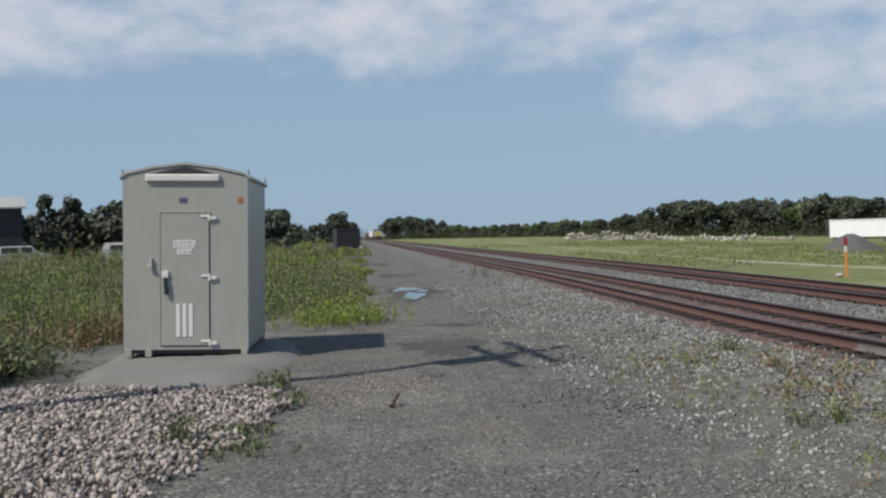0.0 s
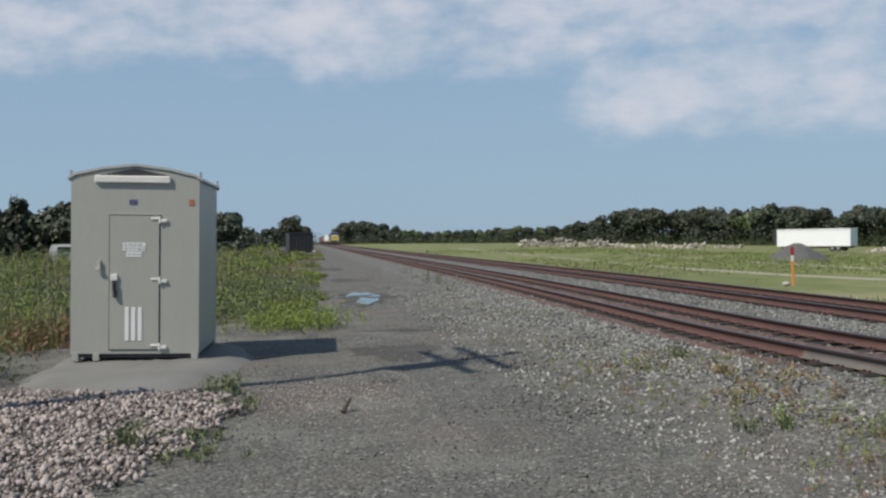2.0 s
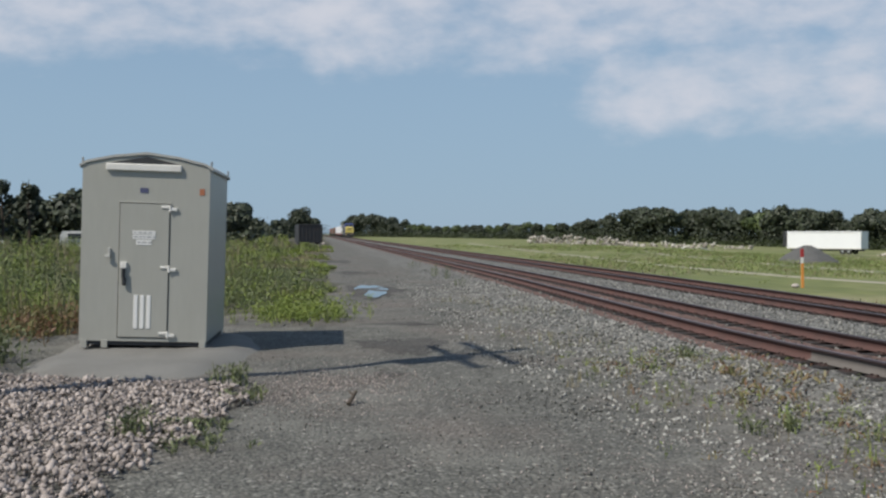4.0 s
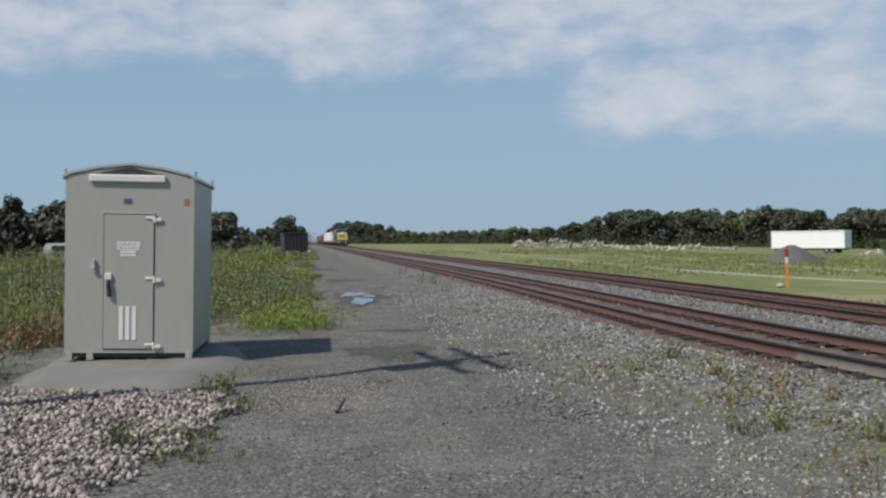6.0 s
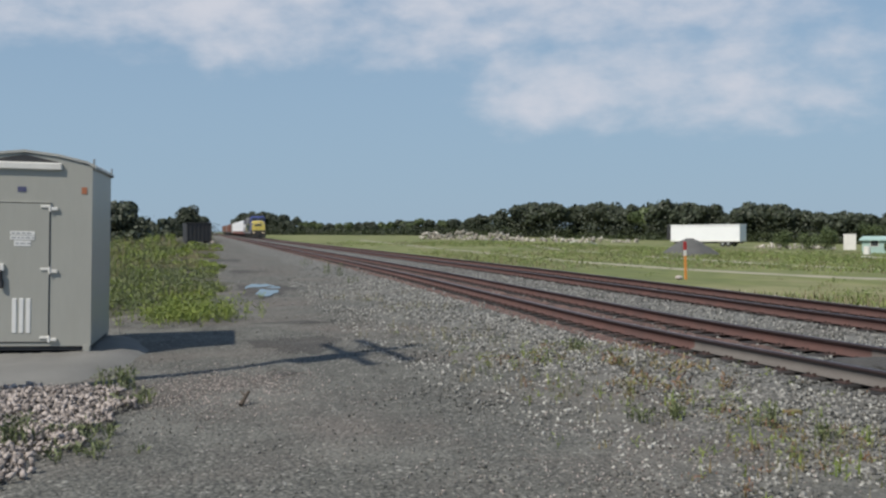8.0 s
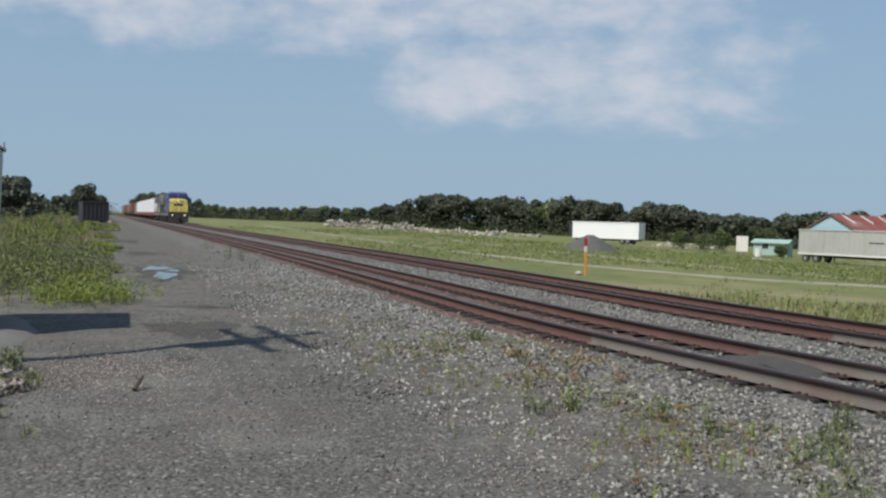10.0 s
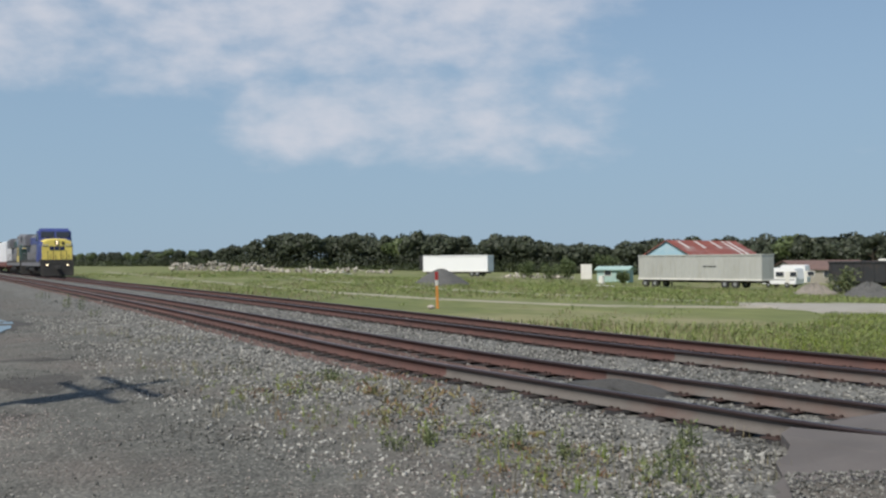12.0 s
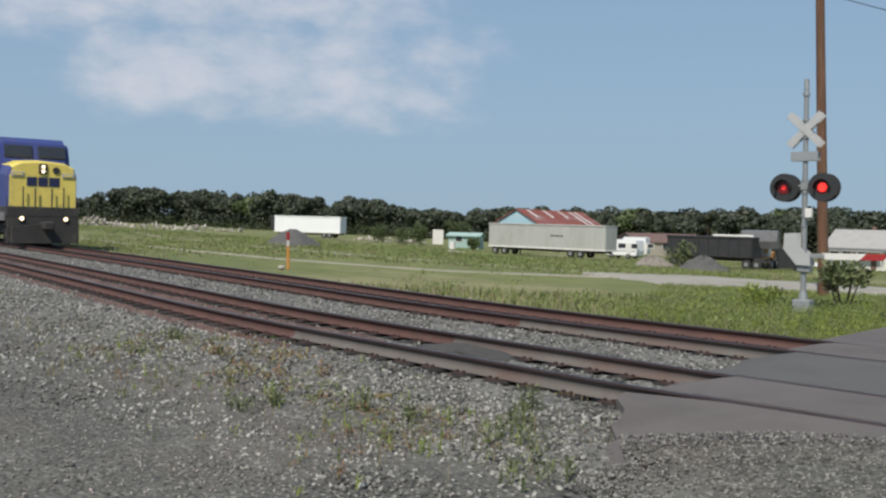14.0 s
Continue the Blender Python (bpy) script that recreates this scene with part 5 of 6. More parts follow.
for x in (0.8, 2.6, 4.6):
    window(house, x, 1.2, 1.1, 1.2)
part("house_door", bx(nb(), 6.6, 7.4, -0.05, 0, 0, 2.1, 0.01), M["brown_roof"], house, "brown front door")
part("porch_roof", bx(nb(), 0.4, L - 0.6, -1.6, 0.0, 2.45, 2.6, 0.02), M["house_roof"], house, "pale porch roof")
for x in (0.6, 2.9, 5.2, L - 0.9):
    part("porch_post", bx(nb(), x, x + 0.12, -1.5, -1.38, 0, 2.45, 0.01), M["white"], house, "white porch post")
part("chimney", bx(nb(), 5.0, 5.5, 4.0, 4.5, 5.0, 6.1, 0.02), M["brown_roof"], house, "brick chimney")
hut, L = gabled("green_hut", at(35.22, 153.6), at(36.96, 152.4), 3.5, 1.9, 2.2, "teal_wall", "teal_wall", "small pale green hut among bushes")
window(hut, 1.2, 1.0, 1.0, 0.8)
solid("white_board", bx(nb(), 0, 1.7, 0, 0.08, 0.4, 2.7, 0.01), M["white"], "white panel leaning by a hut", "board", m=pose(*at(34.30, 153.6), 0, 0, -45))
solid("white_drum", cyl(nb(), (0, 0, 0), (0, 0, 1.1), 0.45, 0.42, 14), M["white"], "white plastic drum in the grass", "drum", m=pose(*at(35.46, 141.6)))


def camper(p, q, h, label):
    L = math.hypot(q[0] - p[0], q[1] - p[1])
    t = thing("camper_van", label, "camper", between(p, q))
    prof = [(0.2, 0.45), (L - 0.1, 0.45), (L, 1.1), (L - 0.15, h - 0.1), (L - 0.4, h), (0.5, h), (0.0, h - 0.7), (0.05, 1.0)]
    body = prism(nb(), prof, "y", 0, 2.2)
    part("body", body, M["bright_white"], t)
    for x, w in ((0.5, 0.9), (2.2, 1.1), (4.2, 0.9)):
        window(t, x, 1.45, w, 0.6)
    part("stripe", bx(nb(), 0.2, L - 0.2, -0.012, 0, 0.95, 1.1), M["sign_grey"], t, "grey side stripe")
    part("door", bx(nb(), 3.5, 4.1, -0.02, 0, 0.55, 2.1, 0.01), M["white"], t)
    wheel_set(t, (1.1, L - 1.3), -0.02, 1.95, 0.35)


camper(at(44.19, 139.2), at(46.01, 136.8), 2.6, "white camper van with dark windows parked in a yard")
camper(at(45.10, 152.4), at(46.52, 151.2), 3.0, "white travel trailer behind a camper van")


def dark_trailer():
    p, q = at(47.67, 117.6), at(52.25, 112.8)
    L = math.hypot(q[0] - p[0], q[1] - p[1])
    t = thing("dump_trailer", "black steel dump trailer parked in a yard", "trailer", between(p, q))
    part("body", bx(nb(), 0, L, 0, 2.5, 1.2, 3.4, 0.04), M["dark_steel"], t)
    for i in range(9):
        part("rib", bx(nb(), 0.2 + i * (L - 0.5) / 8, 0.32 + i * (L - 0.5) / 8, -0.08, 0, 1.2, 3.3, 0.01), M["dark_steel"], t)
    part("top_rail", bx(nb(), -0.05, L + 0.05, -0.1, 2.6, 3.3, 3.5, 0.02), M["dark_steel"], t)
    part("tarp_roll", cyl(nb(), (L * 0.55, 0.1, 3.6), (L + 0.1, 0.1, 3.6), 0.14, n=10), M["white"], t, "pale rolled tarpaulin")
    part("chassis", bx(nb(), 0.2, L + 1.2, 0.7, 1.8, 0.8, 1.2), M["under"], t)
    wheel_set(t, (1.0, 2.2, L - 0.6, L + 0.6), 0.0, 2.2, 0.52)


dark_trailer()


def loader():
    t = thing("wheel_loader", "orange wheel loader with a raised grey bucket", "loader", pose(*at(52.93, 117.6), 0, 0, 206))
    part("chassis", bx(nb(), -2.2, 1.6, -0.6, 0.6, 0.7, 1.5, 0.08), M["loader_orange"], t)
    part("engine_hood", bx(nb(), -2.4, -0.6, -0.75, 0.75, 1.3, 2.1, 0.1), M["loader_orange"], t)
    cab = part("cab", bx(nb(), -0.6, 0.6, -0.65, 0.65, 1.5, 2.9, 0.06), M["white"], t, "white cab")
    part("cab_window", bx(nb(), -0.45, 0.45, -0.67, -0.64, 2.05, 2.75), M["glass_dark"], cab, "dark cab window")
    wheel_set(t, (-1.5, 1.2), -1.15, 0.85, 0.72)
    for y in (-0.5, 0.4):
        arm = nb()
        cyl(arm, (-0.2, y, 1.7), (2.2, y, 2.9), 0.12, n=8)
        part("lift_arm", arm, M["loader_orange"], t)
    bk = prism(nb(), [(1.7, 2.6), (2.9, 2.5), (3.3, 3.3), (3.2, 4.4), (1.9, 4.5)], "y", -1.95, 1.95)
    part("bucket", bk, M["loco_grey"], t, "raised grey steel bucket")


loader()


solid("parked_car", prism(nb(), [(0, 0.35), (4.2, 0.35), (4.2, 0.8), (3.4, 0.9), (2.8, 1.4), (1.2, 1.4), (0.5, 0.9), (0, 0.8)], "y", 0, 1.7), M["bright_white"], "white parked car in a yard", "car", m=pose(*at(54.03, 134.4), 0, 0, -40))
solid("loading_ramp", prism(nb(), [(0, 0.0), (4.2, 0.0), (4.2, 0.25), (0.4, 2.6), (0, 2.6)], "y", 0, 2.2), M["dark_steel"], "black steel loading ramp in a yard", "ramp", m=pose(*at(53.68, 120), 0, 0, -28))

# ---- left of the lane: a dark outbuilding and pale vehicles ----
ob_, L = gabled("outbuilding", at(-24.98, 93.6), at(-19.13, 93.6), 8.0, 5.2, 6.1, "dark_steel", "shed_roof", "dark outbuilding with a pale metal roof behind weeds")


def parked_van(p, q, h, label):
    L = math.hypot(q[0] - p[0], q[1] - p[1])
    t = thing("parked_van", label, "van", between(p, q))
    part("body", prism(nb(), [(0, 0.4), (L, 0.4), (L, 1.1), (L - 0.7, 1.3), (L - 1.3, h), (0.2, h), (0, h - 0.4)], "y", 0, 1.8), M["white"], t)
    window(t, 0.6, 1.25, L * 0.3, 0.45)
    window(t, L * 0.5, 1.25, L * 0.2, 0.45)
    wheel_set(t, (0.9, L - 1.0), -0.02, 1.6, 0.34)


parked_van(at(-20.62, 84), at(-17.88, 84), 1.8, "white van parked behind tall weeds")
parked_van(at(-15.15, 84), at(-12.71, 84), 1.9, "white car parked behind tall weeds")


# ---- the train ----
def bogie(t, y, wheelbase, axles, frame_mat="under", r=0.5):
    b = nb()
    for x in (-1.05, 1.05):
        bx(b, x - 0.08, x + 0.08, y - wheelbase / 2 - 0.45, y + wheelbase / 2 + 0.45, 0.45, 0.85, 0.05)
        for k in range(axles):
            ya = y - wheelbase / 2 + wheelbase * k / (axles - 1)
            bx(b, x - 0.16, x + 0.16, ya - 0.17, ya + 0.17, 0.36, 0.66, 0.03)
    bx(b, -1.0, 1.0, y - 0.3, y + 0.3, 0.6, 0.95)
    bg = part("bogie", b, M[frame_mat], t)
    for k in range(axles):
        ya = y - wheelbase / 2 + wheelbase * k / (axles - 1)
        w = nb()
        for x in (-0.76, 0.64):
            cyl(w, (x, ya, r), (x + 0.12, ya, r), r, n=20)
        cyl(w, (-0.76, ya, r), (0.76, ya, r), 0.09, n=8)
        part("wheelset", w, M["rail_head"], bg)


def locomotive(m, label, lead=True):
    """A wide-nosed diesel: its front at y = 0, its body behind it along +y."""
    L = 22.0
    t = thing("diesel_locomotive", label, "locomotive", m)
    front = "loco_yellow" if lead else "loco_green"
    # pilot with plough and steps
    p = nb()
    prism(p, [(-1.5, 0.12), (1.5, 0.12), (1.5, 1.25), (-1.5, 1.25)], "y", 0.55, 0.75)
    prism(p, [(-1.35, 0.10), (0, 0.10), (0, 0.95), (-1.35, 0.80)], "y", 0.25, 0.56)
    prism(p, [(0, 0.10), (1.35, 0.10), (1.35, 0.80), (0, 0.95)], "y", 0.25, 0.56)
    part("pilot", p, M["under"], t, "sooty dark pilot and plough")
    c = nb()
    bx(c, -0.16, 0.16, -0.35, 0.6, 0.72, 1.02, 0.04)
    bx(c, -0.22, 0.22, -0.45, -0.15, 0.68, 1.06, 0.06)
    part("coupler", c, M["under"], t)
    for sx in (-1, 1):
        s = nb()
        for k in range(4):
            bx(s, sx * 1.05, sx * 1.55, 0.62 + 0.10 * k, 1.05, 0.32 + 0.28 * k, 0.38 + 0.28 * k)
        part("steps", s, M["under"], t)
        h = nb()
        cyl(h, (sx * 1.5, 0.62, 0.5), (sx * 1.5, 0.62, 2.05), 0.022, n=6)
        cyl(h, (sx * 0.85, 0.60, 1.6), (sx * 0.85, 0.60, 2.55), 0.03, n=6)
        cyl(h, (sx * 0.35, 0.60, 1.6), (sx * 0.35, 0.60, 2.5), 0.034, n=6)
        part("handrail", h, M["dark_steel"], t)
        d = nb()
        cyl(d, (sx * 0.92, 0.50, 1.16), (sx * 0.92, 0.62, 1.16), 0.13, n=16)
        dl = part("ditch_light", d, M["dark_steel"], t)
        g = nb()
        cyl(g, (sx * 0.92, 0.48, 1.16), (sx * 0.92, 0.50, 1.16), 0.09, n=16)
        part("lamp_glass", g, M["lamp" if lead else "glass_dark"], dl, "lit ditch light" if lead else "unlit ditch light")
    deck = nb()
    bx(deck, -1.52, 1.52, 0.6, L - 0.6, 1.25, 1.68, 0.02)
    part("walkway", deck, M["under"], t)
    part("side_sill", bx(nb(), -1.56, -1.50, 0.9, L - 0.9, 1.05, 1.42), M["loco_grey"], t, "grey side sill")
    part("side_sill", bx(nb(), 1.50, 1.56, 0.9, L - 0.9, 1.05, 1.42), M["loco_grey"], t, "grey side sill")
    # wide nose: tapered and rounded
    nose = nb()
    rows = []
    for y, w, z1 in ((0.75, 1.40, 3.58), (0.95, 1.48, 3.66), (1.9, 1.52, 3.72), (2.3, 1.53, 3.74)):
        o = [(-w, 1.66), (w, 1.66), (w, z1 - 0.62), (w - 0.12, z1 - 0.22), (w * 0.62, z1 - 0.02), (0, z1 + 0.05), (-w * 0.62, z1 - 0.02), (-w + 0.12, z1 - 0.22), (-w, z1 - 0.62)]
        rows.append([nose.verts.new((a, y, b)) for a, b in o])
    nose.faces.new(rows[0][::-1])
    for a, b in zip(rows, rows[1:]):
        for i in range(9):
            j = (i + 1) % 9
            nose.faces.new((a[i], a[j], b[j], b[i]))
    bmesh.ops.recalc_face_normals(nose, faces=nose.faces[:])
    for fc in nose.faces:
        if abs(fc.normal.x) > 0.7:
            fc.material_index = 1
    nose_ob = part("nose", nose, M[front], t, "yellow wide nose with blue sides" if lead else "dark green wide nose")
    nose_ob.data.materials.append(M["loco_blue" if lead else "loco_green"])
    hl = nb()
    bx(hl, -0.19, 0.17, 0.68, 0.80, 3.12, 3.56, 0.03)
    head = part("headlight_housing", hl, M["dark_steel"], nose_ob)
    for z in (3.24, 3.44):
        g = nb()
        cyl(g, (-0.01, 0.66, z), (-0.01, 0.68, z), 0.075, n=16)
        part("headlight", g, M["lamp" if lead else "glass_dark"], head, "lit headlight" if lead else "unlit headlight")
    part("bell_vent", cyl(nb(), (0.55, 0.70, 3.30), (0.55, 0.78, 3.30), 0.15, n=16), M["dark_steel"], nose_ob, "round dark vent")
    for sx in (-1, 1):
        part("number_board", bx(nb(), sx * 1.06 - 0.26, sx * 1.06 + 0.26, 0.70, 0.90, 2.98, 3.18, 0.01), M["sign_grey"], nose_ob, "grey number board")
        part("number_bar", bx(nb(), sx * 1.06 - 0.19, sx * 1.06 + 0.19, 0.685, 0.705, 3.04, 3.12), M["loco_yellow"], nose_ob)
    # the emblem: three plain dark blue shapes
    for x0, x1 in ((-0.68, -0.26), (-0.21, 0.2), (0.25, 0.7)):
        part("emblem_shape", bx(nb(), x0, x1, 0.728, 0.752, 2.58, 2.98, 0.008), M["emblem"], nose_ob, "dark blue painted emblem shape")
    part("nose_door", bx(nb(), 0.62, 0.98, 0.735, 0.80, 1.75, 2.4, 0.02), M[front], nose_ob, "yellow nose door")
    # cab
    cab = nb()
    prof = [(2.2, 1.45), (4.6, 1.45), (4.6, 4.60), (3.9, 4.78), (2.75, 4.78), (2.35, 4.56), (2.05, 3.48), (2.2, 3.46)]
    prism(cab, prof, "x", -1.53, 1.53)
    bmesh.ops.bevel(cab, geom=[e for e in cab.edges if abs(e.verts[0].co.x - e.verts[1].co.x) < 0.01 and max(e.verts[0].co.z, e.verts[1].co.z) > 4.2], offset=0.22, segments=2, affect="EDGES")
    cab_ob = part("cab", cab, M["loco_blue" if lead else "loco_grey"], t, "blue cab with dark windscreens" if lead else "grey cab with dark windscreens")
    for x0, x1 in ((-1.32, -0.12), (0.12, 1.32)):
        w = nb()
        slope = Matrix.Translation((0, 2.20, 4.16)) @ Matrix.Rotation(radians(-15.5), 4, "X")
        bx(w, x0, x1, -0.045, 0.03, -0.28, 0.28, 0.03, slope)
        part("windscreen", w, M["glass_dark"], cab_ob, "dark windscreen")
    for sx in (-1, 1):
        for y0, y1 in ((2.65, 3.45), (3.6, 4.35)):
            part("side_window", bx(nb(), sx * 1.515, sx * 1.55, y0, y1, 3.55, 4.2, 0.01), M["glass_dark"], cab_ob, "dark cab side window")
        part("cab_side_panel", bx(nb(), sx * 1.52, sx * 1.545, 2.35, 4.55, 1.5, 2.2, 0.01), M["loco_blue" if lead else "loco_yellow"], cab_ob, "lower cab side panel")
    # long hood
    hood_mat = "loco_grey"
    hd = nb()
    prism(hd, [(-0.95, 1.48), (0.95, 1.48), (0.95, 4.15), (0.75, 4.38), (-0.75, 4.38), (-0.95, 4.15)], "y", 4.6, L - 1.0)
    hood_ob = part("long_hood", hd, M[hood_mat], t, "grey long hood")
    part("hood_band", bx(nb(), -0.975, 0.975, 4.62, L - 1.02, 3.35, 4.10, 0.02), M["loco_blue" if lead else "loco_green"], hood_ob, "dark band along the hood")
    for i in range(14):
        y = 5.4 + i * 1.05
        for sx in (-1, 1):
            part("hood_door", bx(nb(), sx * 0.94, sx * 0.985, y, y + 0.9, 1.7, 3.2, 0.012), M[hood_mat], hood_ob)
    rad = nb()
    prism(rad, [(-1.5, 3.3), (1.5, 3.3), (1.5, 4.3), (1.2, 4.55), (-1.2, 4.55), (-1.5, 4.3)], "y", L - 5.4, L - 1.4)
    part("radiator", rad, M["loco_grey"], t, "overhanging grey radiator section")
    for y in (7.5, 9.5, 11.5):
        part("roof_hatch", bx(nb(), -0.55, 0.55, y, y + 1.3, 4.36, 4.5, 0.03), M["under"], hood_ob)
    ex = nb()
    bx(ex, -0.3, 0.3, 8.9, 9.4, 4.4, 4.75, 0.04)
    part("exhaust_stack", ex, M["under"], t)
    if not lead:
        part("end_panel", bx(nb(), -1.53, -0.9, 2.6, 4.6, 1.5, 3.2, 0.02), M["loco_yellow"], t, "yellow cab side")
    tank = nb()
    prism(tank, [(-1.4, 0.65), (-1.1, 0.3), (1.1, 0.3), (1.4, 0.65), (1.4, 1.2), (-1.4, 1.2)], "y", 8.2, 13.6)
    part("fuel_tank", tank, M["under"], t)
    bogie(t, 4.2, 4.1, 3)
    bogie(t, L - 4.2, 4.1, 3)
    for i in range(9):
        for sx in (-1, 1):
            y = 5.4 + i * 1.9
            r = nb()
            cyl(r, (sx * 1.47, y, 1.48), (sx * 1.47, y, 2.5), 0.02, n=6)
            if i < 8:
                cyl(r, (sx * 1.47, y, 2.48), (sx * 1.47, y + 1.9, 2.48), 0.02, n=6)
            part("handrail", r, M["loco_grey"], t)
    return t


def boxcar(m, L, height, paint, label, under="under_red", ribs=True):
    t = thing("box_car", label, "rail car", m, group="freight cars")
    b = nb()
    prism(b, [(-1.5, 1.5), (1.5, 1.5), (1.5, height - 0.25), (1.1, height - 0.05), (0, height), (-1.1, height - 0.05), (-1.5, height - 0.25)], "y", 0.5, L - 0.5)
    body = part("body", b, M[paint], t)
    part("sill", bx(nb(), -1.53, 1.53, 0.4, L - 0.4, 0.85, 1.52, 0.02), M[under], t)
    if ribs:
        for i in range(int(L / 1.2)):
            y = 0.7 + i * 1.2
            for sx in (-1, 1):
                part("side_post", bx(nb(), sx * 1.49, sx * 1.56, y, y + 0.12, 1.5, height - 0.3, 0.01), M[paint], body)
    part("door", bx(nb(), -1.58, -1.50, L / 2 - 1.5, L / 2 + 1.5, 1.55, height - 0.35, 0.02), M[paint], body)
    part("coupler", bx(nb(), -0.15, 0.15, -0.25, 0.6, 0.72, 1.0, 0.03), M["under"], t)
    part("coupler", bx(nb(), -0.15, 0.15, L - 0.6, L + 0.25, 0.72, 1.0, 0.03), M["under"], t)
    bogie(t, 2.2, 1.8, 2, under, 0.45)
    bogie(t, L - 2.2, 1.8, 2, under, 0.45)
    return t


def hopper(m, L, height, paint, label):
    t = thing("hopper_car", label, "rail car", m, group="freight cars")
    b = prism(nb(), [(0.9, height), (L - 0.9, height), (L - 0.5, 2.6), (L - 3.2, 1.0), (L / 2 + 1.6, 0.75), (L / 2, 1.4), (L / 2 - 1.6, 0.75), (3.2, 1.0), (0.5, 2.6)], "x", -1.5, 1.5)
    body = part("body", b, M[paint], t)
    for i in range(10):
        y = 1.0 + i * (L - 2.1) / 9
        for sx in (-1, 1):
            part("side_post", bx(nb(), sx * 1.49, sx * 1.57, y, y + 0.1, 1.5, height, 0.01), M[paint], body)
    part("frame", bx(nb(), -1.4, 1.4, 0.1, L - 0.1, 0.85, 1.1, 0.02), M["under"], t)
    part("load", prism(nb(), [(1.2, height - 0.1), (L - 1.2, height - 0.1), (L - 4, height + 0.25), (4, height + 0.25)], "x", -1.4, 1.4), M["pile"], t, "heaped dark load")
    bogie(t, 1.9, 1.8, 2, "under", 0.45)
    bogie(t, L - 1.9, 1.8, 2, "under", 0.45)
    return t


TRAIN = []
TRACK_X = RAILS[2] + GAUGE / 2


def on_track(y, length):
    """The pose of a car whose front is at y, turned along the curve of the track."""
    a, b = float(bend(y)), float(bend(y + length))
    return pose(TRACK_X + a, y, RAIL_TOP, 0, 0, -math.degrees(math.atan2(b - a, length)))


def add_car(maker, length, *args):
    behind = sum(l for _, l in TRAIN)
    TRAIN.append((maker(on_track(FRONT_END + behind, length), *args), length + 0.6))


FRONT_END, SPEED = 45.0, 28.7  # where the train's front is at the clip's end, metres a second
add_car(locomotive, 22.0, "diesel locomotive with a yellow nose and blue cab, headlights lit")
add_car(locomotive, 22.0, "second diesel locomotive in grey, green and yellow", False)
for k in range(4):
    add_car(boxcar, 24.0, 24.0, 4.45, "bright_white", "bright white high box car on a red underframe", "under_red", False)
KINDS = [("hopper", "car_grey"), ("hopper", "car_red"), ("box", "car_red"), ("box", "car_orange"), ("hopper", "car_red"), ("box", "car_grey"), ("box", "car_red"), ("hopper", "car_orange"), ("box", "car_red"), ("box", "car_orange"), ("hopper", "car_grey"), ("box", "car_red")]
WORDS = {"car_grey": "weathered grey", "car_red": "oxide red", "car_orange": "faded orange"}
for kind, paint in KINDS:
    if kind == "box":
        add_car(boxcar, 16.5, 16.5, 4.5, paint, WORDS[paint] + " ribbed box car of a freight train", "under", True)
    else:
        add_car(hopper, 14.5, 14.5, 3.9, paint, WORDS[paint] + " hopper car of a freight train")


def motions():
    """The train rolls towards the crossing at an even speed."""
    behind = 0.0
    for car, length in TRAIN:
        walk(car, [(0.5 * k, on_track(FRONT_END + behind + SPEED * (14.0 - 0.5 * k), length)) for k in range(29)])
        behind += length


# ---- trees and weeds ----
def crown_points(c, r, n, squash=1.0, k=14):
    """Points through a crown of many lumps round c, denser towards their outsides."""
    d = RNG.normal(size=(k, 3))
    d /= np.linalg.norm(d, axis=1, keepdims=True)
    lumps = np.asarray(c) + d * np.array([r, r, r * squash]) * RNG.uniform(0.3, 0.8, (k, 1))
    lr = r * RNG.uniform(0.22, 0.44, k)
    pick = RNG.integers(0, k, n)
    e = RNG.normal(size=(n, 3))
    e /= np.linalg.norm(e, axis=1, keepdims=True)
    return lumps[pick] + e * (lr[pick][:, None] * RNG.random((n, 1)) ** 0.4) * (1, 1, 0.5 + 0.5 * squash)


def crown_leaves(c, r, n, squash, size, k=11):
    """A crown of rounded lumps, each clad in leaves that lie along its surface."""
    d = RNG.normal(size=(k, 3))
    d /= np.linalg.norm(d, axis=1, keepdims=True)
    d[:, 2] = np.abs(d[:, 2]) * 1.1 - 0.35
    lumps = np.asarray(c) + d * np.array([r, r, r * squash]) * RNG.uniform(0.35, 0.72, (k, 1))
    lr = r * RNG.uniform(0.3, 0.52, k)
    pick = RNG.integers(0, k, n)
    e = RNG.normal(size=(n, 3))
    e /= np.linalg.norm(e, axis=1, keepdims=True)
    p = lumps[pick] + e * (lr[pick] * RNG.uniform(0.86, 1.06, n))[:, None] * (1, 1, 0.85)
    m = e + 0.55 * RNG.normal(size=(n, 3))
    a = np.cross(m, RNG.normal(size=(n, 3)))
    a /= np.linalg.norm(a, axis=1, keepdims=True)
    b = np.cross(m, a)
    b /= np.linalg.norm(b, axis=1, keepdims=True)
    z = (size * RNG.uniform(0.6, 1.3, n))[:, None]
    v = np.stack([p - a * z, p - b * z * 0.7, p + a * z, p + b * z * 0.7], 1)
    return v.reshape(-1, 3), np.arange(4 * n).reshape(n, 4)


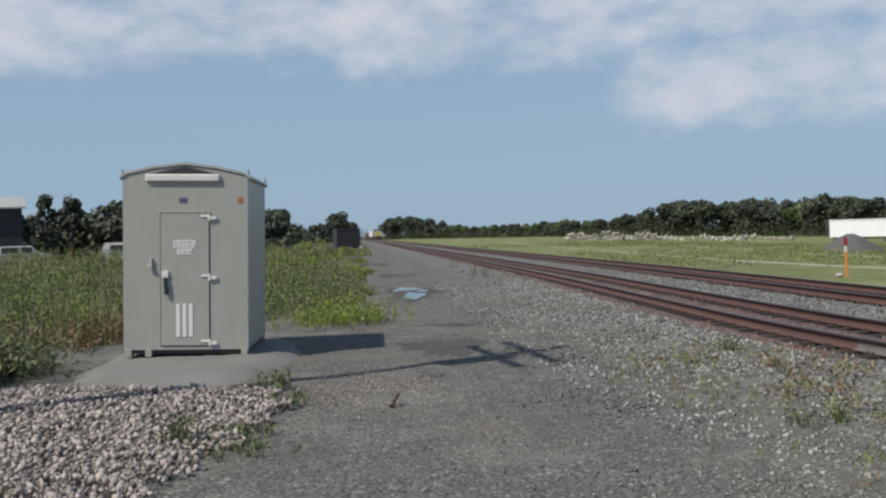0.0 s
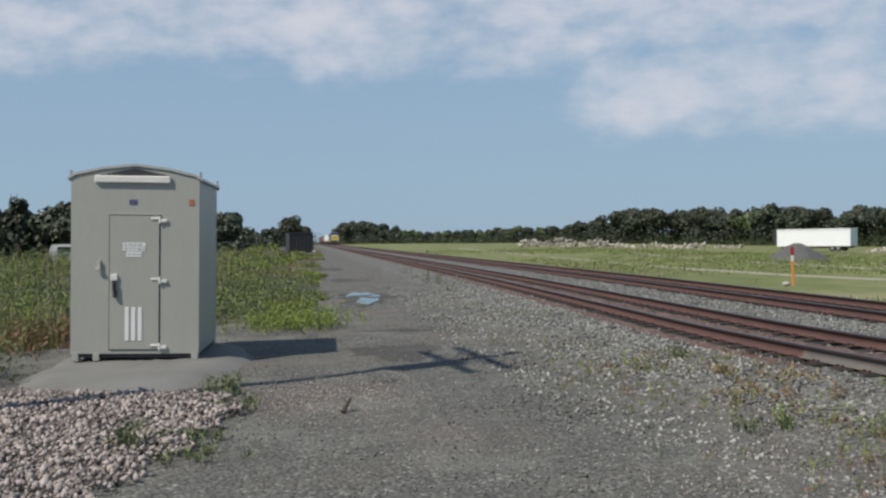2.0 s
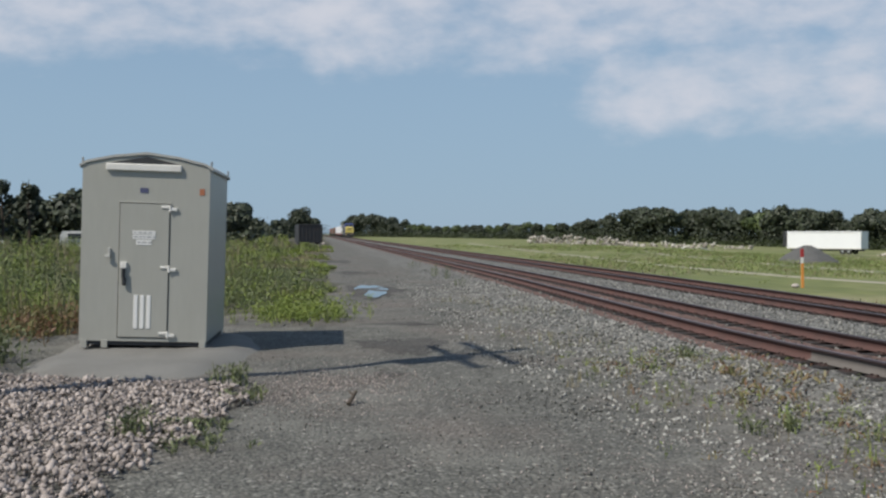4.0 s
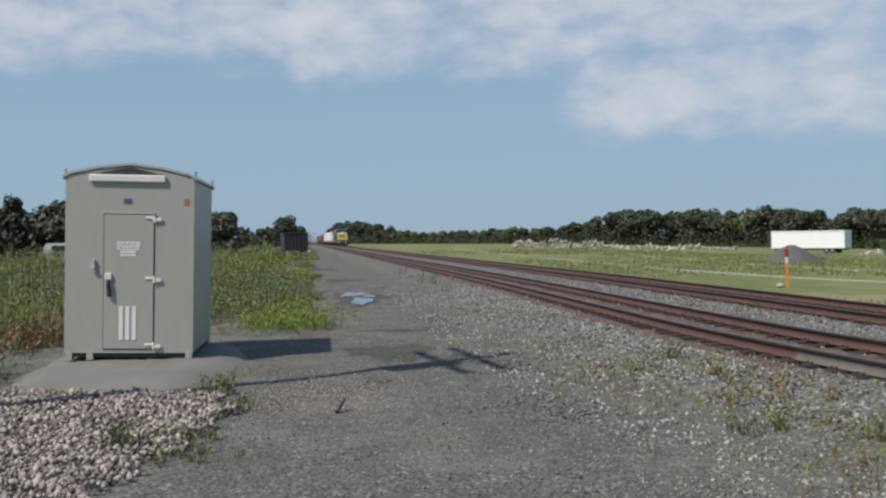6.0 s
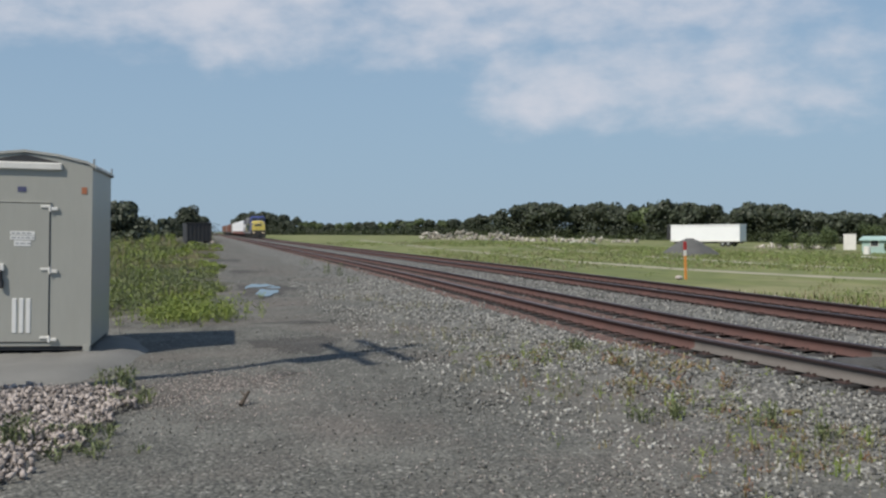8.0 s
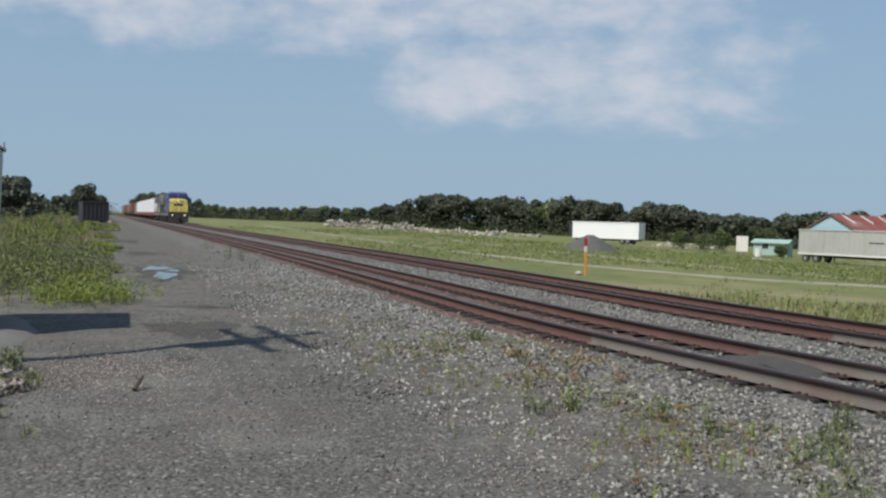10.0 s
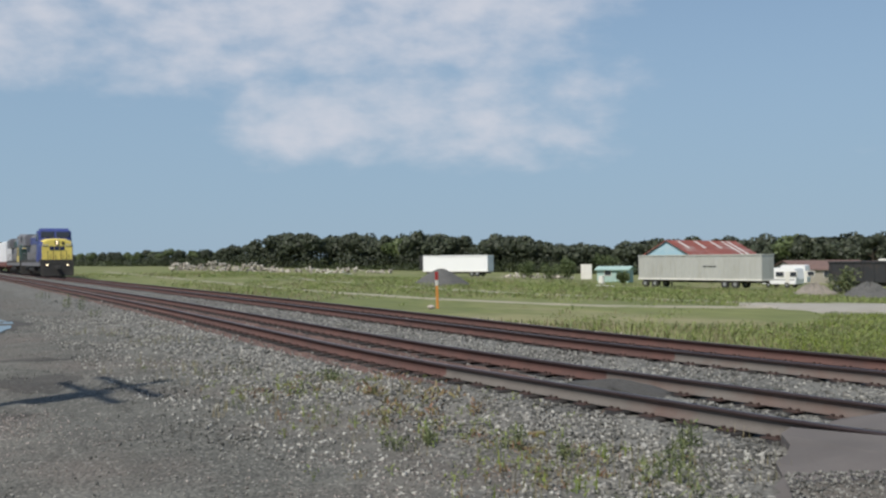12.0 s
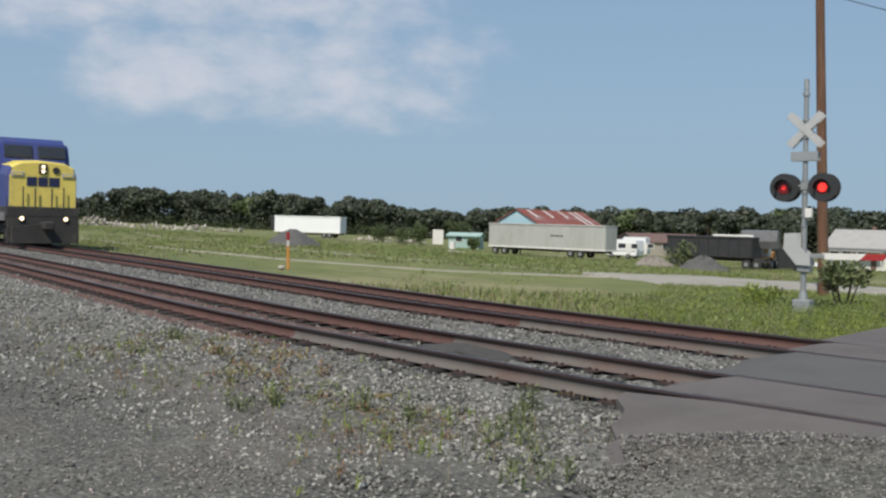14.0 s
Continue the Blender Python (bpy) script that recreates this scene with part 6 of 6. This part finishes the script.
SKY_B = (-29.2, -21.8, -13.9, -8.7, -6.2, -4.5, -3.2, -1.1, 0.1, 1.0, 2.6, 3.9, 6.8, 9.4, 12.2, 14.8, 16.4, 18.1, 26.6, 30.0, 32.5, 35.0, 37.5, 42.6, 47.6, 51.9, 55.3, 62.4, 80)
SKY_PX = (76, 69, 67, 57, 51, 26, 24, 27, 20, 38, 33, 19, 15, 18, 21, 25, 38, 49, 44, 41, 31, 22, 31, 32, 35, 37, 43, 44, 44)
SKY_D = (108, 108, 114, 120, 156, 276, 360, 480, 504, 504, 480, 456, 420, 384, 360, 336, 318, 300, 276, 270, 264, 258, 258, 252, 246, 240, 240, 240, 240)


def woods():
    """The far belt of trees, taller or lower along the horizon."""
    dark, pale, trunks = [], [], nb()
    b = -32.0
    while b < 90:
        d0 = float(np.interp(b, SKY_B, SKY_D))
        px = float(np.interp(b, SKY_B, SKY_PX))
        for row in range(2):
            d = d0 + row * 8 + RNG.uniform(-5, 5)
            bb = b + RNG.uniform(-0.8, 0.8) * 200 / d0
            x, y, z = at(bb, d)
            if abs(x - RAIL_A - 2.7 - float(bend(y))) < 9:
                continue
            top = 1.06 * px / 1757 * d * (RNG.uniform(0.86, 1.06) if RNG.random() < 0.55 else RNG.uniform(0.55, 0.9)) + 1.72
            h = max(2.5, top - z)
            r = float(np.clip(h * RNG.uniform(0.36, 0.52), 1.6, 5.0))
            n, k = 1500, 500
            target = pale if (px < 24 and RNG.random() < 0.4) or RNG.random() < 0.05 else dark
            target.append(crown_leaves((x, y, z + h - r * 0.82), r, n, RNG.uniform(0.8, 1.05), float(np.clip(0.11 * r, 0.2, 0.5))))
            low = np.stack([x + RNG.normal(0, 2.6, k), y + RNG.normal(0, 1.5, k), z + max(1.0, h - 1.1 * r) * RNG.random(k)], 1)
            dark.append(leaves(low, 0.62 * RNG.uniform(0.6, 1.2, k), -0.2, 1.1, 0.5))
        # a skirt of scrub before the trees
        d = d0 - RNG.uniform(5, 14)
        x, y, z = at(b, d)
        hh = RNG.uniform(1.2, 3.2)
        k = 170
        pts = np.stack([x + RNG.normal(0, 1.6, k), y + RNG.normal(0, 1.4, k), z + hh * RNG.random(k) ** 1.3], 1)
        pale.append(leaves(pts, 0.28 * RNG.uniform(0.6, 1.2, k), -0.2, 1.1))
        b += 3.1 / d0 * 57.3
    v, f = merge(*dark)
    tagged(new("woods", np_mesh("woods", v, f, M["tree"])), "belt of dark green broadleaf woods along the field", "woods", kind="stuff")
    v, f = merge(*pale)
    tagged(new("scrub", np_mesh("scrub", v, f, M["tree_light"])), "lighter green scrub at the foot of the woods", "scrub", kind="stuff")


woods()


def tree(p, h, r, label, leaf="tree", n=900, trunk=0.16, size=0.3):
    t = thing("tree", label, "tree", pose(*p))
    tr = nb()
    pts = [Vector((0, 0, -0.2)), Vector((0.1, 0.05, h * 0.3)), Vector((-0.05, 0.1, h * 0.6)), Vector((0.05, 0, h * 0.9))]
    for i, (a, b) in enumerate(zip(pts, pts[1:])):
        cyl(tr, a, b, trunk * (1 - 0.28 * i), trunk * (1 - 0.28 * (i + 1)), 8)
    for k in range(5):
        a = k * 2.4
        s = pts[1].lerp(pts[3], 0.15 + 0.15 * k)
        cyl(tr, s, s + Vector((math.cos(a) * r * 0.6, math.sin(a) * r * 0.6, h * 0.14)), trunk * 0.35, trunk * 0.1, 6)
    part("trunk", tr, M["bark"], t)
    sq = 2.3 if r < 1.5 else 1.1
    v, f = crown_leaves((0, 0, h - r * sq * 0.85), r, n, sq, size)
    ob = new("crown", np_mesh("crown", v, f, M[leaf]))
    ob.parent = t
    return t


for b, d, h, r in ((-18.0, 101, 7.3, 1.2), (-16.7, 101, 7.5, 1.0), (-20.4, 96, 6.3, 2.6), (-13.9, 98, 5.8, 2.5), (-7.9, 110, 6.7, 3.0), (-6.4, 120, 5.9, 2.8), (-2.2, 228, 8.3, 3.2), (53.9, 204, 9.6, 4.2), (49.9, 202, 9.2, 2.2)):
    tree(at(b, d), h, r, "dark green broadleaf tree beyond the weeds" if b < 0 else "tall dark tree behind the yard", n=700 if r < 1.5 else 2600, size=0.17 if r < 1.5 else 0.24)


def bush(p, h, r, label, leaf="weed", n=700, size=0.12):
    t = thing("bush", label, "bush", pose(*p))
    st = nb()
    for k in range(6):
        a = k * 1.05
        cyl(st, (0.1 * math.cos(a), 0.1 * math.sin(a), -0.1), (r * 0.6 * math.cos(a), r * 0.6 * math.sin(a), h * 0.7), 0.025, 0.008, 6)
    part("stems", st, M["bark"], t)
    pts = crown_points((0, 0, h * 0.5), r, n, h / (2 * r))
    pts[:, 2] = np.abs(pts[:, 2])
    v, f = leaves(pts, size * RNG.uniform(0.6, 1.3, n), 0.2, 1.7)
    ob = new("foliage", np_mesh("foliage", v, f, M[leaf]))
    ob.parent = t
    return t


bush((21.6, 14.0, -0.05), 1.25, 0.72, "leafy green bush beside the crossing signal", "weed", 900, 0.10)
bush((19.3, 14.6, -0.05), 0.5, 0.7, "leafy green bush in the verge", "goldenrod", 700, 0.06)
bush(at(48.44, 103.2), 3.0, 2.1, "rounded green bush before a dark trailer", "weed", 900, 0.2)
for b, d, h, r in ((32.75, 156, 3.6, 2.4), (33.7, 151, 4.0, 1.8), (35.7, 168, 5.0, 2.6), (50.8, 168, 3.6, 1.8), (31.1, 168, 3.4, 2.2), (36.7, 134, 2.2, 1.2)):
    bush(at(b, d), h, r, "pale green shrub at the field's edge", "tree_light", 1300, 0.2)


def plants(xs, ys, heights, per, spreadr, size, zf=None, up=0.35):
    """Leafy upright weeds: leaves up a stem, for many places at once."""
    n = len(xs)
    base = np.stack([xs, ys, np.zeros(n) if zf is None else zf(xs, ys)], 1)
    s = RNG.random((n, per)) ** 0.8
    off = RNG.normal(size=(n, per, 2)) * (np.asarray(spreadr).reshape(-1, 1, 1) if np.ndim(spreadr) else spreadr)
    p = np.empty((n, per, 3))
    p[..., :2] = base[:, None, :2] + off * (0.25 + 0.75 * s[..., None])
    p[..., 2] = base[:, None, 2] + s * np.asarray(heights)[:, None] * 0.9
    sz = np.broadcast_to(np.asarray(size).reshape(-1, 1), (n, per)).ravel() * RNG.uniform(0.6, 1.3, n * per)
    v1, f1 = leaves(p.reshape(-1, 3), sz, up, 2.6, 0.3)
    v2, f2 = blades(base, np.asarray(heights) * 1.0, np.full(n, 0.008), 0.25)
    return merge((v1, f1), (v2, f2))


def stuff(name, vf, mat, label, category):
    return tagged(new(name, np_mesh(name, vf[0], vf[1], M[mat])), label, category, kind="stuff")


def weeds():
    # tall weeds left of the lane, in patches, lower and strawier further off
    n = 14000
    y = 14.4 + 115 * RNG.random(n) ** 2.0
    x = lane_left(y) - 0.15 - RNG.random(n) ** 1.15 * (4 + 0.36 * y)
    patch = np.sin(x * 0.83 + 0.31 * y) + np.sin(y * 0.47 - x * 0.35 + 1.0) + 0.6 * np.sin(x * 2.3 + y * 1.1)
    keep = ~((x > -4.7) & (x < -0.6) & (y < 18.4)) & ~((x > -6.6) & (y < 16.6)) & ~((x > -3.2) & (x < 0.2) & (y > 18) & (y < 21.5)) & (patch + RNG.normal(0, 0.35, n) > -0.15)
    x, y, patch = x[keep], y[keep], patch[keep]
    edge = np.clip((lane_left(y) - x) / 1.6, 0.3, 1)
    h = RNG.uniform(0.35, 1.05, len(x)) * edge * (0.75 + 0.22 * patch) * np.where(x < -5.5, 1.0, np.interp(y, (14, 27, 42, 84), (1.0, 0.95, 0.55, 0.38)))
    broad = 0.66 + 0.2 * np.sin(x * 0.9 + 2) * np.sin(y * 0.8) + 0.42 * np.sin(x * 0.37 + 1.2) * np.sin(y * 0.29 + 0.4) + 0.25 * np.sin(x * 1.3 - y * 0.7)
    h = np.clip(h * np.where(x < -3.5, 1.9, 1.2) * broad * RNG.uniform(0.7, 1.25, len(x)), 0.1, 1.75)
    lot = 0.46 + RNG.normal(0, 0.13, len(x)) + 0.3 * np.sin(x * 0.62 + 0.37 * y + 1.0) * np.sin(0.43 * y - 0.5 * x + 0.5) + 0.25 * smooth(26, 55, y) - 0.06 * (x < -3.5)
    pick = lot < 0.45
    stuff("tall_weeds", plants(x[pick], y[pick], h[pick] * 1.1, 38, 0.075 + 0.002 * y[pick], 0.018 + 0.0008 * y[pick], land), "weed", "tall leafy green weeds beside the lane", "weeds")
    pick = (lot >= 0.45) & (lot < 0.70)
    stuff("yellow_weeds", plants(x[pick], y[pick], h[pick] * 0.95, 36, 0.09, 0.018 + 0.0008 * y[pick], land), "goldenrod", "yellow-green weeds beside the lane", "weeds")
    pick = lot >= 0.70
    k = 12
    stuff("dry_grass", blades(np.stack([x[pick], y[pick], land(x[pick], y[pick])], 1).repeat(k, 0) + RNG.normal(0, 0.16, (k * pick.sum(), 3)) * (1, 1, 0), np.repeat(h[pick], k) * RNG.uniform(0.5, 1.0, k * pick.sum()), 0.006 + 0.0003 * np.repeat(y[pick], k)), "dry_grass", "dry straw-coloured grass among weeds", "grass")
    # rust-red weeds by the cabinet and on the shoulder
    x = np.concatenate([RNG.normal(-4.9, 0.3, 40), RNG.normal(-5.7, 0.5, 30), RNG.normal(4.76, 0.45, 16)])
    y = np.concatenate([RNG.normal(17.1, 0.5, 40), RNG.normal(16.8, 0.5, 30), RNG.normal(11.1, 1.0, 16)])
    h = np.concatenate([RNG.uniform(0.25, 0.6, 70), RNG.uniform(0.06, 0.2, 16)])
    stuff("red_weeds", plants(x, y, h, 22, 0.08, 0.04), "red_weed", "reddish seeding weeds on bare ground", "weeds")
    # dark low bush at the left edge of the rocks
    n = 420
    x, y = RNG.normal(-5.3, 0.4, n), RNG.normal(13.1, 0.8, n)
    stuff("low_brush", plants(x, y, RNG.uniform(0.25, 0.7, n), 30, 0.12, 0.04), "weed", "dark low brush at the edge of the rocks", "brush")
    # yellow-green clump by the lane, past the cabinet's shadow
    n = 150
    x, y = RNG.normal(-0.75, 0.55, n), RNG.normal(20.1, 0.8, n)
    stuff("lane_clump", plants(x, y, RNG.uniform(0.15, 0.5, n), 40, 0.10, 0.03), "goldenrod", "yellow-green leafy clump at the lane's edge", "weeds")
    # low reddish and straw herbs in the ballast's edge
    n = 260
    x, y = RNG.normal(4.4, 0.7, n), RNG.uniform(5.6, 14, n)
    keep = (np.sin(x * 2.9 + y) + np.sin(y * 2.1 + 0.7)) > -0.2
    x, y = x[keep], y[keep]
    stuff("ballast_herbs", plants(x, y, RNG.uniform(0.04, 0.13, len(x)), 14, 0.06, 0.016), "red_weed", "low reddish herbs in the ballast", "weeds")
    x, y = x + RNG.normal(0, 0.3, len(x)), y + RNG.normal(0, 0.3, len(x))
    stuff("yellow_herbs", plants(x, y, RNG.uniform(0.05, 0.16, len(x)), 12, 0.05, 0.016), "goldenrod", "low yellow-green herbs in the ballast", "weeds")
    # single weeds in rock and gravel: place, height, how many stems
    spots = WEED_SPOTS
    xs, ys, hs = [], [], []
    for x, y, h, k, r in spots:
        xs += list(x + RNG.normal(0, r, k))
        ys += list(y + RNG.normal(0, r, k))
        hs += list(h * RNG.uniform(0.5, 1.1, k))
    stuff("gravel_weeds", plants(np.array(xs), np.array(ys), np.array(hs), 16, 0.035, 0.024), "weed", "small green weeds growing in the gravel", "weeds")
    n = 420
    y = RNG.uniform(5.5, 26, n)
    x = RAIL_A + bend(y) - RNG.uniform(1.0, 3.4, n)
    keep = (np.sin(x * 1.7 + y * 0.9) + np.sin(y * 1.3)) > 0.35
    x, y = x[keep], y[keep]
    stuff("shoulder_weeds", plants(x, y, RNG.uniform(0.03, 0.10, len(x)), 8, 0.03, 0.014), "weed", "sparse small weeds on the ballast shoulder", "weeds")
    x2, y2 = x + RNG.normal(0, 0.4, len(x)), y + RNG.normal(0, 0.4, len(x))
    stuff("shoulder_straw", blades(np.stack([x2, y2, 0 * x2], 1).repeat(5, 0) + RNG.normal(0, 0.06, (5 * len(x2), 3)) * (1, 1, 0), RNG.uniform(0.05, 0.2, 5 * len(x2)), np.full(5 * len(x2), 0.004)), "dry_grass", "dry straw on the ballast shoulder", "grass")


WEED_SPOTS = [(-1.69, 8.40, 0.3, 16, 0.07), (-1.16, 11.33, 0.26, 22, 0.1), (-1.18, 8.78, 0.12, 16, 0.15), (-1.12, 8.06, 0.1, 16, 0.2), (-0.96, 10.24, 0.13, 14, 0.15), (-2.75, 6.59, 0.14, 10, 0.12), (4.68, 12.89, 0.22, 14, 0.07), (4.44, 7.61, 0.26, 10, 0.05), (3.90, 8.23, 0.18, 7, 0.05), (3.50, 8.16, 0.16, 7, 0.06), (4.58, 7.02, 0.18, 8, 0.08), (4.87, 5.87, 0.22, 12, 0.14), (5.21, 6.37, 0.25, 10, 0.1), (5.74, 6.74, 0.32, 9, 0.06), (4.34, 5.15, 0.2, 12, 0.18), (3.85, 39.26, 0.6, 10, 0.1), (4.01, 36.65, 0.55, 10, 0.08), (3.85, 49.27, 0.5, 8, 0.2), (3.86, 32.13, 0.35, 6, 0.1)]
weeds()


def on_path(x, y):
    """The worn tracks and the bare lot, where little grows."""
    a = np.abs(x - np.interp(y, (24, 28.8, 37.2, 51.4, 74, 99), (28, 20.5, 18.6, 17.7, 18.6, 19.4))) < 0.45
    b = np.abs(x - np.interp(y, (26, 33.5, 43, 64, 90), (33, 26.5, 25.2, 25.8, 29.6))) < 0.5
    c = (np.abs(np.hypot(x, y) - 36.5) < 4.4) & (np.degrees(np.arctan2(x, y)) > 45)
    return a | b | c


def field_grass():
    n = 110000
    d = np.exp(RNG.uniform(math.log(13), math.log(80), n))
    b = np.radians(RNG.uniform(2, 82, n))
    x, y = d * np.sin(b), d * np.cos(b)
    u = x - RAIL_A - bend(y)
    keep = (u > 6.9) & ~on_path(x, y) & ~((y < road_y(x) + 0.02)) & ((np.sin(x * 0.21 + 1) + np.sin(y * 0.13 + x * 0.05)) > -1.15)
    x, y, d = x[keep], y[keep], d[keep]
    p = np.stack([x, y, land(x, y) - 0.01], 1)
    tall = np.exp(-((x - RAIL_A - bend(y) - 8.5) / 3) ** 2)
    h = RNG.uniform(0.05, 0.14, len(x)) * (1 + 0.15 * tall) * np.interp(d, (13, 40, 80), (1, 0.8, 0.6)) * (1 + 0.5 * np.sin(x * 0.3) * np.sin(y * 0.21))
    lot = RNG.random(len(x)) < 0.75 - 0.35 * tall
    stuff("field_grass", blades(p[lot], h[lot], 0.005 + 0.0005 * d[lot], 0.9), "grass", "rough green grass beyond the tracks", "grass")
    stuff("field_straw", blades(p[~lot], h[~lot] * 1.1, 0.004 + 0.0004 * d[~lot], 0.9), "dry_grass", "straw-coloured grass beyond the tracks", "grass")
    n = 15000
    d = np.exp(RNG.uniform(math.log(17), math.log(150), n))
    b = np.radians(RNG.uniform(2, 82, n))
    x, y = d * np.sin(b), d * np.cos(b)
    keep = ((x - RAIL_A - bend(y)) > 8.0) & ~on_path(x, y) & (y > road_y(x) + 1) & ((np.sin(x * 0.17 + 2) + np.sin(y * 0.11 + x * 0.07) + RNG.normal(0, 0.7, n)) > -0.5) & ~((b > radians(44)) & (d > 24) & (d < 42))
    x, y, d = x[keep], y[keep], d[keep]
    lot = RNG.random(len(x)) < 0.68
    stuff("field_tufts", plants(x[lot], y[lot], RNG.uniform(0.08, 0.28, lot.sum()), 24, 0.10 + 0.006 * d[lot], 0.014 + 0.0008 * d[lot], land), "grass", "uneven grass tufts across the field", "grass")
    stuff("field_herbs", plants(x[~lot], y[~lot], RNG.uniform(0.08, 0.24, (~lot).sum()), 20, 0.10 + 0.006 * d[~lot], 0.012 + 0.0007 * d[~lot], land), "dry_grass", "straw-coloured tufts across the field", "grass")
    n = 5600
    x = RNG.uniform(12.6, 40, n)
    y = road_y(x) + 0.08 + RNG.random(n) ** 2.0 * (4.5 + 0.4 * (x - 13))
    keep = ((x - RAIL_A - bend(y)) > 7.4) & ~on_path(x, y)
    x, y = x[keep], y[keep]
    lot = RNG.random(len(x)) < 0.4
    stuff("verge_weeds", plants(x[lot], y[lot], RNG.uniform(0.08, 0.34, lot.sum()) * smooth(-0.3, 1.6, y[lot] - road_y(x[lot])) * np.interp(np.hypot(x[lot], y[lot]), (20, 27), (1, 0.35)), 26, 0.12, 0.02, land), "weed", "green weeds on the verge by the crossing", "weeds")
    stuff("verge_goldenrod", plants(x[~lot], y[~lot], RNG.uniform(0.08, 0.34, (~lot).sum()) * smooth(-0.3, 1.6, y[~lot] - road_y(x[~lot])) * np.interp(np.hypot(x[~lot], y[~lot]), (20, 27), (1, 0.35)), 26, 0.12, 0.02, land), "goldenrod", "yellow-green flowering weeds on the verge", "weeds")


field_grass()
motions()
